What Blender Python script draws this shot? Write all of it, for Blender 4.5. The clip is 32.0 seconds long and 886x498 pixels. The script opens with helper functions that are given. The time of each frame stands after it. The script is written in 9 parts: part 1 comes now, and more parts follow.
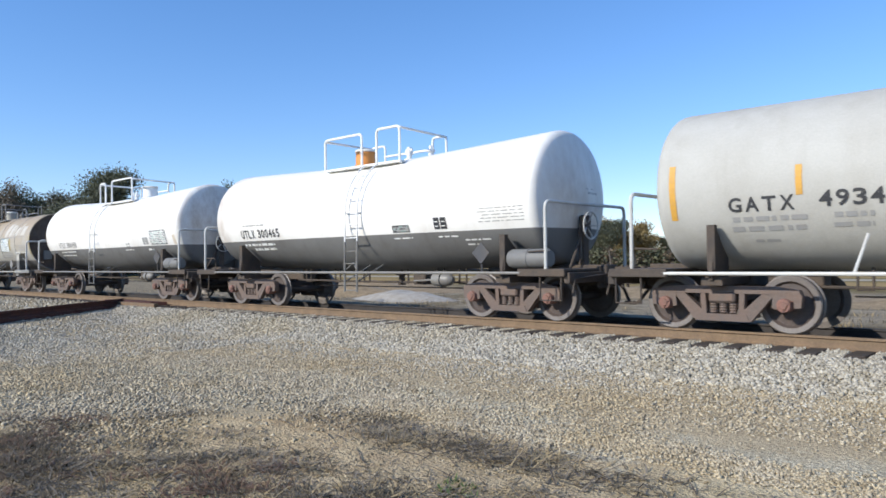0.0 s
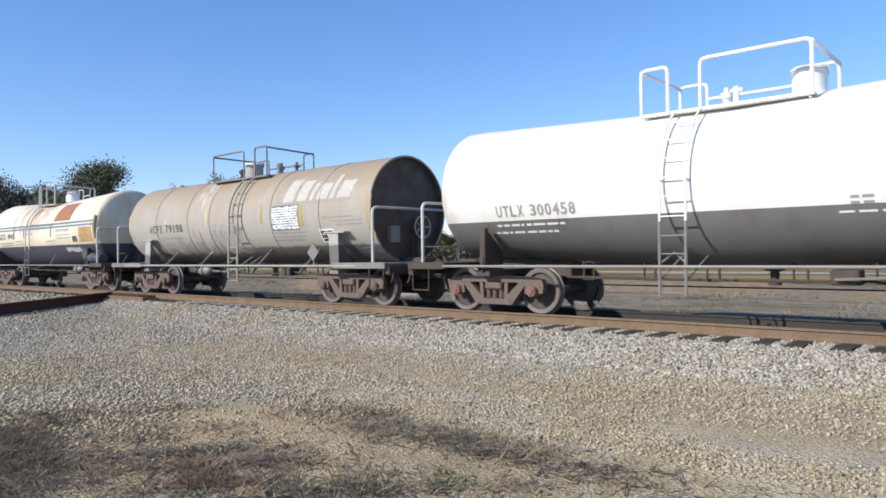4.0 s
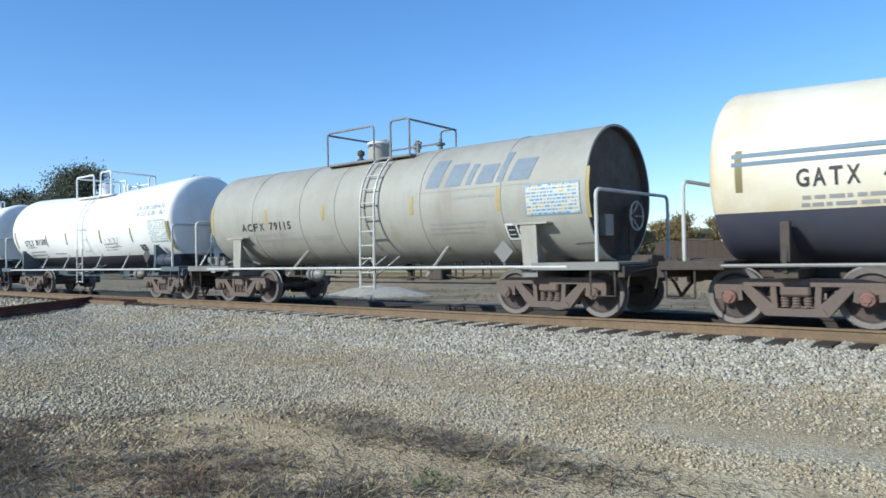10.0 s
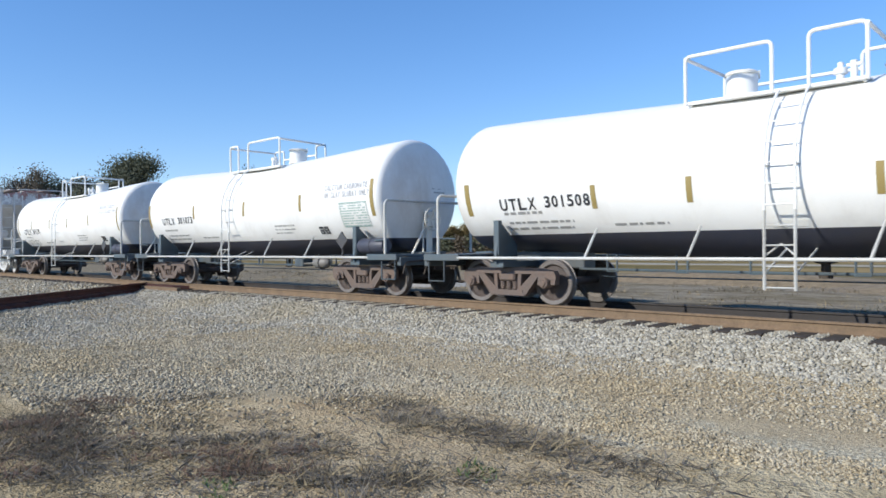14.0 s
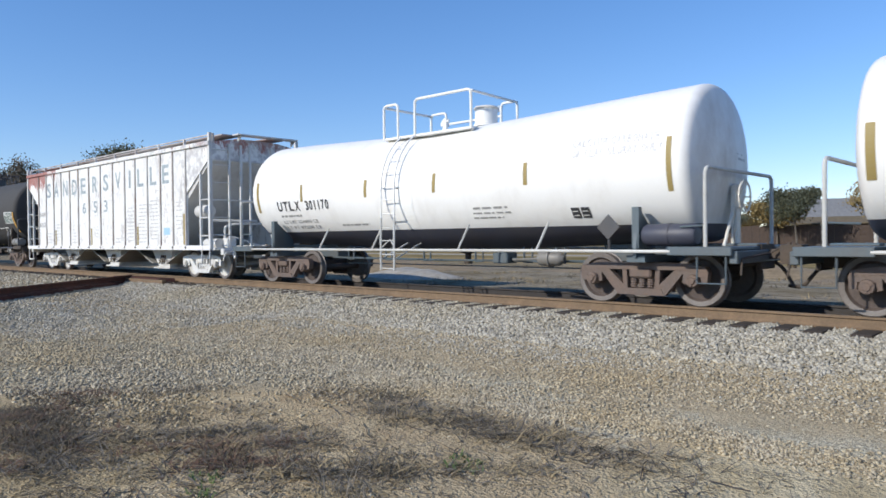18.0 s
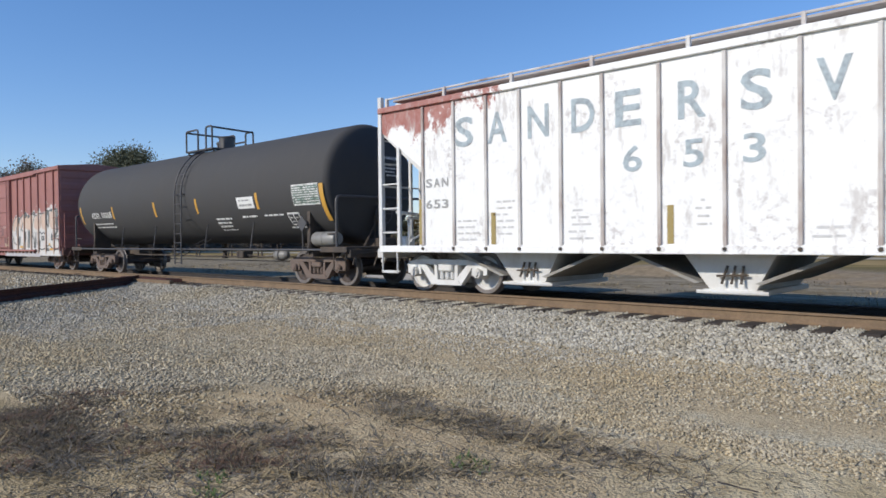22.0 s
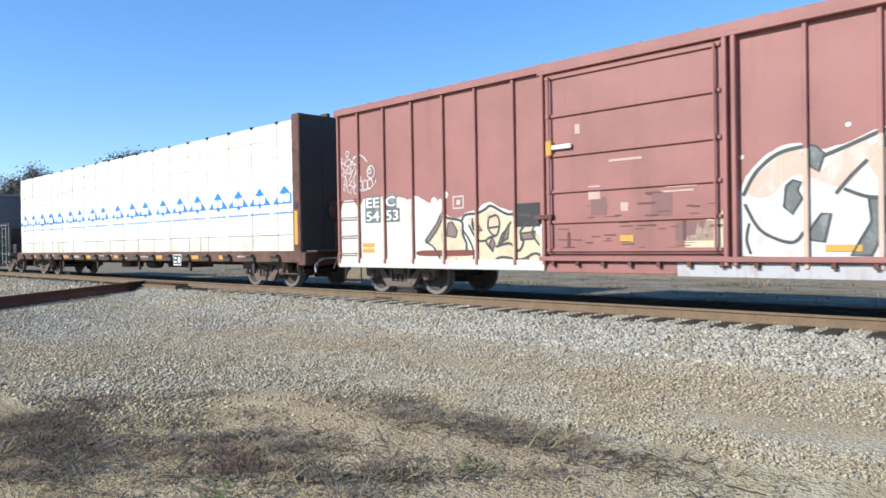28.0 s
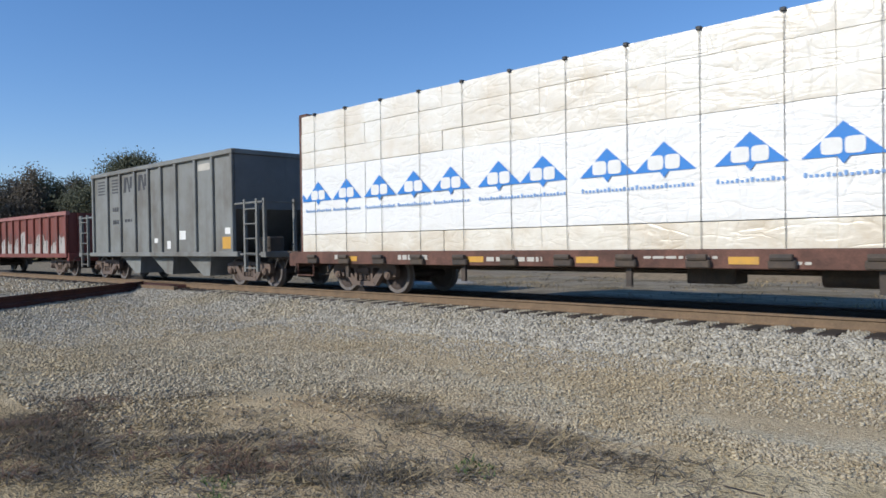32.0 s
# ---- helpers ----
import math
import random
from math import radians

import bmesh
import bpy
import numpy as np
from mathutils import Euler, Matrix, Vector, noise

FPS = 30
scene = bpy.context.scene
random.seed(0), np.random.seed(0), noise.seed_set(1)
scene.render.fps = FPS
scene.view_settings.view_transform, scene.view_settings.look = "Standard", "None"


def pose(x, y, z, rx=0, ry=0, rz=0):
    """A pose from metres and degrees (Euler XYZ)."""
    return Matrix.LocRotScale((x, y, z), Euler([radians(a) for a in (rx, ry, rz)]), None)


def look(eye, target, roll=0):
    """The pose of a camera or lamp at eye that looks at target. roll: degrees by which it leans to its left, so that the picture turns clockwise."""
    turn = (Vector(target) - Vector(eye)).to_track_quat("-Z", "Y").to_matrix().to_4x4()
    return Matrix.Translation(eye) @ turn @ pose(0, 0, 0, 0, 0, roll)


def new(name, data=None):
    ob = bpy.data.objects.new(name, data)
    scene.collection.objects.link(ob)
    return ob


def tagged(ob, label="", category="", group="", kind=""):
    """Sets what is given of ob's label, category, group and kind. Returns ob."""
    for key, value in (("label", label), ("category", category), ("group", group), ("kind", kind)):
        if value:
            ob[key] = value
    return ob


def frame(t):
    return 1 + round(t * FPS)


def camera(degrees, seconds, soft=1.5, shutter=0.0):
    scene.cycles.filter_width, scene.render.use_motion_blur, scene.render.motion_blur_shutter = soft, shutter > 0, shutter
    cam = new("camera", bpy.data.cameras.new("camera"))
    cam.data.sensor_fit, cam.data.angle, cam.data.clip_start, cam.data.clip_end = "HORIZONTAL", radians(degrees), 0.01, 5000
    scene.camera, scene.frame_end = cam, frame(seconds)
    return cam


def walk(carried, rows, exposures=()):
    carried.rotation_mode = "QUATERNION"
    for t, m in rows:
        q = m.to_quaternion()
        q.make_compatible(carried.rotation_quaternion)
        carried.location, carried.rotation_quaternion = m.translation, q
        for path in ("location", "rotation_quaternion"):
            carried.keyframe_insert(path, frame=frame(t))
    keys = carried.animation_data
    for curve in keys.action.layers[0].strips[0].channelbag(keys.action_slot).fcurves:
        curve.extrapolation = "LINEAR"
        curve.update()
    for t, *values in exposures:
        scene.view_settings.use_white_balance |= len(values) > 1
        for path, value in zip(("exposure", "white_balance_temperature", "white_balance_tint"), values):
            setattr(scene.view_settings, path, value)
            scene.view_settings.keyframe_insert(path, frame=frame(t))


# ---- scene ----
# Camera: stands at the trackside, turned a little by hand. Yaw to the left of +y, pitch up, lean.
LENS = 63.0
EYE = (0.0, 0.0, 1.146)
TURNS = [
    (0, 42.47, 0.91, -0.74), (0.5, 42.60, 0.93, -0.80), (1, 42.48, 0.94, -0.82), (1.5, 42.48, 0.75, -0.67), (2, 42.39, 0.67, -0.83),
    (2.5, 42.33, 0.52, -0.81), (3, 42.14, 0.42, -0.81), (3.5, 41.86, 0.40, -0.79), (5.5, 41.36, 0.30, -0.77), (6, 41.14, 0.25, -0.93),
    (6.5, 40.91, 0.17, -0.82), (7, 40.83, 0.17, -0.75), (7.5, 40.81, 0.15, -0.74), (8, 40.74, 0.00, -0.82), (8.5, 40.54, -0.08, -0.82),
    (9, 40.55, 0.05, -0.84), (9.5, 40.53, 0.36, -0.99), (10, 40.41, 0.46, -1.21), (10.5, 40.45, 0.58, -1.26), (11, 40.48, 0.64, -1.22),
    (11.5, 40.42, 0.48, -1.04), (12, 40.49, 0.18, -0.74), (12.5, 40.61, -0.10, -0.67), (13, 41.23, -0.45, -0.91), (13.5, 43.62, -0.54, -0.57),
    (15.5, 44.27, 0.09, -0.64), (16, 43.85, 0.10, -0.52), (16.5, 43.45, -0.09, -0.63), (17, 43.14, -0.38, -0.61), (17.5, 42.95, -0.77, -0.50),
    (18, 43.01, -0.87, -0.58), (18.5, 42.99, -0.94, -0.66), (19, 43.00, -0.93, -0.61), (19.5, 43.17, -0.93, -0.77), (20, 43.28, -0.83, -0.86),
    (20.5, 43.32, -0.85, -0.63), (21, 43.40, -0.81, -0.66), (21.5, 43.47, -0.86, -0.62), (22, 43.51, -0.85, -0.66), (22.5, 43.52, -0.80, -0.75),
    (23, 43.60, -0.61, -0.92), (23.5, 43.68, -0.49, -0.87), (24, 43.75, -0.50, -0.57), (24.5, 43.64, -0.82, -0.75), (26.5, 43.78, -1.23, -0.70),
    (27, 43.74, -1.06, -0.90), (27.5, 43.80, -0.69, -1.04), (28, 43.91, -0.55, -0.99), (28.5, 43.84, -0.79, -0.79), (29, 43.78, -0.96, -0.52),
    (29.5, 43.85, -1.05, -0.72), (30, 43.79, -1.05, -0.83), (30.5, 43.81, -1.17, -0.62), (31, 43.67, -1.10, -0.58), (31.5, 43.77, -0.92, -0.82),
    (32, 43.79, -0.49, -0.96)]
# The camera's own metering: darker as white cars fill the picture, brighter before the red boxcar.
EXPOSURES = [
    (0, 0.05, 6500, 10), (1, 0.03, 6550, 11), (2, 0.0, 6650, 12.5), (3, 0.03, 6650, 13), (6, 0.0, 6450, 9), (7, -0.04, 6250, 5), (8, -0.08, 6200, 4), (9, -0.02, 6200, 4), (10, -0.02, 6150, 3), (12, -0.06, 6250, 5), (13, -0.02, 6300, 6), (15, -0.1, 6500, 10),
    (17, -0.18, 6500, 10), (19, -0.2, 6500, 10), (20, -0.2, 6500, 10), (22, -0.32, 6600, 11), (23, -0.16, 6450, 9), (24, 0.06, 6350, 8), (26.2, 0.3, 6450, 9), (27, 0.32, 6500, 10), (28, 0.22, 6350, 7), (29, 0.18, 6300, 6),
    (30, 0.0, 6350, 7), (31, -0.3, 6500, 10), (32, -0.38, 6500, 10)]
cam = camera(LENS, 32.0, soft=1.6, shutter=0.12)
walk(cam, [(t, pose(*EYE, 90 + pitch, 0, yaw) @ pose(0, 0, 0, 0, 0, lean)) for t, yaw, pitch, lean in TURNS], EXPOSURES)

# Light: clear low-sun sky, sun behind the viewer's left shoulder.
SUN_EL, SUN_AZ = 29.0, 251.0     # azimuth from +x, counter-clockwise: where the sun stands
scene.view_settings.exposure = 0.0
world = bpy.data.worlds.new("sky")
scene.world = world
world.use_nodes = True
wn, wl = world.node_tree.nodes, world.node_tree.links
sky = wn.new("ShaderNodeTexSky")
sky.sky_type, sky.sun_disc = "NISHITA", False
sky.sun_elevation, sky.sun_rotation = radians(SUN_EL), radians(90 - SUN_AZ)
sky.air_density, sky.dust_density, sky.ozone_density = 1.0, 0.0, 4.0
deep = wn.new("ShaderNodeHueSaturation")
deep.inputs["Saturation"].default_value, deep.inputs["Value"].default_value = 1.18, 1.0
wl.new(sky.outputs[0], deep.inputs["Color"])
soft_sky = wn.new("ShaderNodeGamma")         # an even, hazeless autumn blue
soft_sky.inputs[1].default_value = 0.85
wl.new(deep.outputs[0], soft_sky.inputs[0])
tint = wn.new("ShaderNodeMix")
tint.data_type, tint.blend_type = "RGBA", "MULTIPLY"
tint.inputs[0].default_value = 1.0
tint.inputs[7].default_value = (1.52, 1.56, 1.86, 1.0)
wl.new(soft_sky.outputs[0], tint.inputs[6])
wl.new(tint.outputs[2], wn["Background"].inputs[0])
wn["Background"].inputs[1].default_value = 0.13
sun = new("sun", bpy.data.lights.new("sun", "SUN"))
sun.data.energy, sun.data.angle, sun.data.color = 5.0, radians(0.53), (1.0, 0.95, 0.86)
_e, _a = radians(SUN_EL), radians(SUN_AZ)
sun.matrix_world = look((math.cos(_a) * math.cos(_e) * 50, math.sin(_a) * math.cos(_e) * 50, math.sin(_e) * 50), (0, 0, 0))


# Materials -------------------------------------------------------------------------------------------------------
class Mat:
    """A small builder for node materials."""

    def __init__(self, name):
        self.m = bpy.data.materials.new(name)
        self.m.use_nodes = True
        self.n, self.l = self.m.node_tree.nodes, self.m.node_tree.links
        self.b = self.n["Principled BSDF"]

    def node(self, kind, **values):
        nd = self.n.new(kind)
        for key, v in values.items():
            nd.inputs[key].default_value = v
        return nd

    def noise(self, scale, detail=4.0, rough=0.6, stretch=(1, 1, 1), obj=True, distort=0.0):
        tc = self.n.new("ShaderNodeTexCoord")
        mp = self.n.new("ShaderNodeMapping")
        mp.inputs["Scale"].default_value = stretch
        nz = self.node("ShaderNodeTexNoise", Scale=scale, Detail=detail, Roughness=rough, Distortion=distort)
        self.l.new(tc.outputs["Object" if obj else "Generated"], mp.inputs[0])
        self.l.new(mp.outputs[0], nz.inputs["Vector"])
        return nz.outputs[0]

    def ramp(self, fac, a, b, lo=0.4, hi=0.6):
        r = self.n.new("ShaderNodeValToRGB")
        r.color_ramp.elements[0].position, r.color_ramp.elements[1].position = lo, hi
        r.color_ramp.elements[0].color, r.color_ramp.elements[1].color = (*a, 1), (*b, 1)
        self.l.new(fac, r.inputs[0])
        return r.outputs[0]

    def mix(self, fac, a, b, kind="MIX"):
        mx = self.n.new("ShaderNodeMix")
        mx.data_type, mx.blend_type = "RGBA", kind
        for sock, v in ((mx.inputs[0], fac), (mx.inputs[6], a), (mx.inputs[7], b)):
            if isinstance(v, (int, float)):
                sock.default_value = v
            elif isinstance(v, tuple):
                sock.default_value = (*v, 1)
            else:
                self.l.new(v, sock)
        return mx.outputs[2]

    def math(self, op, a, b=0.0, clamp=False):
        mt = self.n.new("ShaderNodeMath")
        mt.operation, mt.use_clamp = op, clamp
        for sock, v in ((mt.inputs[0], a), (mt.inputs[1], b)):
            if isinstance(v, (int, float)):
                sock.default_value = v
            else:
                self.l.new(v, sock)
        return mt.outputs[0]

    def bump(self, height, strength=0.3, distance=0.01):
        bp = self.node("ShaderNodeBump", Strength=strength, Distance=distance)
        self.l.new(height, bp.inputs["Height"])
        self.l.new(bp.outputs[0], self.b.inputs["Normal"])

    def done(self, color, rough=0.5, metal=0.0, spec=0.5):
        for key, v in (("Base Color", color), ("Roughness", rough), ("Metallic", metal), ("Specular IOR Level", spec)):
            if isinstance(v, tuple):
                self.b.inputs[key].default_value = (*v, 1)
            elif isinstance(v, (int, float)):
                self.b.inputs[key].default_value = v
            else:
                self.l.new(v, self.b.inputs[key])
        return self.m


def paint(name, color, dirt=(0.12, 0.09, 0.06), amount=0.35, rough=0.45, streak=True, ends=None):
    """Weathered paint: broad soiling, runs down the side, fine grain."""
    m = Mat(name)
    big = m.noise(0.7, 5, 0.65)
    runs = m.noise(2.2, 4, 0.6, (1, 1, 0.12)) if streak else m.noise(6, 4)
    fine = m.noise(45, 3)
    f = m.math("MULTIPLY", m.ramp(big, (0, 0, 0), (1, 1, 1), 0.42, 0.72), amount)
    g = m.math("MULTIPLY", m.ramp(runs, (0, 0, 0), (1, 1, 1), 0.52, 0.75), amount * 0.8)
    c = m.mix(m.math("ADD", f, g, True), color, dirt)
    c = m.mix(0.12, c, m.ramp(fine, (0.25, 0.25, 0.25), (0.75, 0.75, 0.75), 0.3, 0.7), "OVERLAY")
    if ends is not None:      # brown grime on the domed heads
        tc = m.n.new("ShaderNodeTexCoord")
        sep = m.n.new("ShaderNodeSeparateXYZ")
        m.l.new(tc.outputs["Object"], sep.inputs[0])
        out = m.math("MULTIPLY", m.math("SUBTRACT", m.math("ABSOLUTE", sep.outputs[0]), ends), 2.2, True)
        spot = m.ramp(m.noise(1.6, 6, 0.7, (1, 1, 0.5)), (0.15, 0.15, 0.15), (1, 1, 1), 0.40, 0.66)
        c = m.mix(m.math("MULTIPLY", m.math("MULTIPLY", out, spot), 0.7), c, (0.36, 0.27, 0.19))
    m.bump(big, 0.08, 0.02)
    return m.done(c, m.math("ADD", m.math("MULTIPLY", big, 0.25), rough - 0.1))


def rusty(name, a, b, rough=0.85):
    m = Mat(name)
    big, fine = m.noise(3.0, 6, 0.7), m.noise(40, 4, 0.7)
    c = m.mix(m.ramp(big, (0, 0, 0), (1, 1, 1), 0.35, 0.65), a, b)
    c = m.mix(0.3, c, m.ramp(fine, (0.2, 0.2, 0.2), (0.8, 0.8, 0.8), 0.3, 0.7), "OVERLAY")
    m.bump(fine, 0.35, 0.004)
    return m.done(c, rough, 0.1)


WHITE = paint("white_tank_paint", (0.83, 0.83, 0.80), (0.42, 0.36, 0.28), 0.16)
WHITE_GRIMY = paint("grimy_white_tank_paint", (0.80, 0.79, 0.75), (0.40, 0.33, 0.25), 0.22, ends=5.02)
WHITE_SLURRY = paint("white_slurry_tank_paint", (0.82, 0.815, 0.79), (0.42, 0.37, 0.30), 0.18, ends=5.85)
WHITE_OLD = paint("old_white_paint", (0.78, 0.76, 0.69), (0.45, 0.33, 0.20), 0.45)
GREY_TANK = paint("grey_tank_paint", (0.44, 0.435, 0.40), (0.28, 0.255, 0.21), 0.4, 0.75)
OLIVE_GREY = paint("olive_grey_tank_paint", (0.36, 0.345, 0.295), (0.23, 0.20, 0.155), 0.5, 0.6)
RUST_HEAD = rusty("rusty_tank_head", (0.13, 0.10, 0.08), (0.085, 0.062, 0.048))


def grimy_beige():
    """Pale grey drum with brown dust that has settled from above and run down."""
    m = Mat("grimy_beige_paint")
    tc = m.n.new("ShaderNodeTexCoord")
    sep = m.n.new("ShaderNodeSeparateXYZ")
    m.l.new(tc.outputs["Object"], sep.inputs[0])
    big, runs, fine = m.noise(0.8, 6, 0.7), m.noise(2.0, 5, 0.65, (1, 1, 0.15)), m.noise(40, 3)
    up = m.math("MULTIPLY", m.math("SUBTRACT", sep.outputs[2], 1.7), 0.75)
    k = m.math("ADD", m.math("ADD", up, m.math("MULTIPLY", m.math("SUBTRACT", big, 0.5), 1.6)), m.math("MULTIPLY", m.math("SUBTRACT", runs, 0.5), 1.4), True)
    c = m.mix(k, (0.39, 0.372, 0.328), (0.345, 0.274, 0.186))
    c = m.mix(m.math("MULTIPLY", m.ramp(runs, (0, 0, 0), (1, 1, 1), 0.6, 0.75), 0.3), c, (0.22, 0.185, 0.145))
    # pale spill beside the ladder; belly near-black low down, higher up towards the front
    spill = m.math("SUBTRACT", 1.0, m.math("ABSOLUTE", m.math("MULTIPLY", m.math("ADD", sep.outputs[0], 1.45), 1.6)))
    spill = m.math("MULTIPLY", m.math("MULTIPLY", m.math("MAXIMUM", spill, 0.0), m.ramp(m.noise(5.0, 5, 0.7, (1, 1, 0.12)), (0, 0, 0), (1, 1, 1), 0.45, 0.6)), m.math("SUBTRACT", sep.outputs[2], 1.7), True)
    c = m.mix(m.math("MULTIPLY", spill, 0.7), c, (0.56, 0.53, 0.46))
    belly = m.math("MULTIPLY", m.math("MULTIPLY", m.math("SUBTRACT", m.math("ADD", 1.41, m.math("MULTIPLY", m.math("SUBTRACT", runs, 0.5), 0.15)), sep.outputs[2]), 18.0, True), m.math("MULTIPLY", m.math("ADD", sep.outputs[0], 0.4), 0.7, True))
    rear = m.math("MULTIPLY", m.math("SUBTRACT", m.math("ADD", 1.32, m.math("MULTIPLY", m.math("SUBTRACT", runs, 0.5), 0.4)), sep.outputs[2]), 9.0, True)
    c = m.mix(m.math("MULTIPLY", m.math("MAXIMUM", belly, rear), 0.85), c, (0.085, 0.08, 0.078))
    c = m.mix(0.12, c, m.ramp(fine, (0.25, 0.25, 0.25), (0.75, 0.75, 0.75), 0.3, 0.7), "OVERLAY")
    return m.done(c, 0.6)


def cream_stained():
    """Cream paint, brown with spills below the filling platform."""
    m = Mat("stained_cream_paint")
    tc = m.n.new("ShaderNodeTexCoord")
    sep = m.n.new("ShaderNodeSeparateXYZ")
    m.l.new(tc.outputs["Object"], sep.inputs[0])
    big, runs = m.noise(0.9, 6, 0.7), m.noise(3.4, 5, 0.65, (1, 1, 0.10))
    near = m.math("MULTIPLY", m.math("ADD", sep.outputs[0], 0.75), 0.62)
    mid = m.math("SUBTRACT", 1.25, m.math("ABSOLUTE", near))
    high = m.math("MULTIPLY", m.math("SUBTRACT", sep.outputs[2], 2.0), 1.1)
    spill = m.math("MULTIPLY", m.math("MULTIPLY", m.math("MAXIMUM", mid, 0.0), m.math("MAXIMUM", high, 0.0)), m.ramp(runs, (0, 0, 0), (1, 1, 1), 0.40, 0.60), True)
    c = m.mix(m.math("MULTIPLY", m.ramp(big, (0, 0, 0), (1, 1, 1), 0.40, 0.70), 0.45), (0.72, 0.67, 0.54), (0.56, 0.46, 0.29))
    c = m.mix(m.math("MULTIPLY", spill, 0.9), c, (0.37, 0.19, 0.085))
    edge = m.math("MULTIPLY", m.math("SUBTRACT", 1.98, sep.outputs[2]), 2.4, True)
    tip = m.math("MULTIPLY", m.math("SUBTRACT", m.math("ABSOLUTE", m.math("ADD", sep.outputs[0], 0.15)), 4.6), 1.6, True)
    soil = m.math("MULTIPLY", m.math("MAXIMUM", edge, m.math("MULTIPLY", tip, 0.7)), m.ramp(m.noise(2.6, 6, 0.7, (1, 1, 0.4)), (0.1, 0.1, 0.1), (1, 1, 1), 0.38, 0.62))
    c = m.mix(m.math("MULTIPLY", soil, 0.65), c, (0.55, 0.37, 0.15))
    return m.done(c, 0.5)


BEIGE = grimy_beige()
CREAM = cream_stained()
CHARCOAL = paint("charcoal_paint", (0.165, 0.165, 0.16), (0.09, 0.08, 0.07), 0.45, 0.6)
NAVY_FADED = paint("faded_navy_paint", (0.062, 0.066, 0.098), (0.10, 0.088, 0.082), 0.45, 0.5)
NAVY = paint("navy_black_paint", (0.047, 0.051, 0.074), (0.08, 0.07, 0.06), 0.45, 0.5)
BLACK_PAINT = paint("black_tank_paint", (0.046, 0.045, 0.045), (0.065, 0.06, 0.055), 0.4, 0.82)
RED_BOX = paint("faded_red_paint", (0.325, 0.135, 0.115), (0.21, 0.10, 0.085), 0.55, 0.6)
RED_DARK = paint("dark_red_paint", (0.19, 0.045, 0.032), (0.10, 0.05, 0.03), 0.5, 0.6)
HOPPER_GREY = paint("hopper_grey_paint", (0.205, 0.212, 0.20), (0.11, 0.095, 0.075), 0.75, 0.6)
BROWN_FRAME = rusty("brown_car_frame", (0.175, 0.085, 0.062), (0.085, 0.045, 0.034))
UNDER = rusty("grimy_underframe", (0.055, 0.047, 0.042), (0.10, 0.075, 0.055))
TRUCK = rusty("truck_casting", (0.128, 0.105, 0.092), (0.165, 0.115, 0.09))
WHEEL = rusty("wheel_steel", (0.092, 0.068, 0.058), (0.055, 0.043, 0.038), 0.65)
RAIL = rusty("rusted_rail", (0.225, 0.152, 0.092), (0.155, 0.108, 0.068))
# for the far rail, much darker than the near one
RAIL_BLACK = rusty("near_black_rail", (0.042, 0.035, 0.032), (0.028, 0.024, 0.023), 0.7)
RAIL_DARK = rusty("dark_red_rail", (0.085, 0.026, 0.018), (0.05, 0.02, 0.015))
TIE = rusty("creosoted_tie", (0.035, 0.028, 0.024), (0.06, 0.047, 0.038), 0.9)


# Mesh helpers ----------------------------------------------------------------------------------------------------
def mesh_of(name, bm, mats, smooth=None):
    me = bpy.data.meshes.new(name)
    if smooth:
        for f in bm.faces:
            f.smooth = True
    bm.normal_update()
    bm.to_mesh(me)
    bm.free()
    for m in mats if isinstance(mats, (list, tuple)) else [mats]:
        me.materials.append(m)
    if smooth:
        me.set_sharp_from_angle(angle=radians(smooth))
    return me


def part(name, bm, mats, parent, label="", at=None, smooth=None):
    ob = new(name, bm if isinstance(bm, bpy.types.Mesh) else mesh_of(name, bm, mats, smooth))
    ob.parent = parent
    if at is not None:
        ob.matrix_basis = at
    if label:
        tagged(ob, label)
    return ob


def thing(name, label, category, group="", kind="", at=None):
    ob = tagged(new(name), label, category, group, kind)
    ob.empty_display_size = 0.3
    if at is not None:
        ob.matrix_basis = at
    return ob


def box(bm, x0, x1, y0, y1, z0, z1, bev=0.0, mat=0):
    vs = [bm.verts.new(p) for p in ((x0, y0, z0), (x1, y0, z0), (x1, y1, z0), (x0, y1, z0), (x0, y0, z1), (x1, y0, z1), (x1, y1, z1), (x0, y1, z1))]
    fs = [bm.faces.new([vs[i] for i in q]) for q in ((3, 2, 1, 0), (4, 5, 6, 7), (0, 1, 5, 4), (1, 2, 6, 5), (2, 3, 7, 6), (3, 0, 4, 7))]
    for f in fs:
        f.material_index = mat
    if bev:
        bmesh.ops.bevel(bm, geom=list({e for f in fs for e in f.edges}), offset=bev, segments=1, affect="EDGES")
    return bm


def prism(bm, pts, axis, a, b, mat=0):
    """Extrude the outline pts (two coordinates) along axis from a to b."""
    def at3(p, d):
        return {"x": (d, p[0], p[1]), "y": (p[0], d, p[1]), "z": (p[0], p[1], d)}[axis]
    va, vb = [bm.verts.new(at3(p, a)) for p in pts], [bm.verts.new(at3(p, b)) for p in pts]
    n = len(pts)
    fs = [bm.faces.new(va), bm.faces.new(vb[::-1])] + [bm.faces.new([va[i], vb[i], vb[(i + 1) % n], va[(i + 1) % n]]) for i in range(n)]
    for f in fs:
        f.material_index = mat
    bmesh.ops.recalc_face_normals(bm, faces=fs)
    return bm


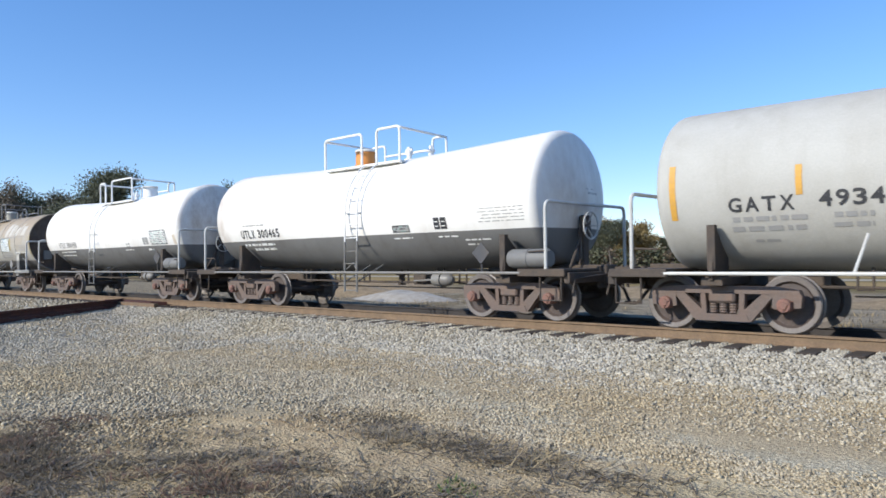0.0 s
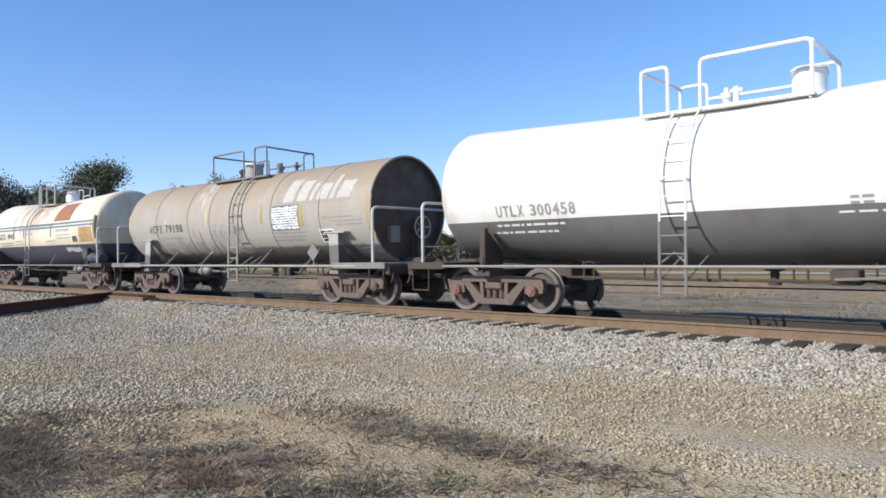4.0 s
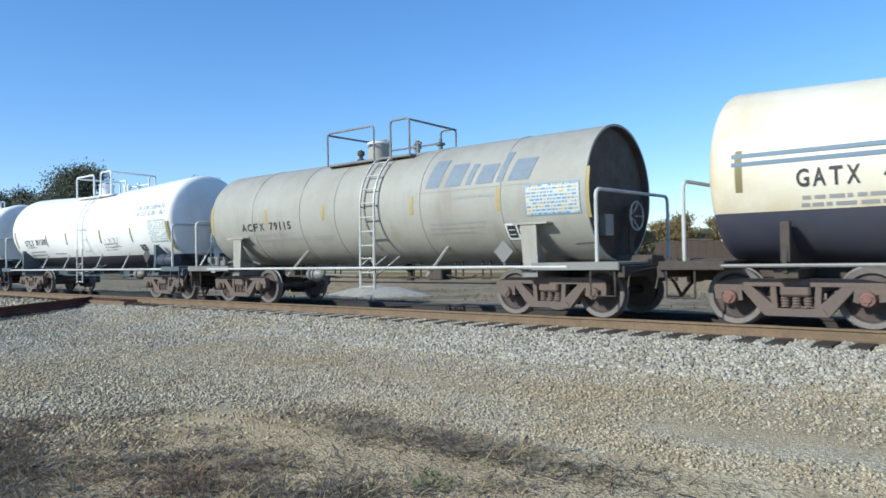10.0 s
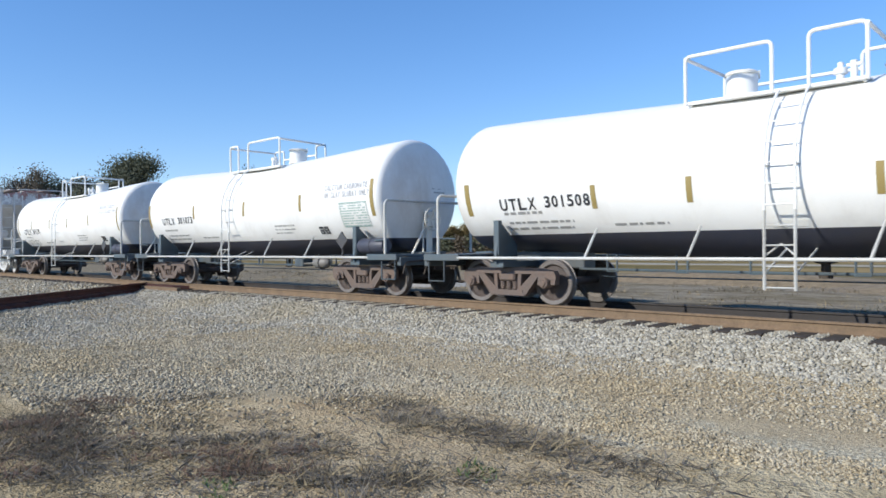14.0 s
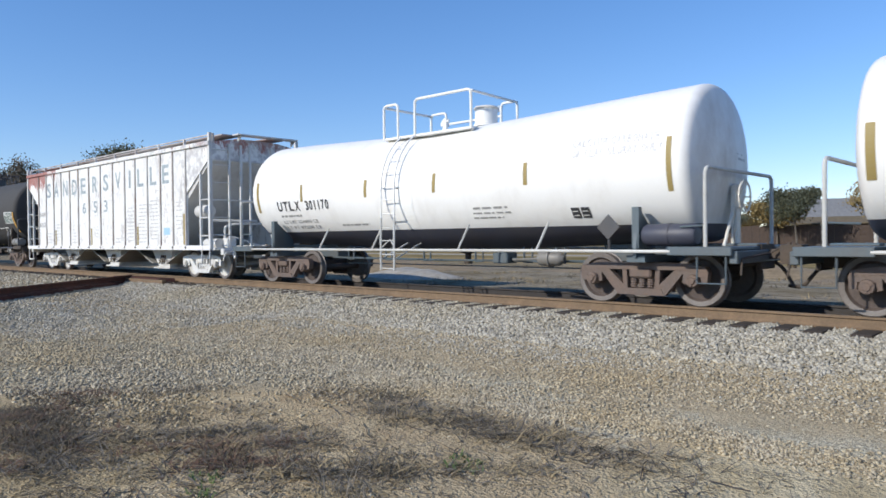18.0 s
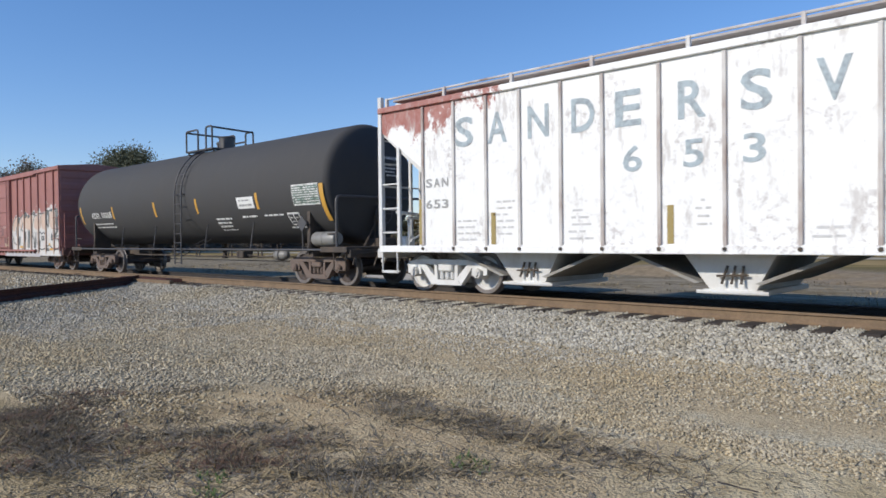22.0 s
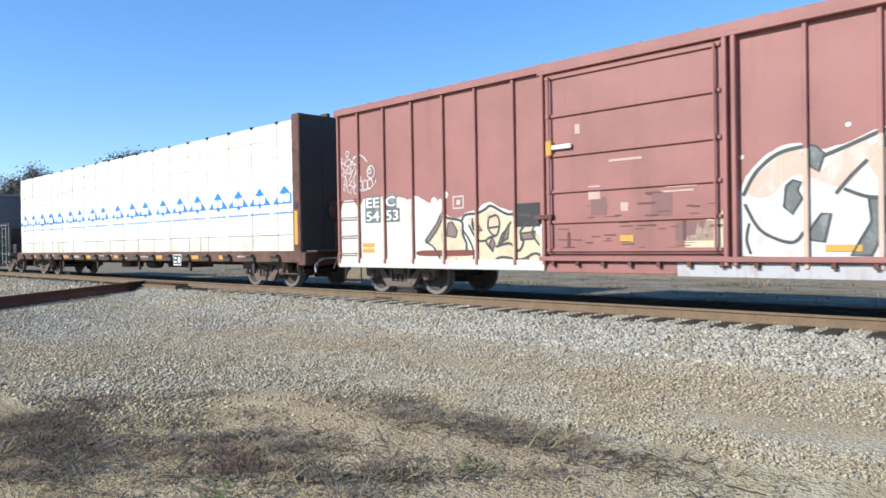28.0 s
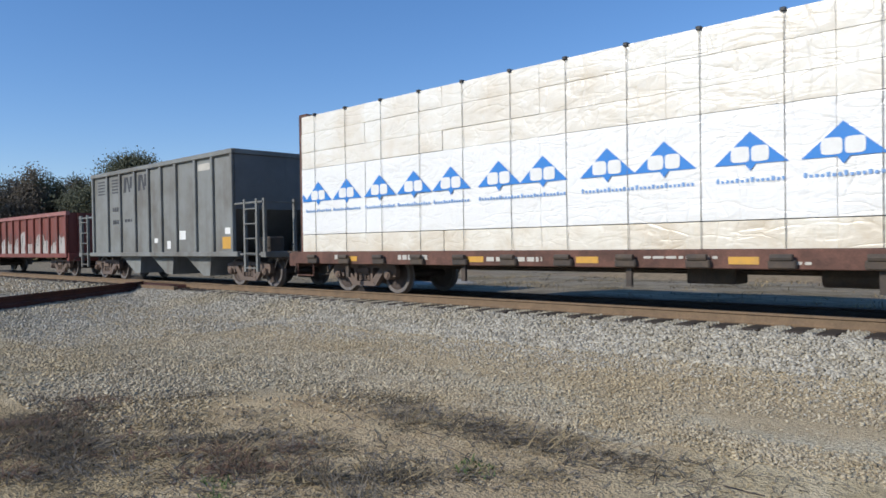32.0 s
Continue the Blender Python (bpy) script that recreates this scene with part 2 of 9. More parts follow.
def rod(bm, p, q, r, n=8, r2=None, mat=0):
    """A round bar from p to q."""
    p, q = Vector(p), Vector(q)
    d = (q - p).normalized()
    u = d.orthogonal().normalized()
    v = d.cross(u)
    r2 = r if r2 is None else r2
    ra = [bm.verts.new(p + (u * math.cos(a) + v * math.sin(a)) * r) for a in [2 * math.pi * i / n for i in range(n)]]
    rb = [bm.verts.new(q + (u * math.cos(a) + v * math.sin(a)) * r2) for a in [2 * math.pi * i / n for i in range(n)]]
    fs = [bm.faces.new([ra[i], ra[(i + 1) % n], rb[(i + 1) % n], rb[i]]) for i in range(n)]
    fs += [bm.faces.new(ra[::-1]), bm.faces.new(rb)]
    for f in fs:
        f.material_index = mat
    return bm


def pipe(bm, pts, r, n=7, bend=0.0, mat=0):
    """A bent tube through pts; bend rounds the corners."""
    pts = [Vector(p) for p in pts]
    if bend:
        out = [pts[0]]
        for a, b, c in zip(pts, pts[1:], pts[2:]):
            u, w = (a - b), (c - b)
            k = min(bend, u.length * 0.45, w.length * 0.45)
            p, q = b + u.normalized() * k, b + w.normalized() * k
            for i in range(5):
                t = i / 4
                out.append(p * (1 - t) ** 2 + b * 2 * t * (1 - t) + q * t * t)
        pts = out + [pts[-1]]
    rings, u = [], None
    for i, p in enumerate(pts):
        d = (pts[min(i + 1, len(pts) - 1)] - pts[max(i - 1, 0)]).normalized()
        u = d.orthogonal().normalized() if u is None else (u - d * u.dot(d)).normalized()
        v = d.cross(u)
        rings.append([bm.verts.new(p + (u * math.cos(2 * math.pi * j / n) + v * math.sin(2 * math.pi * j / n)) * r) for j in range(n)])
    fs = [bm.faces.new([a[j], a[(j + 1) % n], b[(j + 1) % n], b[j]]) for a, b in zip(rings, rings[1:]) for j in range(n)]
    fs += [bm.faces.new(rings[0][::-1]), bm.faces.new(rings[-1])]
    for f in fs:
        f.material_index = mat
    return bm


def lathe(bm, profile, n=20, axis="z", center=(0, 0, 0), mat=0, seg_mat=None):
    """Turn a profile of (radius, height) round an axis."""
    c = Vector(center)
    def at3(r, h, a):
        u, v = r * math.cos(a), r * math.sin(a)
        return c + Vector({"z": (u, v, h), "x": (h, u, v), "y": (u, h, v)}[axis])
    rings = []
    for r, h in profile:
        rings.append([bm.verts.new(at3(0, h, 0))] if r < 1e-6 else [bm.verts.new(at3(r, h, 2 * math.pi * i / n)) for i in range(n)])
    fs = []
    for k, (a, b) in enumerate(zip(rings, rings[1:])):
        for i in range(n):
            j = (i + 1) % n
            vs = [a[0]] if len(a) == 1 else [a[i], a[j]]
            vs += [b[0]] if len(b) == 1 else [b[j], b[i]]
            if len(vs) > 2:
                f = bm.faces.new(vs)
                f.material_index = seg_mat[k] if seg_mat else mat
                fs.append(f)
    bmesh.ops.recalc_face_normals(bm, faces=fs)
    return bm


# The lie of the land ---------------------------------------------------------------------------------------------
TRACK_Y = 12.04
GAUGE = 0.755            # half the distance between the rail heads' middles
SPEED_ROWS = [-0.01, 5.57, 11.07, 16.56, 22.06, 27.57, 33.07, 38.55, 43.99, 49.39, 54.76, 60.12, 65.46, 70.82, 76.19, 81.59, 87.02, 92.49, 97.98,
              103.5, 109.04, 114.59, 120.15, 125.71, 131.26, 136.82, 142.39, 147.96, 153.53, 159.11, 164.7, 170.3, 175.91]


def ground_z(x, y):
    """Height of the ground: ballast bed along the track, a flat shoulder, and a slightly rising back."""
    d = abs(y - TRACK_Y)
    bed = -0.22 if d < 1.75 else -0.22 - 0.30 * min(1, (d - 1.75) / 1.5)
    z = bed
    if y < TRACK_Y - 3.2:
        z = -0.52 + 0.03 * min(1.0, max(0.0, (8.8 - y) / 8))
    off = abs(-0.770 * (x + 14.6) - 0.638 * (y + 1.3))      # gravel heaped against the crossing rail
    if y < 11.0 and x < -9.0:
        z = max(z, -0.30 - 0.22 * max(0.0, off - 0.35) / 2.2)
    z += 0.035 * noise.noise((x * 0.35, y * 0.35, 3.1)) * min(1.0, max(0.0, d - 2.2))
    z += 0.012 * noise.noise((x * 1.7, y * 1.7, 7.7)) * (1.0 if d > 1.9 else 0.0)
    return z


def build_ground():
    def lines(stops):
        out = []
        for (a, b, step) in stops:
            k = max(1, round((b - a) / step))
            out += [a + (b - a) * i / k for i in range(k)]
        return out + [stops[-1][1]]
    xs = lines([(-1800, -300, 150), (-300, -40, 10), (-40, -20, 0.8), (-20, 6, 0.22), (6, 40, 3), (40, 1000, 80)])
    ys = lines([(-600, -10, 60), (-10, 1, 1), (1, 15.5, 0.2), (15.5, 40, 1.2), (40, 100, 6), (100, 1800, 90)])
    vs = [(x, y, ground_z(x, y)) for y in ys for x in xs]
    nx = len(xs)
    fs = [(j * nx + i, j * nx + i + 1, (j + 1) * nx + i + 1, (j + 1) * nx + i) for j in range(len(ys) - 1) for i in range(nx - 1)]
    me = bpy.data.meshes.new("ground")
    me.from_pydata(vs, [], fs)
    me.polygons.foreach_set("use_smooth", [True] * len(me.polygons))
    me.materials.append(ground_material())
    return tagged(new("ground", me), "gravel and dry dirt ground beside the railway track", "ground", kind="structure")


def ground_material():
    """Grey ballast by the track, tan compacted gravel, a pale strip, sandy dirt, and a dull field behind."""
    m = Mat("gravel_and_dirt")
    tc = m.n.new("ShaderNodeTexCoord")
    sep = m.n.new("ShaderNodeSeparateXYZ")
    m.l.new(tc.outputs["Object"], sep.inputs[0])
    x, y = sep.outputs[0], sep.outputs[1]
    wob = m.math("MULTIPLY", m.math("SUBTRACT", m.noise(0.55, 5, 0.65), 0.5), 3.2)
    fine = m.math("MULTIPLY", m.math("SUBTRACT", m.noise(3.0, 5, 0.7), 0.5), 1.2)
    yw = m.math("ADD", m.math("ADD", y, wob), fine)

    def above(level, width=0.5):
        return m.math("DIVIDE", m.math("SUBTRACT", yw, level), width, True)

    def cells(scale):
        v = m.node("ShaderNodeTexVoronoi", Scale=scale)
        m.l.new(tc.outputs["Object"], v.inputs["Vector"])
        g = m.n.new("ShaderNodeRGBToBW")
        m.l.new(v.outputs["Color"], g.inputs[0])
        return v.outputs["Distance"], g.outputs[0]

    d1, v1 = cells(26.0)
    d2, v2 = cells(60.0)
    ballast = m.ramp(v1, (0.17, 0.152, 0.12), (0.44, 0.40, 0.325), 0.15, 0.85)
    tan = m.mix(0.5, m.ramp(v2, (0.22, 0.182, 0.128), (0.49, 0.415, 0.30), 0.15, 0.85), m.ramp(m.noise(1.3, 6, 0.7), (0.30, 0.24, 0.165), (0.46, 0.385, 0.285), 0.35, 0.65))
    pale = m.ramp(v2, (0.24, 0.215, 0.17), (0.56, 0.51, 0.41), 0.15, 0.85)
    sand = m.mix(0.25, m.ramp(m.noise(1.0, 7, 0.7), (0.32, 0.25, 0.165), (0.49, 0.40, 0.28), 0.35, 0.65), m.ramp(m.noise(70, 3), (0.2, 0.15, 0.1), (0.5, 0.42, 0.3)))
    weeds = m.ramp(m.noise(22, 6, 0.8, (0.7, 2.4, 1)), (0.145, 0.115, 0.072), (0.44, 0.355, 0.235), 0.38, 0.62)
    c = m.mix(m.ramp(m.math("ADD", m.noise(0.9, 6, 0.72), m.math("MULTIPLY", m.math("SUBTRACT", 3.6, y), 0.05)), (0, 0, 0), (1, 1, 1), 0.50, 0.58), sand, weeds)
    patch = m.math("ADD", m.math("POWER", m.math("ABSOLUTE", m.math("MULTIPLY", m.math("ADD", x, 5.5), 0.66)), 2.0), m.math("POWER", m.math("ABSOLUTE", m.math("MULTIPLY", m.math("SUBTRACT", y, 4.05), 1.35)), 2.0))
    patch = m.math("MULTIPLY", m.math("SUBTRACT", m.math("SUBTRACT", 1.25, patch), m.math("MULTIPLY", fine, 1.2)), 1.6, True)
    c = m.mix(m.math("MULTIPLY", patch, 0.9), c, m.ramp(m.noise(2.4, 7, 0.75), (0.30, 0.225, 0.145), (0.45, 0.365, 0.25), 0.36, 0.62))
    belt = m.math("MULTIPLY", above(4.3, 0.35), m.math("SUBTRACT", 1.0, above(5.3, 0.35)))
    belt = m.math("MULTIPLY", belt, m.math("DIVIDE", m.math("SUBTRACT", m.math("ADD", -2.1, wob), x), 0.9, True))
    bare = m.math("MULTIPLY", m.math("DIVIDE", m.math("SUBTRACT", m.math("ADD", x, fine), -2.9), 0.8, True), above(3.9, 0.5))
    c = m.mix(m.math("MULTIPLY", bare, 0.85), c, m.ramp(m.noise(2.2, 7, 0.75), (0.34, 0.283, 0.187), (0.50, 0.433, 0.316), 0.38, 0.62))
    c = m.mix(m.math("MULTIPLY", belt, m.ramp(m.noise(2.4, 7, 0.75), (0, 0, 0), (0.62, 0.62, 0.62), 0.46, 0.60)), c, weeds)
    left = m.math("DIVIDE", m.math("SUBTRACT", m.math("ADD", m.math("MULTIPLY", x, -1.0), m.math("MULTIPLY", y, 1.0)), 11.0), 1.2, True)
    grey = m.mix(0.45, ballast, m.ramp(v2, (0.148, 0.124, 0.09), (0.475, 0.425, 0.33), 0.15, 0.85))
    c = m.mix(m.math("MULTIPLY", left, above(2.2, 0.8)), c, grey)
    c = m.mix(above(5.4, 0.3), c, pale)
    c = m.mix(above(6.2, 0.6), c, tan)
    c = m.mix(above(8.6, 1.0), c, ballast)
    # ballast between the rails darkened in colour, to deepen the shade under the train
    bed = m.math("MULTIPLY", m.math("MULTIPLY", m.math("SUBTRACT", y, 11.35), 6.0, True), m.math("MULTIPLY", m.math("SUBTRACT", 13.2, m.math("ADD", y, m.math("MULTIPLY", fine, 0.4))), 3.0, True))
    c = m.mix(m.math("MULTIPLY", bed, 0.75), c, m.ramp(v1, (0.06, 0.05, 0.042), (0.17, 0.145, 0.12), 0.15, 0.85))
    field = m.ramp(m.noise(0.30, 8, 0.75), (0.36, 0.315, 0.25), (0.20, 0.155, 0.09), 0.44, 0.58)
    field = m.mix(0.5, field, m.ramp(m.noise(1.6, 8, 0.8, (0.5, 2.0, 1)), (0.085, 0.068, 0.05), (0.42, 0.375, 0.30), 0.38, 0.60))
    c = m.mix(m.math("DIVIDE", m.math("SUBTRACT", yw, 15.6), 1.5, True), c, m.mix(1.0, field, (0.80, 0.80, 0.82), "MULTIPLY"))
    # the train's shadow behind the track, deepened in the ground colour
    train_shade = m.math("MULTIPLY", m.math("DIVIDE", m.math("SUBTRACT", y, 13.0), 1.0, True), m.math("DIVIDE", m.math("SUBTRACT", 20.0, yw), 2.0, True))
    c = m.mix(m.math("MULTIPLY", train_shade, 0.85), c, m.ramp(m.noise(2.6, 7, 0.75), (0.035, 0.03, 0.027), (0.10, 0.085, 0.07), 0.4, 0.62))
    far = m.ramp(m.noise(0.05, 5, 0.6, (1, 3, 1)), (0.15, 0.125, 0.065), (0.30, 0.225, 0.125), 0.4, 0.6)
    c = m.mix(m.math("DIVIDE", m.math("SUBTRACT", y, 34.0), 6.0, True), c, far)
    road = m.math("MULTIPLY", m.math("SUBTRACT", y, 52.0, True), m.math("SUBTRACT", 57.0, y, True))
    c = m.mix(road, c, (0.36, 0.33, 0.29))
    yard = m.math("MULTIPLY", m.math("DIVIDE", m.math("SUBTRACT", m.math("SUBTRACT", -23.5, x), fine), 2.0, True), m.math("LESS_THAN", y, 30.0))
    c = m.mix(m.math("MULTIPLY", yard, 0.85), c, m.ramp(m.noise(2.0, 8, 0.8, (1, 2, 1)), (0.12, 0.10, 0.078), (0.34, 0.295, 0.23), 0.38, 0.62))
    c = m.mix(1.0, c, (1.20, 1.165, 1.05), "MULTIPLY")
    h = m.math("ADD", m.math("MULTIPLY", d1, 0.6), m.math("MULTIPLY", d2, 0.4))
    m.bump(h, 0.8, 0.03)
    return m.done(c, 0.95, 0.0, 0.0)


def rail_mesh(length, mats):
    """Flat-bottom rail along x, head at z = 0, 0.19 m high."""
    half = [(0.036, 0.0), (0.037, -0.034), (0.010, -0.048), (0.009, -0.150), (0.030, -0.166), (0.073, -0.176), (0.073, -0.190)]
    pts = half + [(-a, b) for a, b in half[::-1]]
    return mesh_of("rail", prism(bmesh.new(), pts, "x", -length / 2, length / 2), mats)


def tie_x(i):
    return 10 - 0.52 * i + 0.04 * math.sin(i * 2.7)


def build_track():
    track = thing("railway_track", "rust-brown rails on dark wooden ties in grey ballast", "track", kind="structure")
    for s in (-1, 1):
        part("rail", rail_mesh(420, RAIL if s < 0 else RAIL_BLACK), None, track, "rusty steel rail" if s < 0 else "near-black steel rail", pose(-110, TRACK_Y + s * GAUGE, 0))
    bm = box(bmesh.new(), -0.125, 0.125, -1.42, 1.3, -0.36, -0.175, 0.012)
    me = mesh_of("tie", bm, TIE)
    for i in range(150):
        x = tie_x(i)
        part("tie", me, None, track, at=pose(x, TRACK_Y + random.uniform(-0.05, 0.05), random.uniform(-0.004, 0.006), 0, 0, random.uniform(-1.2, 1.2)))
    return track


build_ground()
build_track()


def flat(name, color, rough=0.6, vary=0.25):
    m = Mat(name)
    n1 = m.noise(9, 5, 0.7)
    c = m.mix(m.math("MULTIPLY", m.ramp(n1, (0, 0, 0), (1, 1, 1), 0.45, 0.75), vary), color, tuple(0.5 * v + 0.06 for v in color))
    return m.done(c, rough)


INK = flat("stencil_black", (0.035, 0.036, 0.04))
INK_WHITE = flat("stencil_white", (0.74, 0.74, 0.71))
INK_GREY = flat("faded_stencil_grey", (0.30, 0.30, 0.29))
YELLOW = flat("reflector_yellow", (0.58, 0.31, 0.045), 0.6, 0.5)
OLIVE = flat("aged_reflector", (0.30, 0.225, 0.075))
YELLOW_FADED = flat("faded_reflector", (0.40, 0.31, 0.12), 0.6, 0.6)
OLIVE_DARK = flat("dark_reflector", (0.20, 0.17, 0.065))
LOGO_BLUE = flat("faded_logo_blue", (0.20, 0.245, 0.285), 0.7, 0.9)
STRIPE_BLUE = flat("stripe_blue", (0.13, 0.20, 0.26), 0.6, 0.5)
PRINT_BLUE = flat("print_blue", (0.02, 0.20, 0.58))
PRINT_FAINT = flat("faint_print_blue", (0.17, 0.33, 0.60))
LOGO_PALE = flat("bleached_logo", (0.50, 0.475, 0.42), 0.7, 0.5)
RUST_PANEL = rusty("rust_panel", (0.40, 0.185, 0.10), (0.27, 0.125, 0.07))
OCHRE_PANEL = rusty("ochre_panel", (0.50, 0.34, 0.165), (0.36, 0.205, 0.09))
TABLE_GREEN = flat("table_tint", (0.30, 0.42, 0.38))
TABLE_BLUE = flat("table_blue", (0.16, 0.30, 0.44))
TABLE_AMBER = flat("table_amber", (0.60, 0.42, 0.14))
TABLE_DARK = flat("table_dark_green", (0.10, 0.14, 0.115))
STEEL_LIGHT = paint("light_grey_fittings", (0.55, 0.55, 0.52), (0.25, 0.2, 0.15), 0.4)
FIT_DARK = paint("dark_fittings", (0.06, 0.06, 0.065), (0.1, 0.08, 0.06), 0.5)
GREY_MID = paint("mid_grey_fittings", (0.22, 0.215, 0.20), (0.12, 0.1, 0.08), 0.5)
ORANGE_CAP = flat("orange_cap", (0.62, 0.24, 0.05))
TEAL = paint("teal_grey_fittings", (0.085, 0.118, 0.138), (0.10, 0.085, 0.07), 0.5)

# Lettering -------------------------------------------------------------------------------------------------------
def glyphs(s, bold=0.012):
    cu = bpy.data.curves.new("letters", "FONT")
    cu.body, cu.resolution_u, cu.offset = s, 3, bold
    ob = bpy.data.objects.new("letters", cu)
    me = bpy.data.meshes.new_from_object(ob)
    bpy.data.objects.remove(ob)
    bm = bmesh.new()
    bm.from_mesh(me)
    bpy.data.meshes.remove(me)
    xs, ys = [v.co.x for v in bm.verts], [v.co.y for v in bm.verts]
    for v in bm.verts:
        v.co.x, v.co.y = (v.co.x - min(xs)) / (max(xs) - min(xs)), (v.co.y - min(ys)) / (max(ys) - min(ys))
    return bm


def drop_at(x, half):
    """A funnel-floored drum droops to its middle: height of its axis at x."""
    return -0.05 + 0.19 * min(1.0, abs(x) / half)


class Side:
    """The viewer's side of a car: a drum of radius R round height zc, or a flat wall at y."""

    def __init__(self, R=None, zc=0.0, y=-1.5, sag=None):
        self.R, self.zc, self.y, self.sag = R, zc, y, sag

    def at(self, x, z, e=0.006):
        if self.R is None:
            return Vector((x, self.y - e, z))
        zc = self.zc + (drop_at(x, self.sag) if self.sag else 0.0)
        s = max(-0.999, min(0.999, (z - zc) / self.R))
        return Vector((x, -(self.R + e) * math.sqrt(1 - s * s), zc + (self.R + e) * s))

    def patch(self, bm, x0, x1, z0, z1, e=0.006, mat=0):
        n = 1 if self.R is None else max(1, math.ceil((z1 - z0) / 0.09))
        rows = [[bm.verts.new(self.at(x, z0 + (z1 - z0) * i / n, e)) for x in (x0, x1)] for i in range(n + 1)]
        for a, b in zip(rows, rows[1:]):
            bm.faces.new([a[0], a[1], b[1], b[0]]).material_index = mat
        return bm

    def poly(self, bm, pts, e=0.006, mat=0):
        """A flat outline of (x, z) points laid on the side."""
        b2 = bmesh.new()
        vs = [b2.verts.new((x, z, 0)) for x, z in pts]
        f = b2.faces.new(vs)
        bmesh.ops.triangulate(b2, faces=[f])
        self.lay(bm, b2, e, mat)
        return bm

    def lay(self, bm, b2, e=0.006, mat=0):
        if self.R is not None:
            zs = [v.co.y for v in b2.verts]
            z = min(zs) + 0.08
            while z < max(zs):
                bmesh.ops.bisect_plane(b2, geom=b2.verts[:] + b2.edges[:] + b2.faces[:], plane_co=(0, z, 0), plane_no=(0, 1, 0))
                z += 0.08
        made = {v: bm.verts.new(self.at(v.co.x, v.co.y, e)) for v in b2.verts}
        for f in b2.faces:
            try:
                g = bm.faces.new([made[v] for v in f.verts])
            except ValueError:
                continue
            g.normal_update()
            if g.normal.y > 0:
                g.normal_flip()
            g.material_index = mat
        b2.free()

    def text(self, bm, s, x0, x1, z0, z1, e=0.007, mat=0, bold=0.012):
        b2 = glyphs(s, bold)
        for v in b2.verts:
            v.co.x, v.co.y = x0 + v.co.x * (x1 - x0), z0 + v.co.y * (z1 - z0)
        self.lay(bm, b2, e, mat)
        return bm

    def words(self, bm, x0, x1, z0, z1, e=0.006, mat=0, seed=1):
        """A line of unreadable small print: bars of word length."""
        rnd = random.Random(seed)
        x = x0
        while x < x1 - 0.02:
            w = min(rnd.uniform(0.06, 0.26), x1 - x)
            self.patch(bm, x, x + w, z0, z1, e, mat)
            x += w + rnd.uniform(0.03, 0.06)
        return bm

    def stroke(self, bm, pts, w, e=0.008, mat=0):
        """A painted line of width w through (x, z) points."""
        pts = [Vector(p) for p in pts]
        sides = []
        for i, p in enumerate(pts):
            d = (pts[min(i + 1, len(pts) - 1)] - pts[max(i - 1, 0)]).normalized()
            nrm = Vector((-d.y, d.x)) * w / 2
            sides.append((p + nrm, p - nrm))
        for k, ((a, b), (c, d)) in enumerate(zip(sides, sides[1:])):
            ee = e + 0.0004 * (k % 3)
            f = bm.faces.new([bm.verts.new(self.at(*q, ee)) for q in (a, b, d, c)])
            f.normal_update()
            if f.normal.y > 0:
                f.normal_flip()
            f.material_index = mat
        return bm

    def table(self, car, x0, x1, z0, z1, seed=2, back=None, ink=None, tints=None, name="data_panel"):
        """A stencilled table: pale ground, framed, filled with rows of dark bars."""
        rnd = random.Random(seed)
        bm = self.patch(bmesh.new(), x0, x1, z0, z1, 0.006, 0)
        rows = max(3, int((z1 - z0) / 0.055))
        dz = (z1 - z0) / rows
        for i in range(rows):
            x = x0 + 0.03
            while x < x1 - 0.05:
                w = min(rnd.choice((0.035, 0.05, 0.09)), x1 - 0.03 - x)
                if rnd.random() < 0.85:
                    self.patch(bm, x, x + w, z0 + (i + 0.25) * dz, z0 + (i + 0.75) * dz, 0.009, 1 if rnd.random() < 0.5 else 2 if rnd.random() < 0.6 else 3)
                x += w + 0.022
        for q in ((x0, x1, z0, z0 + 0.015), (x0, x1, z1 - 0.015, z1), (x0, x0 + 0.015, z0, z1), (x1 - 0.015, x1, z0, z1)):
            self.patch(bm, *q, 0.010, 1)
        return part(name, bm, [back or INK_WHITE, ink or INK, *(tints or (TABLE_GREEN, TABLE_GREEN))], car, "stencilled data panel")

    def squares(self, car, x0, x1, z0, z1, mat=None, frame_mat=None):
        """A pair of solid squares with light strokes: the consolidated stencil."""
        bm = bmesh.new()
        w = x1 - x0
        if frame_mat:
            self.patch(bm, x0 - 0.02, x1 + 0.02, z0 - 0.03, z1 + 0.03, 0.006, 2)
        for a in (0.04, 0.54):
            self.patch(bm, x0 + a * w, x0 + (a + 0.42) * w, z0 + 0.01, z1 - 0.01, 0.009, 0)
            for k in (0.25, 0.6):
                self.patch(bm, x0 + (a + 0.06) * w, x0 + (a + 0.34) * w, z0 + k * (z1 - z0), z0 + (k + 0.07) * (z1 - z0), 0.012, 1)
        return part("stencil_block", bm, [mat or INK, INK_WHITE, frame_mat or INK_WHITE], car)


# Rolling stock: x forward, y = -side faces the viewer, z = 0 at the rail head ------------------------------------------
WHEEL_R = 0.432
CARS = []        # (thing, place at the start)
WHEELSETS = []   # wheel sets that turn


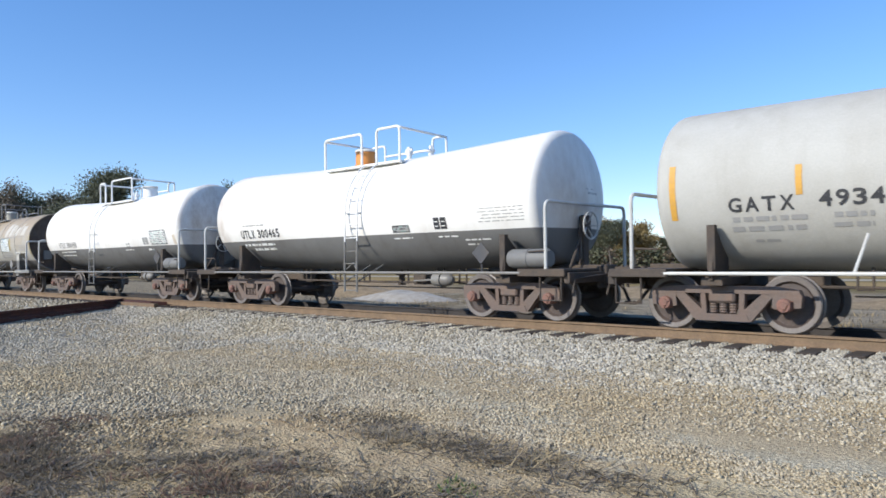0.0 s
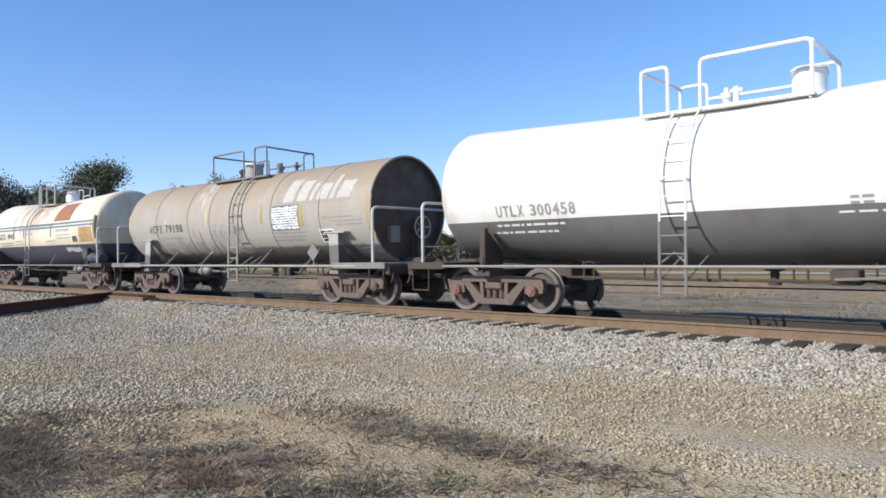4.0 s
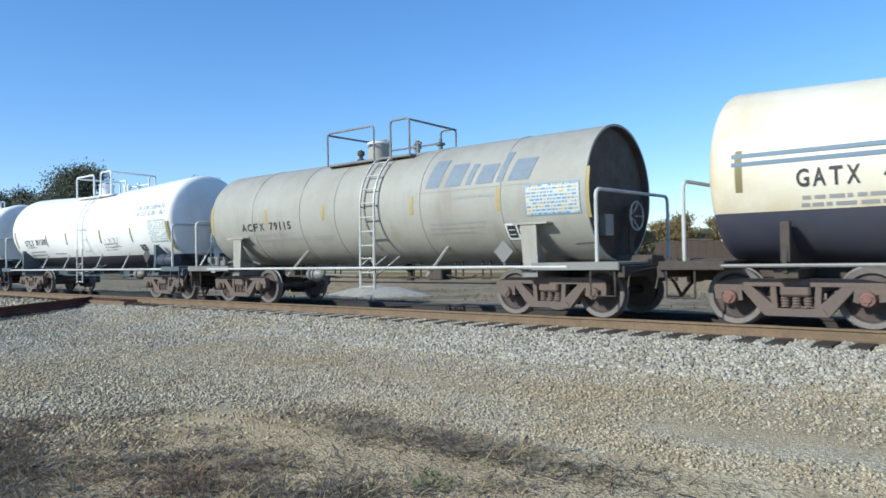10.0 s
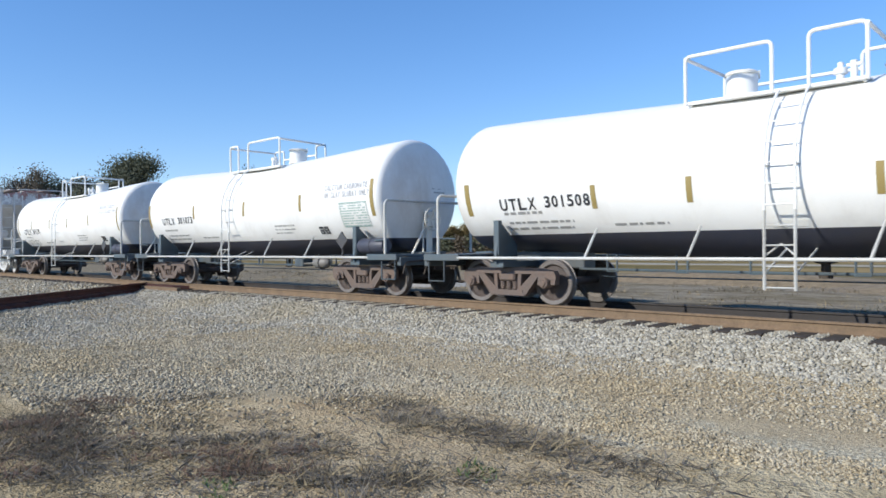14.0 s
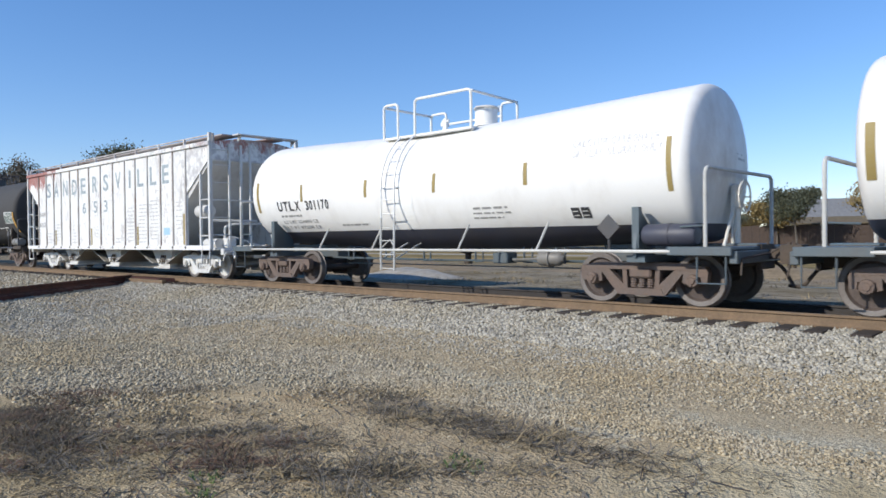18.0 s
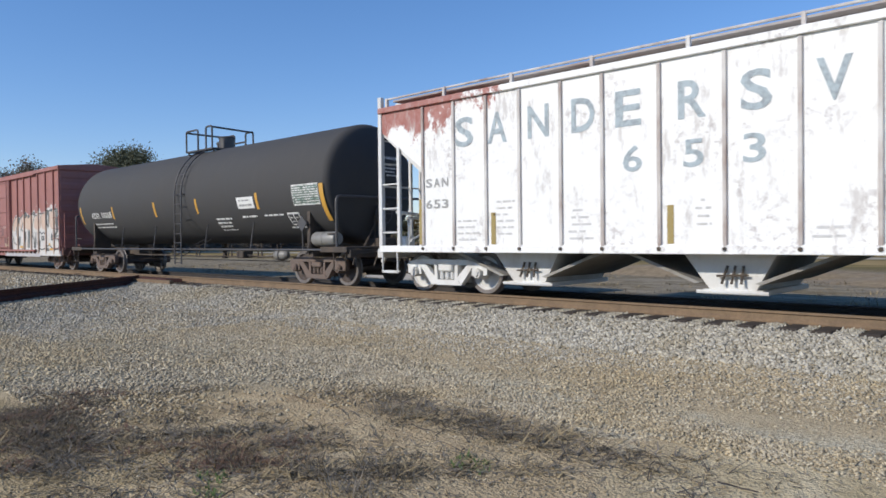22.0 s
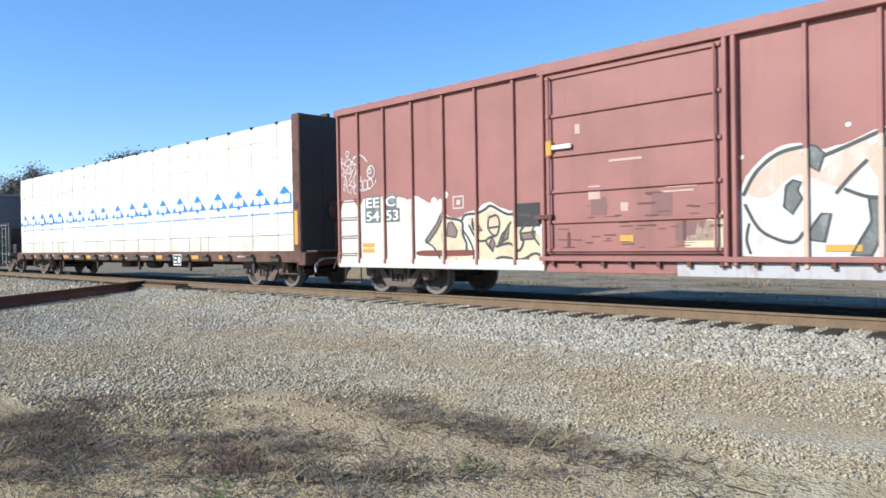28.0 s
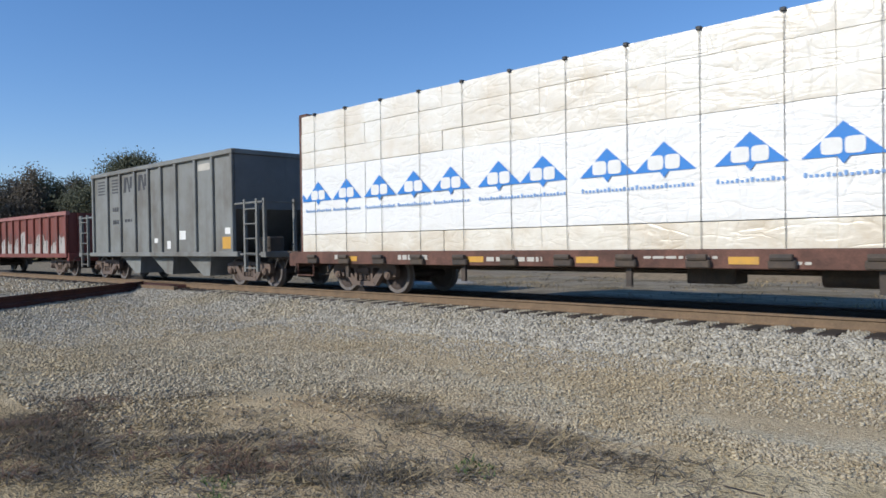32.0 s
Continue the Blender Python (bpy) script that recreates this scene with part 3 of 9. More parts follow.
def wheel_mesh(mat):
    bm = bmesh.new()
    for s in (-1, 1):
        prof = [(0.0, 0.075), (0.085, 0.085), (0.10, 0.05), (0.20, 0.012), (0.31, 0.01), (0.345, 0.055), (WHEEL_R - 0.015, 0.062), (WHEEL_R - 0.002, 0.05), (WHEEL_R + 0.003, -0.035),
                (WHEEL_R + 0.026, -0.045), (WHEEL_R + 0.027, -0.062), (0.36, -0.075), (0.30, -0.03), (0.12, -0.06), (0.0, -0.065)]
        lathe(bm, [(r, s * (0.755 + h)) for r, h in prof], 30, "y", seg_mat=[0] * 5 + [1] * 9)
    rod(bm, (0, -1.08, 0), (0, 1.08, 0), 0.075, 10)
    return mesh_of("wheel_set", bm, [mat, RIM], 35)


RIM = rusty("wheel_rim", (0.18, 0.16, 0.145), (0.135, 0.115, 0.102), 0.5)
WHITE_GEAR = paint("white_painted_castings", (0.66, 0.66, 0.64), (0.3, 0.25, 0.2), 0.4)
WHEEL_MESHES = {}


def side_frame_mesh(mat):
    bm, zc = bmesh.new(), WHEEL_R
    for pts, d in (([(-1.14, zc + 0.13), (-1.10, zc + 0.22), (-0.8, zc + 0.27), (0.8, zc + 0.27), (1.10, zc + 0.22), (1.14, zc + 0.13), (0.8, zc + 0.16), (-0.8, zc + 0.16)], 0.07),
                   ([(-0.42, zc - 0.26), (0.42, zc - 0.26), (0.36, zc - 0.15), (-0.36, zc - 0.15)], 0.075)):
        prism(bm, pts, "y", -d, d)
    for s in (-1, 1):
        for pts, d in (([(0.78, zc + 0.17), (0.60, zc + 0.17), (0.24, zc - 0.16), (0.42, zc - 0.26)], 0.062), ([(0.34, zc + 0.17), (0.26, zc + 0.17), (0.24, zc - 0.16), (0.32, zc - 0.16)], 0.06),
                       ([(1.14, zc + 0.14), (0.74, zc + 0.17), (0.72, zc - 0.04), (0.79, zc - 0.06), (0.80, zc + 0.07), (1.02, zc + 0.07), (1.03, zc - 0.04), (1.12, zc - 0.03)], 0.065)):
            prism(bm, [(s * a, b) for a, b in pts], "y", -d, d)
    return mesh_of("side_frame", bm, mat)


def spring_mesh(mat):
    bm = bmesh.new()
    for x in (-0.15, 0.0, 0.15):
        lathe(bm, [(0.0, 0.0)] + [(0.062 if i % 2 else 0.048, 0.02 * i) for i in range(1, 12)] + [(0.0, 0.24)], 9, "z", (x, 0, WHEEL_R - 0.15))
    return mesh_of("springs", bm, mat)


def bearing_mesh(mat):
    bm = lathe(bmesh.new(), [(0, -0.155), (0.05, -0.155), (0.06, -0.135), (0.095, -0.13), (0.105, -0.10), (0.105, 0.06), (0, 0.08)], 14, "y")
    for i in range(3):
        a = 2 * math.pi * i / 3 + 0.5
        rod(bm, (0.065 * math.cos(a), -0.15, 0.065 * math.sin(a)), (0.065 * math.cos(a), -0.128, 0.065 * math.sin(a)), 0.016, 6)
    box(bm, -0.13, 0.13, -0.06, 0.06, 0.06, 0.14)
    return mesh_of("bearing", bm, mat, 40)


BEARING_RED = rusty("red_brown_bearing", (0.27, 0.125, 0.10), (0.19, 0.11, 0.085))
TRUCK_SETS = {}


def add_truck(car, x, mat=None, base=1.8, bearing=None):
    mat = mat or TRUCK
    bearing = bearing or mat
    key = (mat.name, bearing.name)
    if key not in TRUCK_SETS:
        bol = bmesh.new()
        box(bol, -0.2, 0.2, -1.1, 1.1, WHEEL_R + 0.02, WHEEL_R + 0.18, 0.03)
        lathe(bol, [(0, 0.62), (0.18, 0.62), (0.18, 0.70), (0, 0.70)], 16, "z")
        for s in (-1, 1):
            box(bol, -0.12, 0.12, s * 0.62 - 0.08, s * 0.62 + 0.08, 0.60, 0.70)
            for e in (-1, 1):
                prism(bol, [(e * 0.32, 0.22), (e * 0.44, 0.22), (e * 0.47, 0.5), (e * 0.38, 0.5)], "y", s * 0.755 - 0.05, s * 0.755 + 0.05)
        rod(bol, (-0.36, -0.9, 0.36), (-0.36, 0.9, 0.36), 0.05, 8)
        rod(bol, (0.36, -0.9, 0.36), (0.36, 0.9, 0.36), 0.05, 8)
        wheels = WHEEL_MESHES.setdefault(mat.name, wheel_mesh(WHEEL if mat is not WHITE_GEAR else WHITE_GEAR))
        TRUCK_SETS[key] = (mesh_of("truck_bolster", bol, mat), side_frame_mesh(mat), spring_mesh(mat), bearing_mesh(bearing), wheels)
    bolm, frm, spr, brg, whl = TRUCK_SETS[key]
    bolster = part("truck_bolster", bolm, None, car, at=pose(x, 0, 0))
    for s in (-1, 1):
        part("side_frame", frm, None, bolster, at=pose(0, s * 1.0, 0))
        part("springs", spr, None, bolster, at=pose(0, s * 1.0, 0))
        for dx in (-base / 2, base / 2):
            part("bearing", brg, None, bolster, at=pose(dx, s * 1.0, WHEEL_R, 0, 0, 0 if s < 0 else 180))
    for dx in (-base / 2, base / 2):
        WHEELSETS.append((part("wheel_set", whl, None, car, at=pose(x + dx, 0, WHEEL_R)), x + dx))


def add_coupler(car, x, s, mat=None):
    """Draft sill, shank, knuckle, cut lever and air hose at the end x, pointing to s."""
    mat = mat or UNDER
    bm = box(bmesh.new(), min(x, x - s * 1.1), max(x, x - s * 1.1), -0.22, 0.22, 0.64, 0.98, 0.02)
    box(bm, min(x - s * 0.05, x + s * 0.03), max(x - s * 0.05, x + s * 0.03), -0.30, 0.30, 0.60, 1.0, 0.01)
    part("draft_sill", bm, mat, car)
    bm = bmesh.new()
    box(bm, min(x, x + s * 0.32), max(x, x + s * 0.32), -0.08, 0.08, 0.76, 0.92, 0.02)
    prism(bm, [(x + s * 0.26, -0.17), (x + s * 0.44, -0.17), (x + s * 0.50, -0.05), (x + s * 0.42, 0.03), (x + s * 0.46, 0.15), (x + s * 0.26, 0.14)], "z", 0.68, 0.99)
    rod(bm, (x + s * 0.38, -0.11, 0.62), (x + s * 0.38, -0.11, 1.02), 0.03, 8)
    part("coupler", bm, mat, car, "rusty knuckle coupler")
    part("air_hose", pipe(bmesh.new(), [(x - s * 0.1, 0.32, 0.78), (x + s * 0.15, 0.32, 0.62), (x + s * 0.36, 0.2, 0.30), (x + s * 0.52, 0.05, 0.34)], 0.03, 8, 0.2), UNDER, car)
    part("uncoupling_lever", pipe(bmesh.new(), [(x + s * 0.32, -0.12, 0.98), (x + s * 0.12, -0.2, 0.86), (x + s * 0.08, -1.25, 0.80), (x + s * 0.10, -1.35, 0.55)], 0.016, 6, 0.06), mat, car)


def dished(R):
    """A shallow dished head: from the rim to its crown, (distance beyond the rim, radius)."""
    rk = 0.15 * R
    out = [(rk * math.sin(radians(9 * i)), R - rk * (1 - math.cos(radians(9 * i)))) for i in range(9)]
    rho = out[-1][1] / math.sin(radians(18))
    return out + [(out[-1][0] + rho * (math.cos(radians(b)) - math.cos(radians(18))), rho * math.sin(radians(b))) for b in (15, 12, 9, 6, 3, 0)]


def tank_shell(R, rims, zc, split, mats, flat_end=False, n=72, sag=None):
    """Drum along x between its two rims, with dished ends; faces below split take the second material. flat_end: a recessed plate, of the last material, closes the front."""
    angs = [2 * math.pi * (i + 0.5) / n for i in range(n)]
    if split is not None:
        a = math.asin((split - zc) / R)
        for want in (a % (2 * math.pi), (math.pi - a) % (2 * math.pi)):
            k = min(range(n), key=lambda i: abs((angs[i] - want + math.pi) % (2 * math.pi) - math.pi))
            angs[k] = want
    x0, x1 = rims
    front = [(x1 - 0.06, R), (x1 - 0.05, R + 0.012), (x1, R + 0.012), (x1, 0.975 * R), (x1 - 0.14, 0.97 * R), (x1 - 0.12, 0.9 * R), (x1 - 0.09, 0.5 * R), (x1 - 0.08, 0.0)] if flat_end else [(x1 + d, r) for d, r in dished(R)]
    back = [(x0 - d, r) for d, r in dished(R)]
    full = back[::-1] + [(x0 + (x1 - x0) * k / 10, R) for k in range(1, 10)] + front
    bm = bmesh.new()
    rings = [[bm.verts.new((x, 0, zc))] if r < 1e-6 else [bm.verts.new((x, r * math.cos(a), zc + r * math.sin(a))) for a in angs] for x, r in full]
    for q, (a, b) in enumerate(zip(rings, rings[1:])):
        plate = flat_end and q >= len(rings) - 5
        for i in range(n):
            j = (i + 1) % n
            vs = ([a[0]] if len(a) == 1 else [a[j], a[i]]) + ([b[0]] if len(b) == 1 else [b[i], b[j]])
            low = split is not None and (math.sin(angs[i]) + math.sin(angs[j])) / 2 < (split - zc) / R
            bm.faces.new(vs).material_index = len(mats) - 1 if plate else int(low)
    bmesh.ops.recalc_face_normals(bm, faces=bm.faces[:])
    if sag:
        for v in bm.verts:
            v.co.z += drop_at(v.co.x, sag)
    if split is not None:      # a clean paint line
        bmesh.ops.bisect_plane(bm, geom=bm.verts[:] + bm.edges[:] + bm.faces[:], plane_co=(0, 0, split), plane_no=(0, 0, 1))
        for f in bm.faces:
            f.material_index = 1 if f.calc_center_median().z < split else 0
    return mesh_of("tank", bm, mats, 40)


PLATFORMS = {"A": (-1.46, 1.18, 0.10, 0.62, -0.55), "B": (-1.44, 1.19, -0.98, -0.44, 0.95), "C": (-0.64, 1.0, 0.12, 0.62, 0.62), "D": (-1.36, 0.26, -1.17, -0.57, 0.08)}


def tank_platform(car, kind, R, zc, mat, dome_mat, ladder_mat, rail_r=0.03, leg=None, stout=False):
    """Walkway with railings, manway and valves on top, and the ladder up the viewer's side."""
    x0, x1, o0, o1, dome_x = PLATFORMS[kind]
    if kind == "A" and not stout:
        o0, o1, dome_x = o0 - 0.2, o1 - 0.2, dome_x - 0.3
    zp, zr = zc + R + (-0.16 if kind != "C" else -0.06), zc + R + 0.62
    yw = 0.78 if kind != "C" else 0.72
    bm = bmesh.new()
    for s in (-1, 1):
        box(bm, x0, x1, min(s * yw, s * (yw - 0.26)), max(s * yw, s * (yw - 0.26)), zp, zp + 0.05, 0.008)
    for x in (x0, x1 - 0.26):
        box(bm, x, x + 0.26, -yw + 0.26, yw - 0.26, zp + 0.002, zp + 0.048)
    for x in (x0 + 0.05, x1 - 0.05):
        for s in (-1, 1):
            rod(bm, (x, s * (yw - 0.05), zp), (x, s * 0.62, zc + math.sqrt(R * R - 0.62 ** 2) - 0.03), 0.03, 6)
    deck = part("platform", bm, mat, car)
    for pts in ([(x0, -yw, zp), (x0, -yw, zr), (o0, -yw, zr), (o0, -yw, zp)], [(o1, -yw, zp), (o1, -yw, zr + 0.03), (x1, -yw, zr + 0.03), (x1, -yw, zp)],
                [(x0, yw, zp), (x0, yw, zr - 0.02), (x0 + 0.5, yw, zr - 0.02), (x0 + 0.5, yw, zp)], [(x1 - 0.45, yw, zp), (x1 - 0.45, yw, zr - 0.02), (x1, yw, zr - 0.02), (x1, yw, zp)],
                [(x0, -yw, zr - 0.03), (x0, yw, zr - 0.05)], [(x1, -yw, zr), (x1, yw, zr - 0.05)], [(x0 + 0.5, yw, zr - 0.3), (x1 - 0.45, yw, zr - 0.3)]):
        part("railing", pipe(bmesh.new(), pts, rail_r, 8, 0.1 if len(pts) > 2 else 0), mat, deck)
    zt = zc + R - 0.02
    bm = lathe(bmesh.new(), [(0, 0), (0.27, 0), (0.27, 0.04), (0.245, 0.05), (0.245, 0.36), (0, 0.36)], 24, "z", (dome_x, 0, zt))
    dome = part("manway", bm, dome_mat, car, "bolted manway cover", smooth=35)
    part("lid", lathe(bmesh.new(), [(0, 0.362), (0.26, 0.362), (0.265, 0.39), (0.24, 0.42), (0, 0.435)], 24, "z", (dome_x, 0, zt)), dome_mat if kind == "C" else WHITE_OLD, dome, smooth=35)
    for a in (0.6, 2.7):
        part("lid_clamp", rod(bmesh.new(), (dome_x + 0.27 * math.cos(a), 0.27 * math.sin(a), zt + 0.3), (dome_x + 0.27 * math.cos(a), 0.27 * math.sin(a), zt + 0.44), 0.018, 6), mat, dome)
    vx = dome_x + (1.15 if kind == "A" and stout else 1.45 if kind == "A" else -1.3 if kind == "B" else -0.5)
    bm = lathe(bmesh.new(), [(0, 0), (0.13, 0), (0.13, 0.05), (0.06, 0.06), (0.06, 0.14), (0.10, 0.16), (0.10, 0.24), (0.045, 0.26), (0.045, 0.33), (0, 0.35)], 12, "z", (vx, 0.1, zt))
    rod(bm, (vx + 0.25, -0.15, zt), (vx + 0.25, -0.15, zt + 0.28), 0.05, 8)
    rod(bm, (vx + 0.15, -0.15, zt + 0.22), (vx + 0.35, -0.15, zt + 0.22), 0.03, 8)
    part("safety_valve", bm, mat, car, smooth=35)
    if stout:
        part("relief_valve", lathe(bmesh.new(), [(0, 0), (0.10, 0), (0.10, 0.05), (0.05, 0.07), (0.05, 0.14), (0.09, 0.16), (0.09, 0.25), (0.03, 0.27), (0, 0.3)], 12, "z", (x0 + 0.42, -0.1, zt)), UNDER, car, smooth=35)
    if kind == "A":
        part("vent_valve", lathe(bmesh.new(), [(0, 0), (0.09, 0), (0.09, 0.06), (0.05, 0.08), (0.05, 0.16), (0.11, 0.18), (0.11, 0.22), (0.04, 0.24), (0.04, 0.32), (0, 0.33)], 12, "z", (x1 + 0.12, 0.1, zt - 0.02)), mat, car, smooth=35)
    # ladder standing off the drum, then hanging straight down
    lx = (o0 + o1) / 2 + (0.06 if kind != "C" else 0.1)
    off, thick = 0.10, 0.026 if stout else 0.02
    a0 = math.acos(min(0.999, (yw + 0.05) / (R + off)))
    curve = [(-yw + 0.1, zp + 0.03)] + [(-(R + off) * math.cos(a0 * (1 - i / 14)), zc + (R + off) * math.sin(a0 * (1 - i / 14))) for i in range(15)]
    z_joint = zc - 0.62
    curve.append((-(R + off + 0.005), z_joint))
    low_mat = leg or ladder_mat
    ladder = part("ladder", bmesh_pair(curve, lx - 0.21, lx + 0.21, thick), ladder_mat, car)
    foot = [(-(R + off + 0.005), z_joint), (-(R + off + 0.02), 1.0), (-(R + off + 0.02), 0.46)]
    for x in (lx - 0.21, lx + 0.21):
        part("ladder_leg", pipe(bmesh.new(), [(x, y, z) for y, z in foot], thick + 0.004, 6), low_mat, ladder)
        part("ladder_brace", rod(bmesh.new(), (x, -(R + off), 0.70), (x + 0.05, -0.62, zc - math.sqrt(R * R - 0.62 ** 2) + 0.02), 0.018, 6), low_mat, ladder)
        part("ladder_bracket", rod(bmesh.new(), (x, -(R + off), zc + 0.02), (x, -(R - 0.01), zc + 0.02), 0.016, 6), ladder_mat, ladder)
    part("ladder_brace", pipe(bmesh.new(), [(lx - 0.21, -(R + off), 0.95), (lx, -(R + off - 0.06), 1.12), (lx + 0.21, -(R + off), 0.95)], 0.016, 6), low_mat, ladder)
    for z in [0.50, 0.80, 1.10, 1.38] + [1.68 + 0.30 * i for i in range(7)]:
        if z > zp - 0.08:
            continue
        y = -(R + off + 0.01) if z < zc else -math.sqrt(max(0.01, (R + off) ** 2 - (z - zc) ** 2))
        part("rung", rod(bmesh.new(), (lx - 0.21, y, z), (lx + 0.21, y, z), 0.015 if stout else 0.012, 6), low_mat if z < z_joint else ladder_mat, ladder)


def bmesh_pair(curve, xa, xb, r):
    bm = bmesh.new()
    for x in (xa, xb):
        pipe(bm, [(x, y, z) for y, z in curve], r, 6)
    return bm


def tank_car(u, half, R, zc, rims, mats, split, label, kind="A", fit=None, gear=None, dome=None, rail=None, acf=False, flat_end=False, gear_end=1, truck=None, bearing=None, ladder=None, low=None, struts=(0.25, 0.62), sag=False, leg=None, stand=None):
    """A stub-sill tank car with all its running gear. rims: where the drum's two rims lie."""
    car = thing("tank_car", label, "tank car", "cars of the freight train")
    CARS.append((car, u))
    fit, gear = fit or STEEL_LIGHT, gear or UNDER
    rail = rail or fit
    low = low or rail
    part("tank", tank_shell(R, rims, zc, split, mats, flat_end, 72, 5.4 if sag else None), None, car)
    tank_platform(car, kind, R, zc, fit, dome or fit, ladder or fit, 0.024 if acf else 0.03, leg=leg, stout=acf)
    ends = []
    for s in (-1, 1):
        rim = abs(rims[0] if s < 0 else rims[1])
        post = rim + (0.28 if flat_end and s > 0 else 0.52)
        end = post + 0.40
        ends.append(s * end)
        add_truck(car, s * half, truck, bearing=bearing)
        add_coupler(car, s * end, s)
        bm = box(bmesh.new(), s * half - 1.6 if s < 0 else s * half - 1.2, s * half + 1.2 if s < 0 else s * half + 1.6, -0.2, 0.2, 0.68, zc - R + 0.12, 0.02)
        part("stub_sill", bm, gear, car)
        # end deck with its sill and bolster
        xa, xb = sorted((s * (end - 1.0 if not acf else half - 0.1), s * end))
        bm = box(bmesh.new(), xa, xb, -1.45, 1.45, 0.92, 0.97, 0.01)
        for t in (-1, 1):
            box(bm, xa, xb, min(t * 1.40, t * 1.46), max(t * 1.40, t * 1.46), 0.84, 0.975, 0.01)
        part("end_deck", bm, gear if not acf else fit, car)
        part("end_sill", box(bmesh.new(), s * end - 0.06, s * end + 0.06, -1.38, 1.38, 0.72, 0.91, 0.01), gear, car)
        xi = s * (half + 0.05)
        if acf:
            for t in (-1, 1):
                yb, bm = t * 1.27, bmesh.new()
                xi = s * (half - 0.22)
                prism(bm, [(xi + 0.15 * s, 0.86), (xi - 0.15 * s, 0.86), (xi - 0.22 * s, 1.66), (xi + 0.12 * s, 1.66)], "y", yb - 0.02, yb + 0.02)
                box(bm, xi - 0.36, xi + 0.36, min(yb - 0.20 * t, yb + 0.05 * t), max(yb - 0.20 * t, yb + 0.05 * t), 1.655, 1.69)
                prism(bm, [(t * 1.25, 0.86), (t * 1.25, 1.66), (t * 1.0, 1.66 - 0.35), (t * 0.7, 0.86)], "x", xi - 0.02, xi + 0.02)
                part("saddle", bm, mats[0], car)
        else:
            for t in (-1, 1):
                bm = bmesh.new()
                prism(bm, [(t * 1.36, 0.80), (t * 1.36, 0.95), (t * 1.28, zc - 0.62), (t * 1.18, zc - 0.66), (t * 0.72, zc - R * 0.80), (t * 0.72, 0.80)], "x", xi - 0.03, xi + 0.03)
                box(bm, xi - 0.06, xi + 0.06, min(t * 1.22, t * 1.33), max(t * 1.22, t * 1.33), 0.95, zc - 0.60)
                part("saddle", bm, gear, car)
        part("body_bolster", box(bmesh.new(), xi - 0.16, xi + 0.16, -1.32, 1.32, 0.72, 0.83), fit if acf else gear, car)
        # handrail across the end
        xe = s * post
        pts = [(xe, -1.42, 0.95), (xe, -1.42, 2.18), (xe, 1.42, 2.18), (xe, 1.42, 0.95)]
        part("end_handrail", pipe(bmesh.new(), pts, 0.032, 8, 0.14), rail, car)
        part("handrail_stay", rod(bmesh.new(), (xe, -1.40, 1.30), (xe - s * 0.42, -1.36, 1.28), 0.016, 6), gear, car)
        # grab step below the corner
        st = bmesh.new()
        xs = s * (end - 0.32)
        pipe(st, [(xs - 0.22, -1.4, 0.86), (xs - 0.22, -1.4, 0.42), (xs + 0.22, -1.4, 0.42), (xs + 0.22, -1.4, 0.86)], 0.018, 6)
        part("step", st, gear, car)
        for xb2 in struts:
            xx = s * half * xb2 + 0.1
            if acf:
                part("handrail_strut", rod(bmesh.new(), (xx - 0.14, -1.42, 0.72), (xx - 0.04, -0.86, 1.30), 0.034, 6), mats[0], car)
                continue
            part("handrail_strut", rod(bmesh.new(), (xx, -1.44, 0.90), (xx + 0.13, -R * 0.93, zc - R * 0.52 - 0.12), 0.022, 6), low, car)
    # running handrails along both sides
    for t in (-1, 1):
        part("side_handrail", rod(bmesh.new(), (ends[0] + 0.95, t * 1.44, 0.90), (ends[1] - 0.95, t * 1.44, 0.90), 0.028, 8), low, car)
    # air reservoir, brake cylinder, bottom outlet and pipework
    g = gear_end
    if not acf:
        bm = lathe(bmesh.new(), [(0, -0.46), (0.15, -0.44), (0.18, -0.38), (0.18, -0.02), (0.19, -0.02), (0.19, 0.02), (0.18, 0.02), (0.18, 0.38), (0.15, 0.44), (0, 0.46)], 18, "x", (g * (half + 0.60), -1.20, 1.16))
        part("air_reservoir", bm, mats[1] if len(mats) > 1 else GREY_MID, car, smooth=35)
    bm = lathe(bmesh.new(), [(0, -0.30), (0.13, -0.28), (0.14, -0.24), (0.14, -0.05), (0.17, -0.05), (0.17, -0.02), (0.14, -0.02), (0.13, 0.16), (0.09, 0.22), (0.05, 0.26), (0, 0.26)], 14, "x", (-g * (half - 2.8) if acf else g * (half - 1.95), -0.75, 0.74))
    rod(bm, (-g * (half - 3.0), -0.75, 0.74) if acf else (g * (half - 2.2), -0.75, 0.74), (-g * (half - 4.0), -0.6, 0.70) if acf else (g * (half - 3.0), -0.6, 0.70), 0.022, 6)
    part("brake_cylinder", bm, GREY_MID, car, smooth=35)
    bm = lathe(bmesh.new(), [(0, 0.28), (0.10, 0.28), (0.10, 0.34), (0.07, 0.36), (0.07, 0.5), (0.16, 0.52), (0.16, 0.60), (0.10, 0.64), (0.10, zc - R + 0.03), (0, zc - R + 0.03)], 14, "z", (0.4, 0, 0.30))
    part("bottom_outlet", bm, UNDER, car, smooth=35)
    bm = bmesh.new()
    pipe(bm, [(-half + 1.2, -0.35, 0.68), (0, -0.35, 0.66), (half - 1.2, -0.35, 0.68)], 0.025, 6)
    pipe(bm, [(-half + 1.6, -0.15, 0.54), (half - 1.6, -0.15, 0.54)], 0.014, 5)
    part("brake_pipe", bm, gear, car)
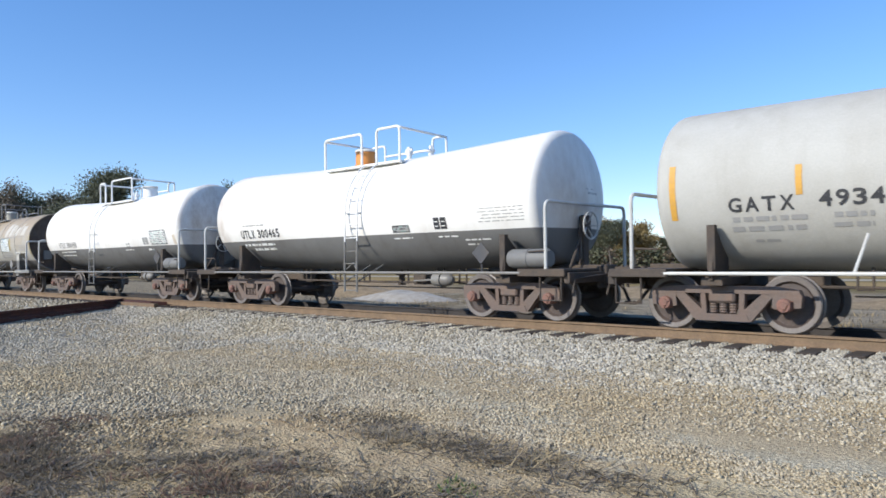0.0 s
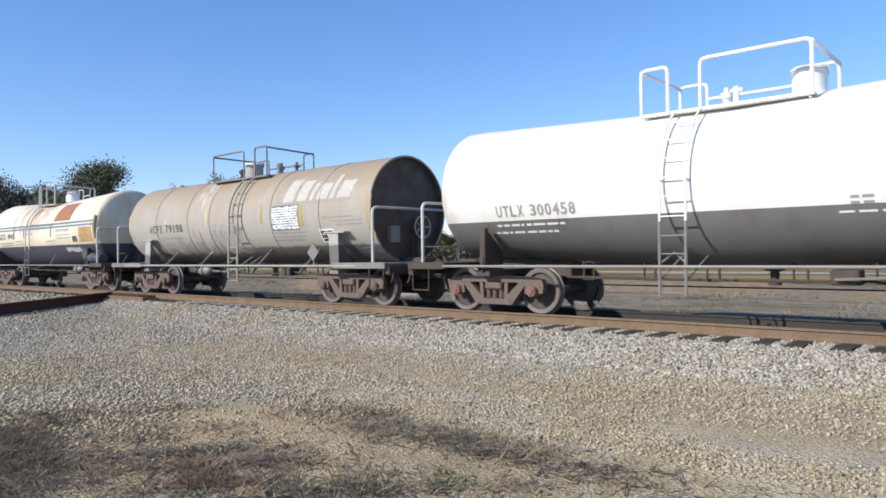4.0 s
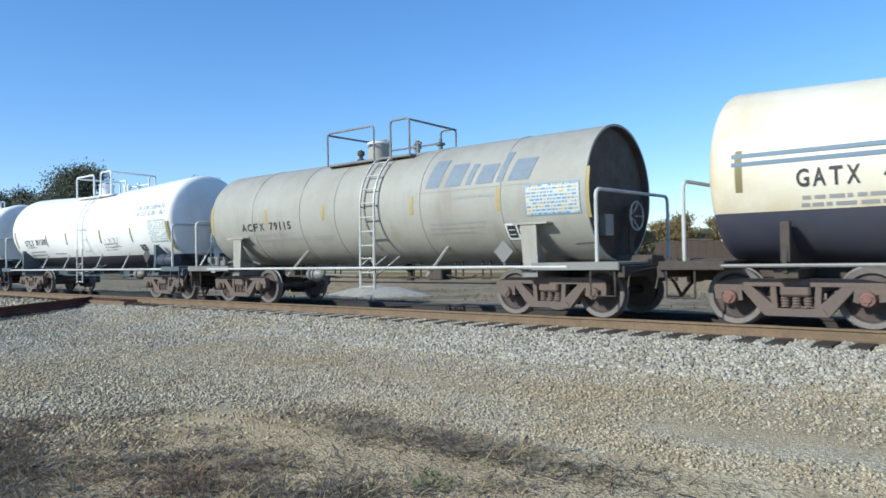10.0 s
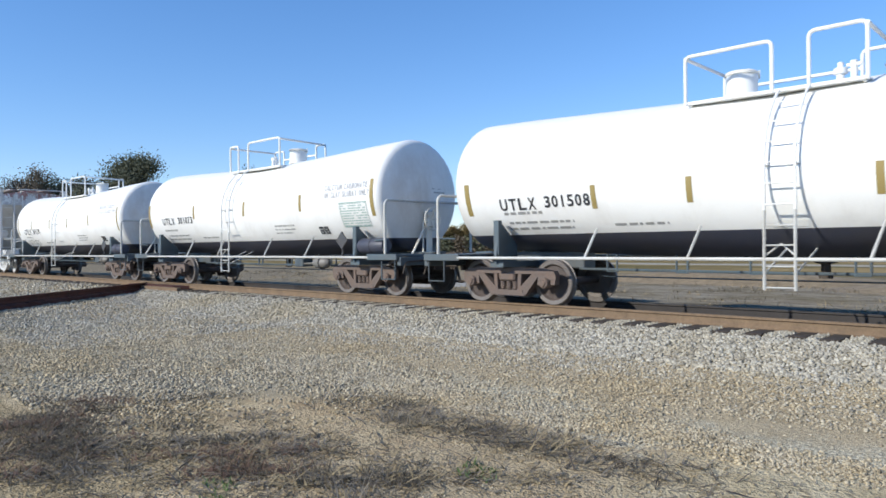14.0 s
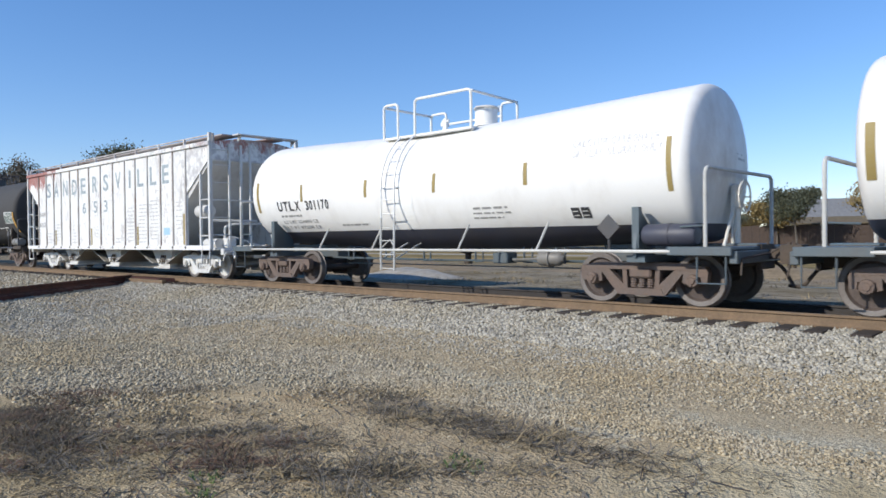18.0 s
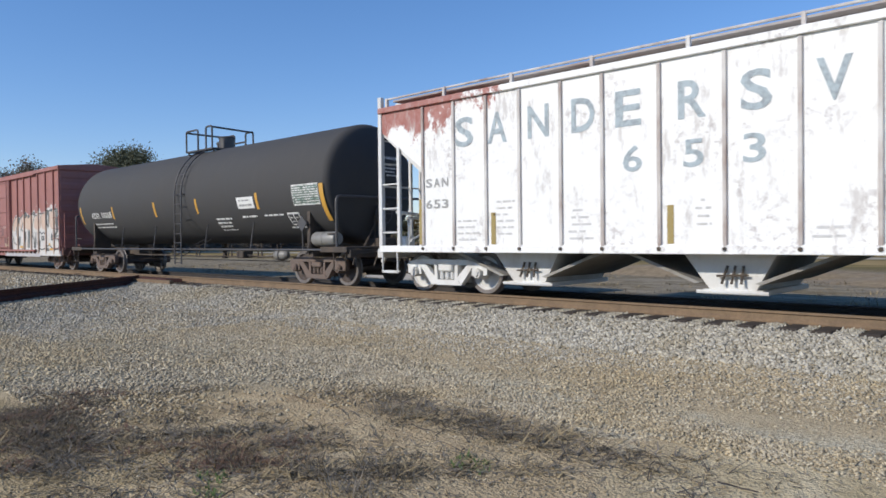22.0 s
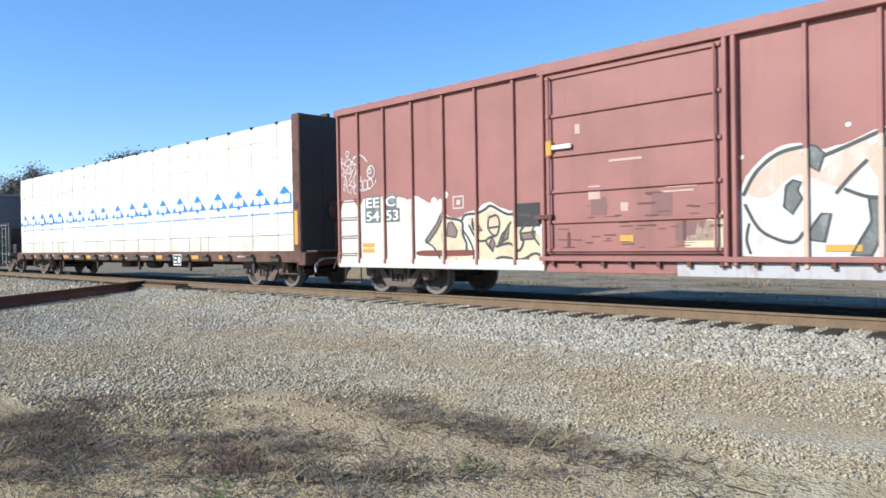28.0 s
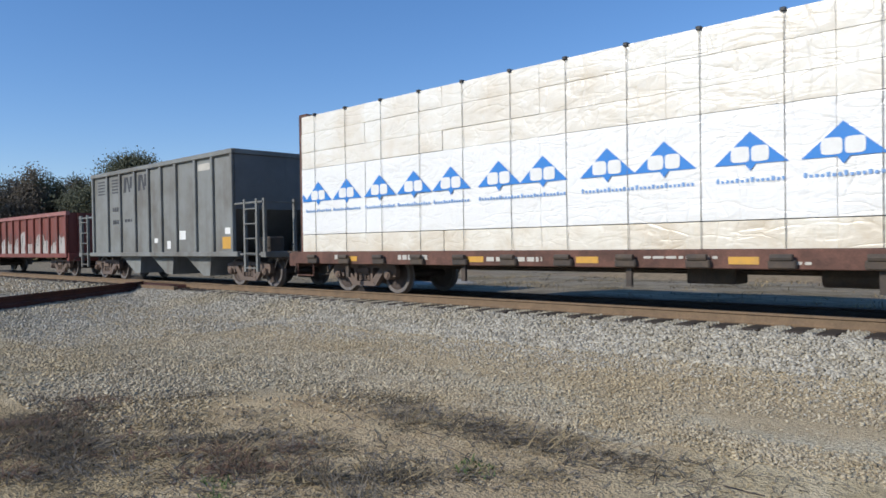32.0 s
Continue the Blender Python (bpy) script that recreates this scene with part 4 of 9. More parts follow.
    for x in (-half * 0.62, -half * 0.35, -half * 0.1, half * 0.2, half * 0.45, half * 0.6):
        bm = pipe(bmesh.new(), [(x - 0.10, -0.36, zc - R + 0.06), (x - 0.10, -0.36, 0.64), (x + 0.10, -0.36, 0.64), (x + 0.10, -0.36, zc - R + 0.06)], 0.022, 6)
        part("pipe_hanger", bm, gear, car)
    bm = box(bmesh.new(), half * 0.3, half * 0.3 + 0.38, -0.55, -0.2, 0.62, 0.84, 0.02)
    pipe(bm, [(half * 0.3 + 0.38, -0.4, 0.72), (half * 0.52, -0.5, 0.66), (half * 0.58, -0.6, 0.72)], 0.02, 6, 0.05)
    part("control_valve", bm, gear, car)
    # hand brake on the end
    xb = g * (abs(rims[1] if g > 0 else rims[0]) + (0.10 if flat_end else 0.46))
    yb = 0.25 if flat_end else 0.05
    bm = bmesh.new()
    for i in range(18):
        a, b2 = 2 * math.pi * i / 18, 2 * math.pi * (i + 1) / 18
        rod(bm, (xb + 0.10 * g, yb + 0.26 * math.cos(a), 1.78 + 0.26 * math.sin(a)), (xb + 0.10 * g, yb + 0.26 * math.cos(b2), 1.78 + 0.26 * math.sin(b2)), 0.016, 5)
    for i in range(5):
        a = 2 * math.pi * i / 5
        rod(bm, (xb, yb, 1.78), (xb + 0.10 * g, yb + 0.26 * math.cos(a), 1.78 + 0.26 * math.sin(a)), 0.013, 5)
    part("brake_wheel", bm, stand or rail, car)
    bm = box(bmesh.new(), xb - 0.08, xb + 0.03, yb - 0.15, yb + 0.15, 1.58, 1.98, 0.03)
    box(bm, xb - 0.05, xb + 0.0, yb - 0.09, yb + 0.09, 0.95, 1.6, 0.01)
    rod(bm, (xb - 0.03, yb - 0.2, 0.95), (xb - 0.03, yb - 0.2, 1.75), 0.02, 6)
    if not flat_end:
        rod(bm, (xb - 0.03, yb - 0.55, 0.97), (xb - 0.03, yb - 0.05, 1.72), 0.025, 6)
    part("brake_housing", bm, stand or gear, car)
    if not flat_end:
        head_marks(car, rims[1], R, zc, INK_GREY if mats[0] is not BLACK_PAINT else INK_WHITE)
    if flat_end:
        part("end_plate", box(bmesh.new(), rims[1] - 0.10, rims[1] + 0.03, -0.62, -0.32, 1.42, 1.80, 0.01), fit, car, "grey plate bolted to the drum's end")
    return car, Side(R, zc, sag=5.4 if sag else None)


def mark(side, car, s, x0, x1, z0, z1, mat, label="", bold=0.012):
    """Stencilled words, each character in a cell of its own."""
    words = s.split(" ")
    cell = (x1 - x0) / (sum(len(w) for w in words) + 0.7 * (len(words) - 1) - 0.2)
    x = x0
    for w in words:
        bm = bmesh.new()
        for ch in w:
            k = (0.28, 0.52) if ch in "1I" else (0.0, 0.8)
            side.text(bm, ch, x + k[0] * cell, x + k[1] * cell, z0, z1, bold=bold + 0.012)
            x += cell
        part("lettering", bm, mat, car, label)
        x += 0.7 * cell


def head_marks(car, rim, R, zc, mat, y0=0.05):
    """Rows of small unreadable stencils on the dished front head."""
    bm, rnd, prof = bmesh.new(), random.Random(7), dished(R)
    def at(y, z):
        r = math.hypot(y, z - zc)
        d = next(a[0] + (b[0] - a[0]) * (a[1] - r) / (a[1] - b[1]) for a, b in zip(prof, prof[1:]) if b[1] <= r <= a[1])
        return (rim + d + 0.008, y, z)
    for k, (z, h, w) in enumerate(((0.62, 0.07, 0.62), (0.46, 0.04, 0.34), (0.37, 0.04, 0.38), (0.28, 0.04, 0.32), (0.19, 0.04, 0.36))):
        y = y0 + 0.06 * k
        while y < y0 + 0.06 * k + w:
            q = rnd.uniform(0.04, 0.09)
            bm.faces.new([bm.verts.new(at(yy, zc + zz)) for yy, zz in ((y, z), (y + q, z), (y + q, z + h), (y, z + h))])
            y += q + 0.03
    tagged(part("head_stencils", bm, mat, car), kind="stuff")


def lines(side, car, mat, *rects):
    bm = bmesh.new()
    for i, q in enumerate(rects):
        side.words(bm, *q, seed=i + 3)
    tagged(part("small_print", bm, mat, car), kind="stuff")


def reflectors(side, car, mat, *rects):
    for x0, x1, z0, z1 in rects:
        part("reflector", side.patch(bmesh.new(), x0, x1, z0, z1), mat, car, "vertical reflector stripe")


def placard(car, x, z, y, mat, size=0.21):
    bm = prism(bmesh.new(), [(x - size, z), (x, z - size), (x + size, z), (x, z + size)], "y", y - 0.012, y + 0.012)
    rod(bm, (x, y + 0.02, 0.9), (x, y + 0.02, z + 0.05), 0.022, 6)
    p = part("placard_holder", bm, mat, car, "diamond placard holder")
    return p


def weld_rings(car, R, zc, xs, mat, half_angle=1.75):
    """Slightly proud seams round the drum."""
    for x in xs:
        pts = [(x, -(R + 0.002) * math.cos(a), zc + (R + 0.002) * math.sin(a)) for a in [-1.1 + (half_angle + 1.0) * i / 24 for i in range(25)]]
        part("jacket_seam", pipe(bmesh.new(), pts, 0.010, 5), mat, car)


PLATE_DULL = flat("dull_plate_grey", (0.20, 0.19, 0.178), 0.7)


# The tank cars ---------------------------------------------------------------------------------------------------
car, sd = tank_car(0.4, 4.7, 1.31, 2.23, (-5.48, 5.2), [GREY_TANK], None, "plain light grey tank car with orange reflector stripes", kind="B", fit=STEEL_LIGHT, bearing=BEARING_RED, gear_end=1)
mark(sd, car, "GATX", -4.50, -3.58, 1.80, 2.01, INK)
mark(sd, car, "4934", -3.26, -2.47, 1.82, 2.04, INK)
lines(sd, car, INK_GREY, (-4.46, -3.43, 1.66, 1.73), (-3.09, -2.61, 1.67, 1.74), (-4.49, -3.46, 1.52, 1.59), (-3.11, -2.62, 1.54, 1.60), (-4.2, -3.8, 1.36, 1.40))
reflectors(sd, car, YELLOW, (-5.40, -5.30, 1.72, 2.56), (-3.55, -3.46, 2.0, 2.42))

car, sd = tank_car(-12.75, 4.4, 1.31, 2.22, (-5.62, 4.97), [WHITE_GRIMY, CHARCOAL], 1.73, "white-topped tank car with charcoal belly and orange manway", kind="A", fit=WHITE, gear=UNDER, dome=ORANGE_CAP, rail=STEEL_LIGHT, ladder=WHITE, leg=GREY_MID, bearing=BEARING_RED, low=GREY_MID, struts=(), sag=True)
mark(sd, car, "UTLX 300465", -4.54, -2.77, 1.80, 2.02, INK)
lines(sd, car, INK_WHITE, (-4.56, -3.12, 1.60, 1.66), (-4.18, -3.17, 1.48, 1.54), (1.4, 1.95, 1.62, 1.65))
lines(sd, car, INK_GREY, (-4.4, -3.4, 2.12, 2.15))
sd.squares(car, 2.63, 3.00, 1.78, 2.03)
sd.table(car, 1.42, 1.92, 1.76, 1.91, 5, back=INK_GREY)
placard(car, 3.95, 1.28, -1.34, FIT_DARK)
lines(sd, car, INK_WHITE, (2.69, 3.20, 1.62, 1.65), (3.36, 3.99, 1.54, 1.57), (3.36, 3.7, 1.45, 1.48))
lines(sd, car, INK_GREY, *((3.82 + 0.05 * (k % 3), 4.92, 1.88 + 0.062 * k, 1.895 + 0.062 * k) for k in range(5)))

car, sd = tank_car(-26.15, 4.4, 1.31, 2.22, (-5.39, 5.2), [WHITE_GRIMY, CHARCOAL], 1.74, "white-topped tank car with charcoal belly and white railings", kind="B", fit=WHITE, gear=UNDER, rail=STEEL_LIGHT, ladder=WHITE, leg=GREY_MID, bearing=BEARING_RED, low=GREY_MID, struts=(), sag=True)
mark(sd, car, "UTLX 300458", -4.17, -2.46, 1.81, 2.02, INK_GREY)
lines(sd, car, INK_WHITE, (-4.22, -2.72, 1.64, 1.68), (-4.31, -2.9, 1.51, 1.55), (1.6, 2.2, 1.63, 1.66), (3.2, 3.53, 1.60, 1.66))
lines(sd, car, INK_GREY, (1.75, 2.03, 1.74, 1.78), (1.75, 2.03, 1.82, 1.86))
sd.squares(car, 2.99, 3.39, 1.79, 2.03, INK_GREY)
sd.table(car, 3.55, 4.59, 1.78, 2.22, 8)
placard(car, 4.2, 1.36, -1.36, FIT_DARK)
rust = paint("rust_stained_end", (0.62, 0.55, 0.45), (0.24, 0.13, 0.07), 0.9)
part("rust_stain", sd.patch(bmesh.new(), 5.0, 5.16, 1.76, 2.05), rust, car)

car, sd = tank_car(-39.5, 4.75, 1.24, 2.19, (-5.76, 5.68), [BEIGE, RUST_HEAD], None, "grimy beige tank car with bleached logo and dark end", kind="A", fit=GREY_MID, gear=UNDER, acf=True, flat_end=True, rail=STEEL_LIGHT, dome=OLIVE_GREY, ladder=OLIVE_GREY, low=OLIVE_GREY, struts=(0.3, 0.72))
mark(sd, car, "ACFX 79198", -4.47, -2.47, 1.88, 2.12, flat("worn_black", (0.10, 0.095, 0.085), 0.6, 1.0))
sd.table(car, 2.01, 3.10, 1.79, 2.39, 9, ink=TABLE_DARK, tints=(TABLE_GREEN, TABLE_BLUE))
reflectors(sd, car, YELLOW_FADED, (1.50, 1.60, 1.99, 2.46), (3.13, 3.27, 1.86, 2.37), (5.57, 5.72, 1.54, 2.48))
reflectors(sd, car, flat("bleached_reflector", (0.58, 0.51, 0.24), 0.7, 0.9), (-3.50, -3.41, 1.94, 2.28), (-1.17, -1.08, 1.99, 2.45), (-5.84, -5.76, 1.85, 2.5))
lines(sd, car, INK_GREY, (2.0, 3.34, 1.70, 1.74), (1.98, 3.25, 1.61, 1.65), (1.96, 3.16, 1.52, 1.56), (4.0, 5.1, 2.02, 2.05), (4.4, 5.4, 1.93, 1.96), (4.5, 5.4, 1.84, 1.87), (-3.9, -2.4, 1.70, 1.73))
sd.squares(car, 3.84, 4.32, 1.48, 1.74, INK, INK_WHITE)
placard(car, 3.80, 1.22, -1.33, PLATE_DULL)
weld_rings(car, 1.24, 2.19, (-4.03, -2.16, -0.97, 1.95, 3.9), GREY_MID)
for x in (-4.03, -2.16):
    part("lifting_lug", box(bmesh.new(), x - 0.03, x + 0.09, -0.45, -0.33, 3.32, 3.42, 0.01), BEIGE, car)
for name, color, n in (("dark_drip", (0.20, 0.18, 0.15), 70), ("pale_drip", (0.46, 0.44, 0.395), 50)):      # old runs down the lower drum
    bm, rnd = bmesh.new(), random.Random(n)
    for i in range(n):
        x, w, top = rnd.uniform(-5.4, -0.6), rnd.uniform(0.006, 0.017), 1.34 + abs(rnd.gauss(0, 0.26))
        lean, low = rnd.uniform(-0.03, 0.06), rnd.uniform(1.2, 1.34)
        sd.poly(bm, [(x - w * 0.4, top), (x + lean - w, low), (x + lean + w, low), (x + w * 0.4, top)], 0.0035 + 0.0001 * (i % 20))
    tagged(part("drip_stain", bm, flat(name, color, 0.7, 0.5), car), kind="stuff")
bm = bmesh.new()          # bleached word mark as plain slanted blocks
for x, w, h in ((2.45, 0.42, 0.56), (3.0, 0.40, 0.5), (3.5, 0.14, 0.42), (3.76, 0.40, 0.38), (4.26, 0.14, 0.56), (4.52, 0.46, 0.40)):
    sd.poly(bm, [(x, 2.47), (x + w, 2.47), (x + w + 0.13, 2.47 + h), (x + 0.13, 2.47 + h)])
part("word_mark", bm, LOGO_PALE, car, "bleached word mark as plain blocks")
part("word_line", sd.patch(bmesh.new(), 2.0, 5.1, 2.405, 2.425), INK_GREY, car)
scr = bmesh.new()
rnd = random.Random(4)
for i in range(16):
    x = -1.0 + i * 0.11
    sd.stroke(scr, [(x, 1.55 + rnd.uniform(0, 0.12)), (x + rnd.uniform(-0.05, 0.08), 1.8), (x + rnd.uniform(-0.02, 0.14), 1.95 + rnd.uniform(-0.1, 0.15))], 0.022)
part("scribble", scr, INK_GREY, car, "faint painted scribble")

car, sd = tank_car(-53.05, 4.55, 1.35, 2.11, (-5.47, 5.15), [CREAM, NAVY_FADED], 1.66, "stained cream tank car with blue stripes and dark belly", kind="D", fit=STEEL_LIGHT, gear=UNDER, dome=WHITE, bearing=BEARING_RED, low=GREY_MID, ladder=STEEL_LIGHT, leg=GREY_MID, struts=(0.30,), sag=True)
mark(sd, car, "GATX", -4.43, -3.65, 1.97, 2.22, INK)
mark(sd, car, "4943", -3.39, -2.63, 1.97, 2.22, INK)
for z0, z1 in ((2.44, 2.50), (2.32, 2.38)):
    part("stripe", sd.patch(bmesh.new(), -5.3, 5.3, z0, z1), STRIPE_BLUE, car, "blue stripe along the drum")
part("rust_panel", sd.patch(bmesh.new(), 1.45, 3.05, 2.56, 3.22), RUST_PANEL, car, "rust-red bare panel")
part("ochre_panel", sd.patch(bmesh.new(), 3.92, 5.02, 1.75, 2.27, 0.008), OCHRE_PANEL, car, "ochre stained panel")
reflectors(sd, car, OLIVE_DARK, (-1.57, -1.48, 2.0, 2.42), (1.29, 1.40, 2.0, 2.46), (5.14, 5.28, 1.83, 2.66), (-2.66, -2.56, 2.0, 2.5), (-5.25, -5.15, 1.95, 2.55))
mark(sd, car, "LIMESTONE SLURRY", 1.85, 3.08, 2.16, 2.26, INK_GREY)
sd.squares(car, 3.31, 3.72, 1.75, 1.97)
lines(sd, car, INK_GREY, (-4.37, -2.81, 1.80, 1.85), (-4.39, -2.83, 1.70, 1.75), (-2.5, -1.6, 1.86, 1.90), (-2.5, -1.6, 1.74, 1.78), (0.91, 1.67, 1.80, 1.84), (0.87, 1.63, 1.70, 1.73), (1.9, 3.1, 2.02, 2.05), (1.9, 3.1, 1.9, 1.93), (4.1, 4.8, 2.18, 2.20), (4.1, 4.7, 2.10, 2.12))
bm = bmesh.new()
rnd = random.Random(11)
for i in range(5):
    cx, cz, q = 2.62 + 0.24 * i, 1.47 + rnd.uniform(-0.03, 0.04), rnd.uniform(0.09, 0.15)
    sd.poly(bm, [(cx + 1.25 * q * math.cos(a) * (1 + 0.18 * math.sin(3 * a + i)), cz + 0.62 * q * math.sin(a)) for a in [k * math.pi / 8 for k in range(16)]], 0.006 + 0.0012 * i)
sd.stroke(bm, [(2.5, 1.56), (2.8, 1.52), (3.2, 1.55), (3.75, 1.50)], 0.03, 0.014)
part("scribble", bm, flat("chalky_spray", (0.50, 0.52, 0.55), 0.7, 0.9), car, "pale sprayed scribble")
placard(car, 4.45, 1.32, -1.34, FIT_DARK, 0.24)
weld_rings(car, 1.35, 2.21, (5.02, -2.75, -1.9), CREAM)
car, sd = tank_car(-66.4, 4.74, 1.24, 2.19, (-5.68, 5.62), [OLIVE_GREY, RUST_HEAD], None, "olive-grey tank car with faded blue logo and dark end", kind="A", fit=GREY_MID, gear=UNDER, acf=True, flat_end=True, rail=STEEL_LIGHT, low=STEEL_LIGHT, dome=OLIVE_GREY, ladder=STEEL_LIGHT, struts=(0.465,))
mark(sd, car, "ACFX", -4.36, -3.41, 1.84, 2.03, INK)
mark(sd, car, "79115", -3.19, -2.35, 1.84, 2.03, INK)
part("sill_label", box(bmesh.new(), -5.42, -5.22, -1.475, -1.455, 0.80, 0.88), LOGO_BLUE, car, "small blue label")
bm = box(bmesh.new(), -5.75, -5.45, -1.25, -0.95, 0.97, 1.22, 0.03)
box(bm, -5.42, -5.20, -1.2, -0.98, 0.97, 1.12, 0.02)
rod(bm, (-5.68, -1.27, 1.14), (-5.68, -1.36, 1.14), 0.08, 10)
rod(bm, (-5.35, -1.1, 1.1), (-5.35, -1.1, 1.2), 0.05, 8)
pipe(bm, [(-5.2, -1.1, 1.05), (-4.9, -1.15, 1.08), (-4.3, -1.0, 1.10), (-4.05, -0.9, 1.0)], 0.022, 6, 0.05)
part("control_valve", bm, GREY_MID, car)
bm = bmesh.new()
for x, w, h in ((1.98, 0.36, 0.56), (2.48, 0.40, 0.44), (3.0, 0.14, 0.40), (3.24, 0.40, 0.36), (3.74, 0.15, 0.56), (4.0, 0.46, 0.40)):
    sd.poly(bm, [(x, 2.47), (x + w, 2.47), (x + w + 0.13, 2.47 + h), (x + 0.13, 2.47 + h)])
part("word_mark", bm, LOGO_BLUE, car, "faded blue word mark as plain blocks")
part("word_line", sd.patch(bmesh.new(), 1.82, 4.5, 2.385, 2.40), INK_GREY, car)
sd.table(car, 4.39, 5.50, 1.81, 2.36, 12, back=flat("table_pale", (0.55, 0.56, 0.52)), ink=TABLE_BLUE, tints=(TABLE_AMBER, TABLE_BLUE))
reflectors(sd, car, YELLOW_FADED, (-3.36, -3.26, 1.97, 2.34), (-1.20, -1.10, 1.98, 2.35), (-5.76, -5.62, 1.80, 2.50), (1.57, 1.66, 1.97, 2.35), (3.75, 3.84, 1.93, 2.36), (5.56, 5.68, 1.73, 2.59))
sd.squares(car, 3.88, 4.34, 1.43, 1.67, INK, INK_WHITE)
lines(sd, car, INK_GREY, (2.67, 3.71, 2.22, 2.27), (2.06, 3.50, 1.74, 1.77), (2.03, 3.37, 1.65, 1.68), (2.0, 3.2, 1.56, 1.58), (-4.25, -2.62, 1.70, 1.755), (-3.9, -1.98, 1.575, 1.62), (-1.6, -0.9, 1.62, 1.64), (-1.6, -0.9, 1.56, 1.58))
placard(car, 3.97, 1.18, -1.33, PLATE_DULL)
weld_rings(car, 1.24, 2.19, (-3.87, -1.99, -0.75, 1.85, 3.85), OLIVE_GREY)

INK_FADED, INK_GHOST = flat("faded_ink", (0.42, 0.43, 0.45), 0.6, 0.9), flat("ghost_ink", (0.66, 0.66, 0.66), 0.6, 0.9)
SLURRY = ("CALCIUM CARBONATE", "OR CLAY SLURRY ONLY")


def white_slurry_car(u, half, rims, number, kind, label, words=None, low=0.0, spots=((-5.0, -4.15, 1.80, 2.02), (-3.95, -2.98, 1.82, 2.03)), load=()):
    car, sd = tank_car(u, half, 1.33, 2.22, rims, [WHITE_SLURRY, NAVY], 1.34, label, kind=kind, fit=WHITE, gear=TEAL, rail=STEEL_LIGHT, ladder=WHITE, bearing=TRUCK, sag=True, leg=STEEL_LIGHT, stand=WHITE_OLD)
    mark(sd, car, "UTLX", *spots[0], INK)
    mark(sd, car, number, *spots[1], INK)
    for i, line in enumerate(load):
        mark(sd, car, line, -4.95, -3.48, 1.56 - 0.14 * i, 1.64 - 0.14 * i, INK_GREY, bold=0.004)
    lines(sd, car, INK_GREY, (-4.95, -4.05, 1.72, 1.77), *(() if load else ((-4.9, -3.4, 1.55, 1.59), (-4.95, -3.45, 1.44, 1.48))), (-2.6, -1.6, 1.46, 1.50), (1.6, 2.5, 1.70, 1.74), (1.58, 2.5, 1.61, 1.64), (1.56, 2.3, 1.52, 1.55))
    mark(sd, car, SLURRY[0], 3.93, 5.56, 2.68 - low, 2.82 - low, words or INK_FADED)
    mark(sd, car, SLURRY[1], 3.94, 5.62, 2.50 - low, 2.64 - low, words or INK_FADED)
    sd.squares(car, 3.80 - 2 * low, 4.2 - 2 * low, 1.47, 1.67)
    placard(car, 4.7, 1.30, -1.40, FIT_DARK)
    part("seam_band", sd.patch(bmesh.new(), -0.5 if kind == "B" else 0.0, -0.02 if kind == "B" else 0.5, 1.37, 3.2, 0.003), WHITE, car)
    return car, sd


car, sd = white_slurry_car(-80.07, 5.0, (-6.0, 5.68), "301508", "A", "clean white tank car with navy belly and chalk scribble")
reflectors(sd, car, OLIVE, (-2.95, -2.85, 1.76, 2.16), (-1.22, -1.12, 1.78, 2.18), (1.39, 1.49, 1.76, 2.19), (3.46, 3.55, 1.76, 2.18), (5.64, 5.78, 1.47, 2.30), (-5.86, -5.74, 1.73, 2.35))
sd.table(car, 4.63, 5.6, 1.71, 2.36, 15, ink=TABLE_GREEN)
bm = bmesh.new()
for pts in ([(1.72, 1.92), (1.78, 1.70), (2.0, 1.60), (2.3, 1.62), (2.52, 1.75), (2.6, 1.92)], [(1.95, 1.92), (2.15, 1.72)], [(2.15, 1.92), (1.95, 1.72)], [(2.25, 1.92), (2.42, 1.74)], [(2.42, 1.92), (2.27, 1.74)], [(2.5, 1.66), (2.7, 1.62)]):
    sd.stroke(bm, pts, 0.022)
part("scribble", bm, INK_GREY, car, "chalk scribble like a smile")
car, sd = white_slurry_car(-94.5, 5.03, (-5.84, 5.74), "301073", "B", "white tank car with navy belly and white dome", low=0.17, spots=((-4.92, -4.08, 1.92, 2.14), (-3.84, -2.87, 1.93, 2.14)))
reflectors(sd, car, OLIVE, (-2.80, -2.70, 2.06, 2.46), (0.12, 0.22, 2.04, 2.44), (2.84, 2.94, 2.06, 2.48), (-5.9, -5.78, 1.85, 2.6), (5.64, 5.76, 1.85, 2.7))
sd.table(car, 4.5, 5.5, 1.62, 2.2, 17, ink=TABLE_GREEN)
car, sd = white_slurry_car(-108.85, 5.1, (-6.0, 5.83), "301170", "B", "white tank car with navy belly beside the hopper", INK_GHOST, spots=((-4.98, -4.03, 1.87, 2.11), (-3.79, -2.87, 1.87, 2.10)), load=("LD LMT 224800 LB", "LT WT 97200 LB"))
reflectors(sd, car, OLIVE, (-5.88, -5.78, 1.86, 2.65), (-3.95, -3.86, 2.08, 2.50), (-1.55, -1.46, 2.08, 2.47), (0.58, 0.67, 2.08, 2.47), (2.90, 2.99, 2.10, 2.51), (5.68, 5.77, 1.85, 2.71))

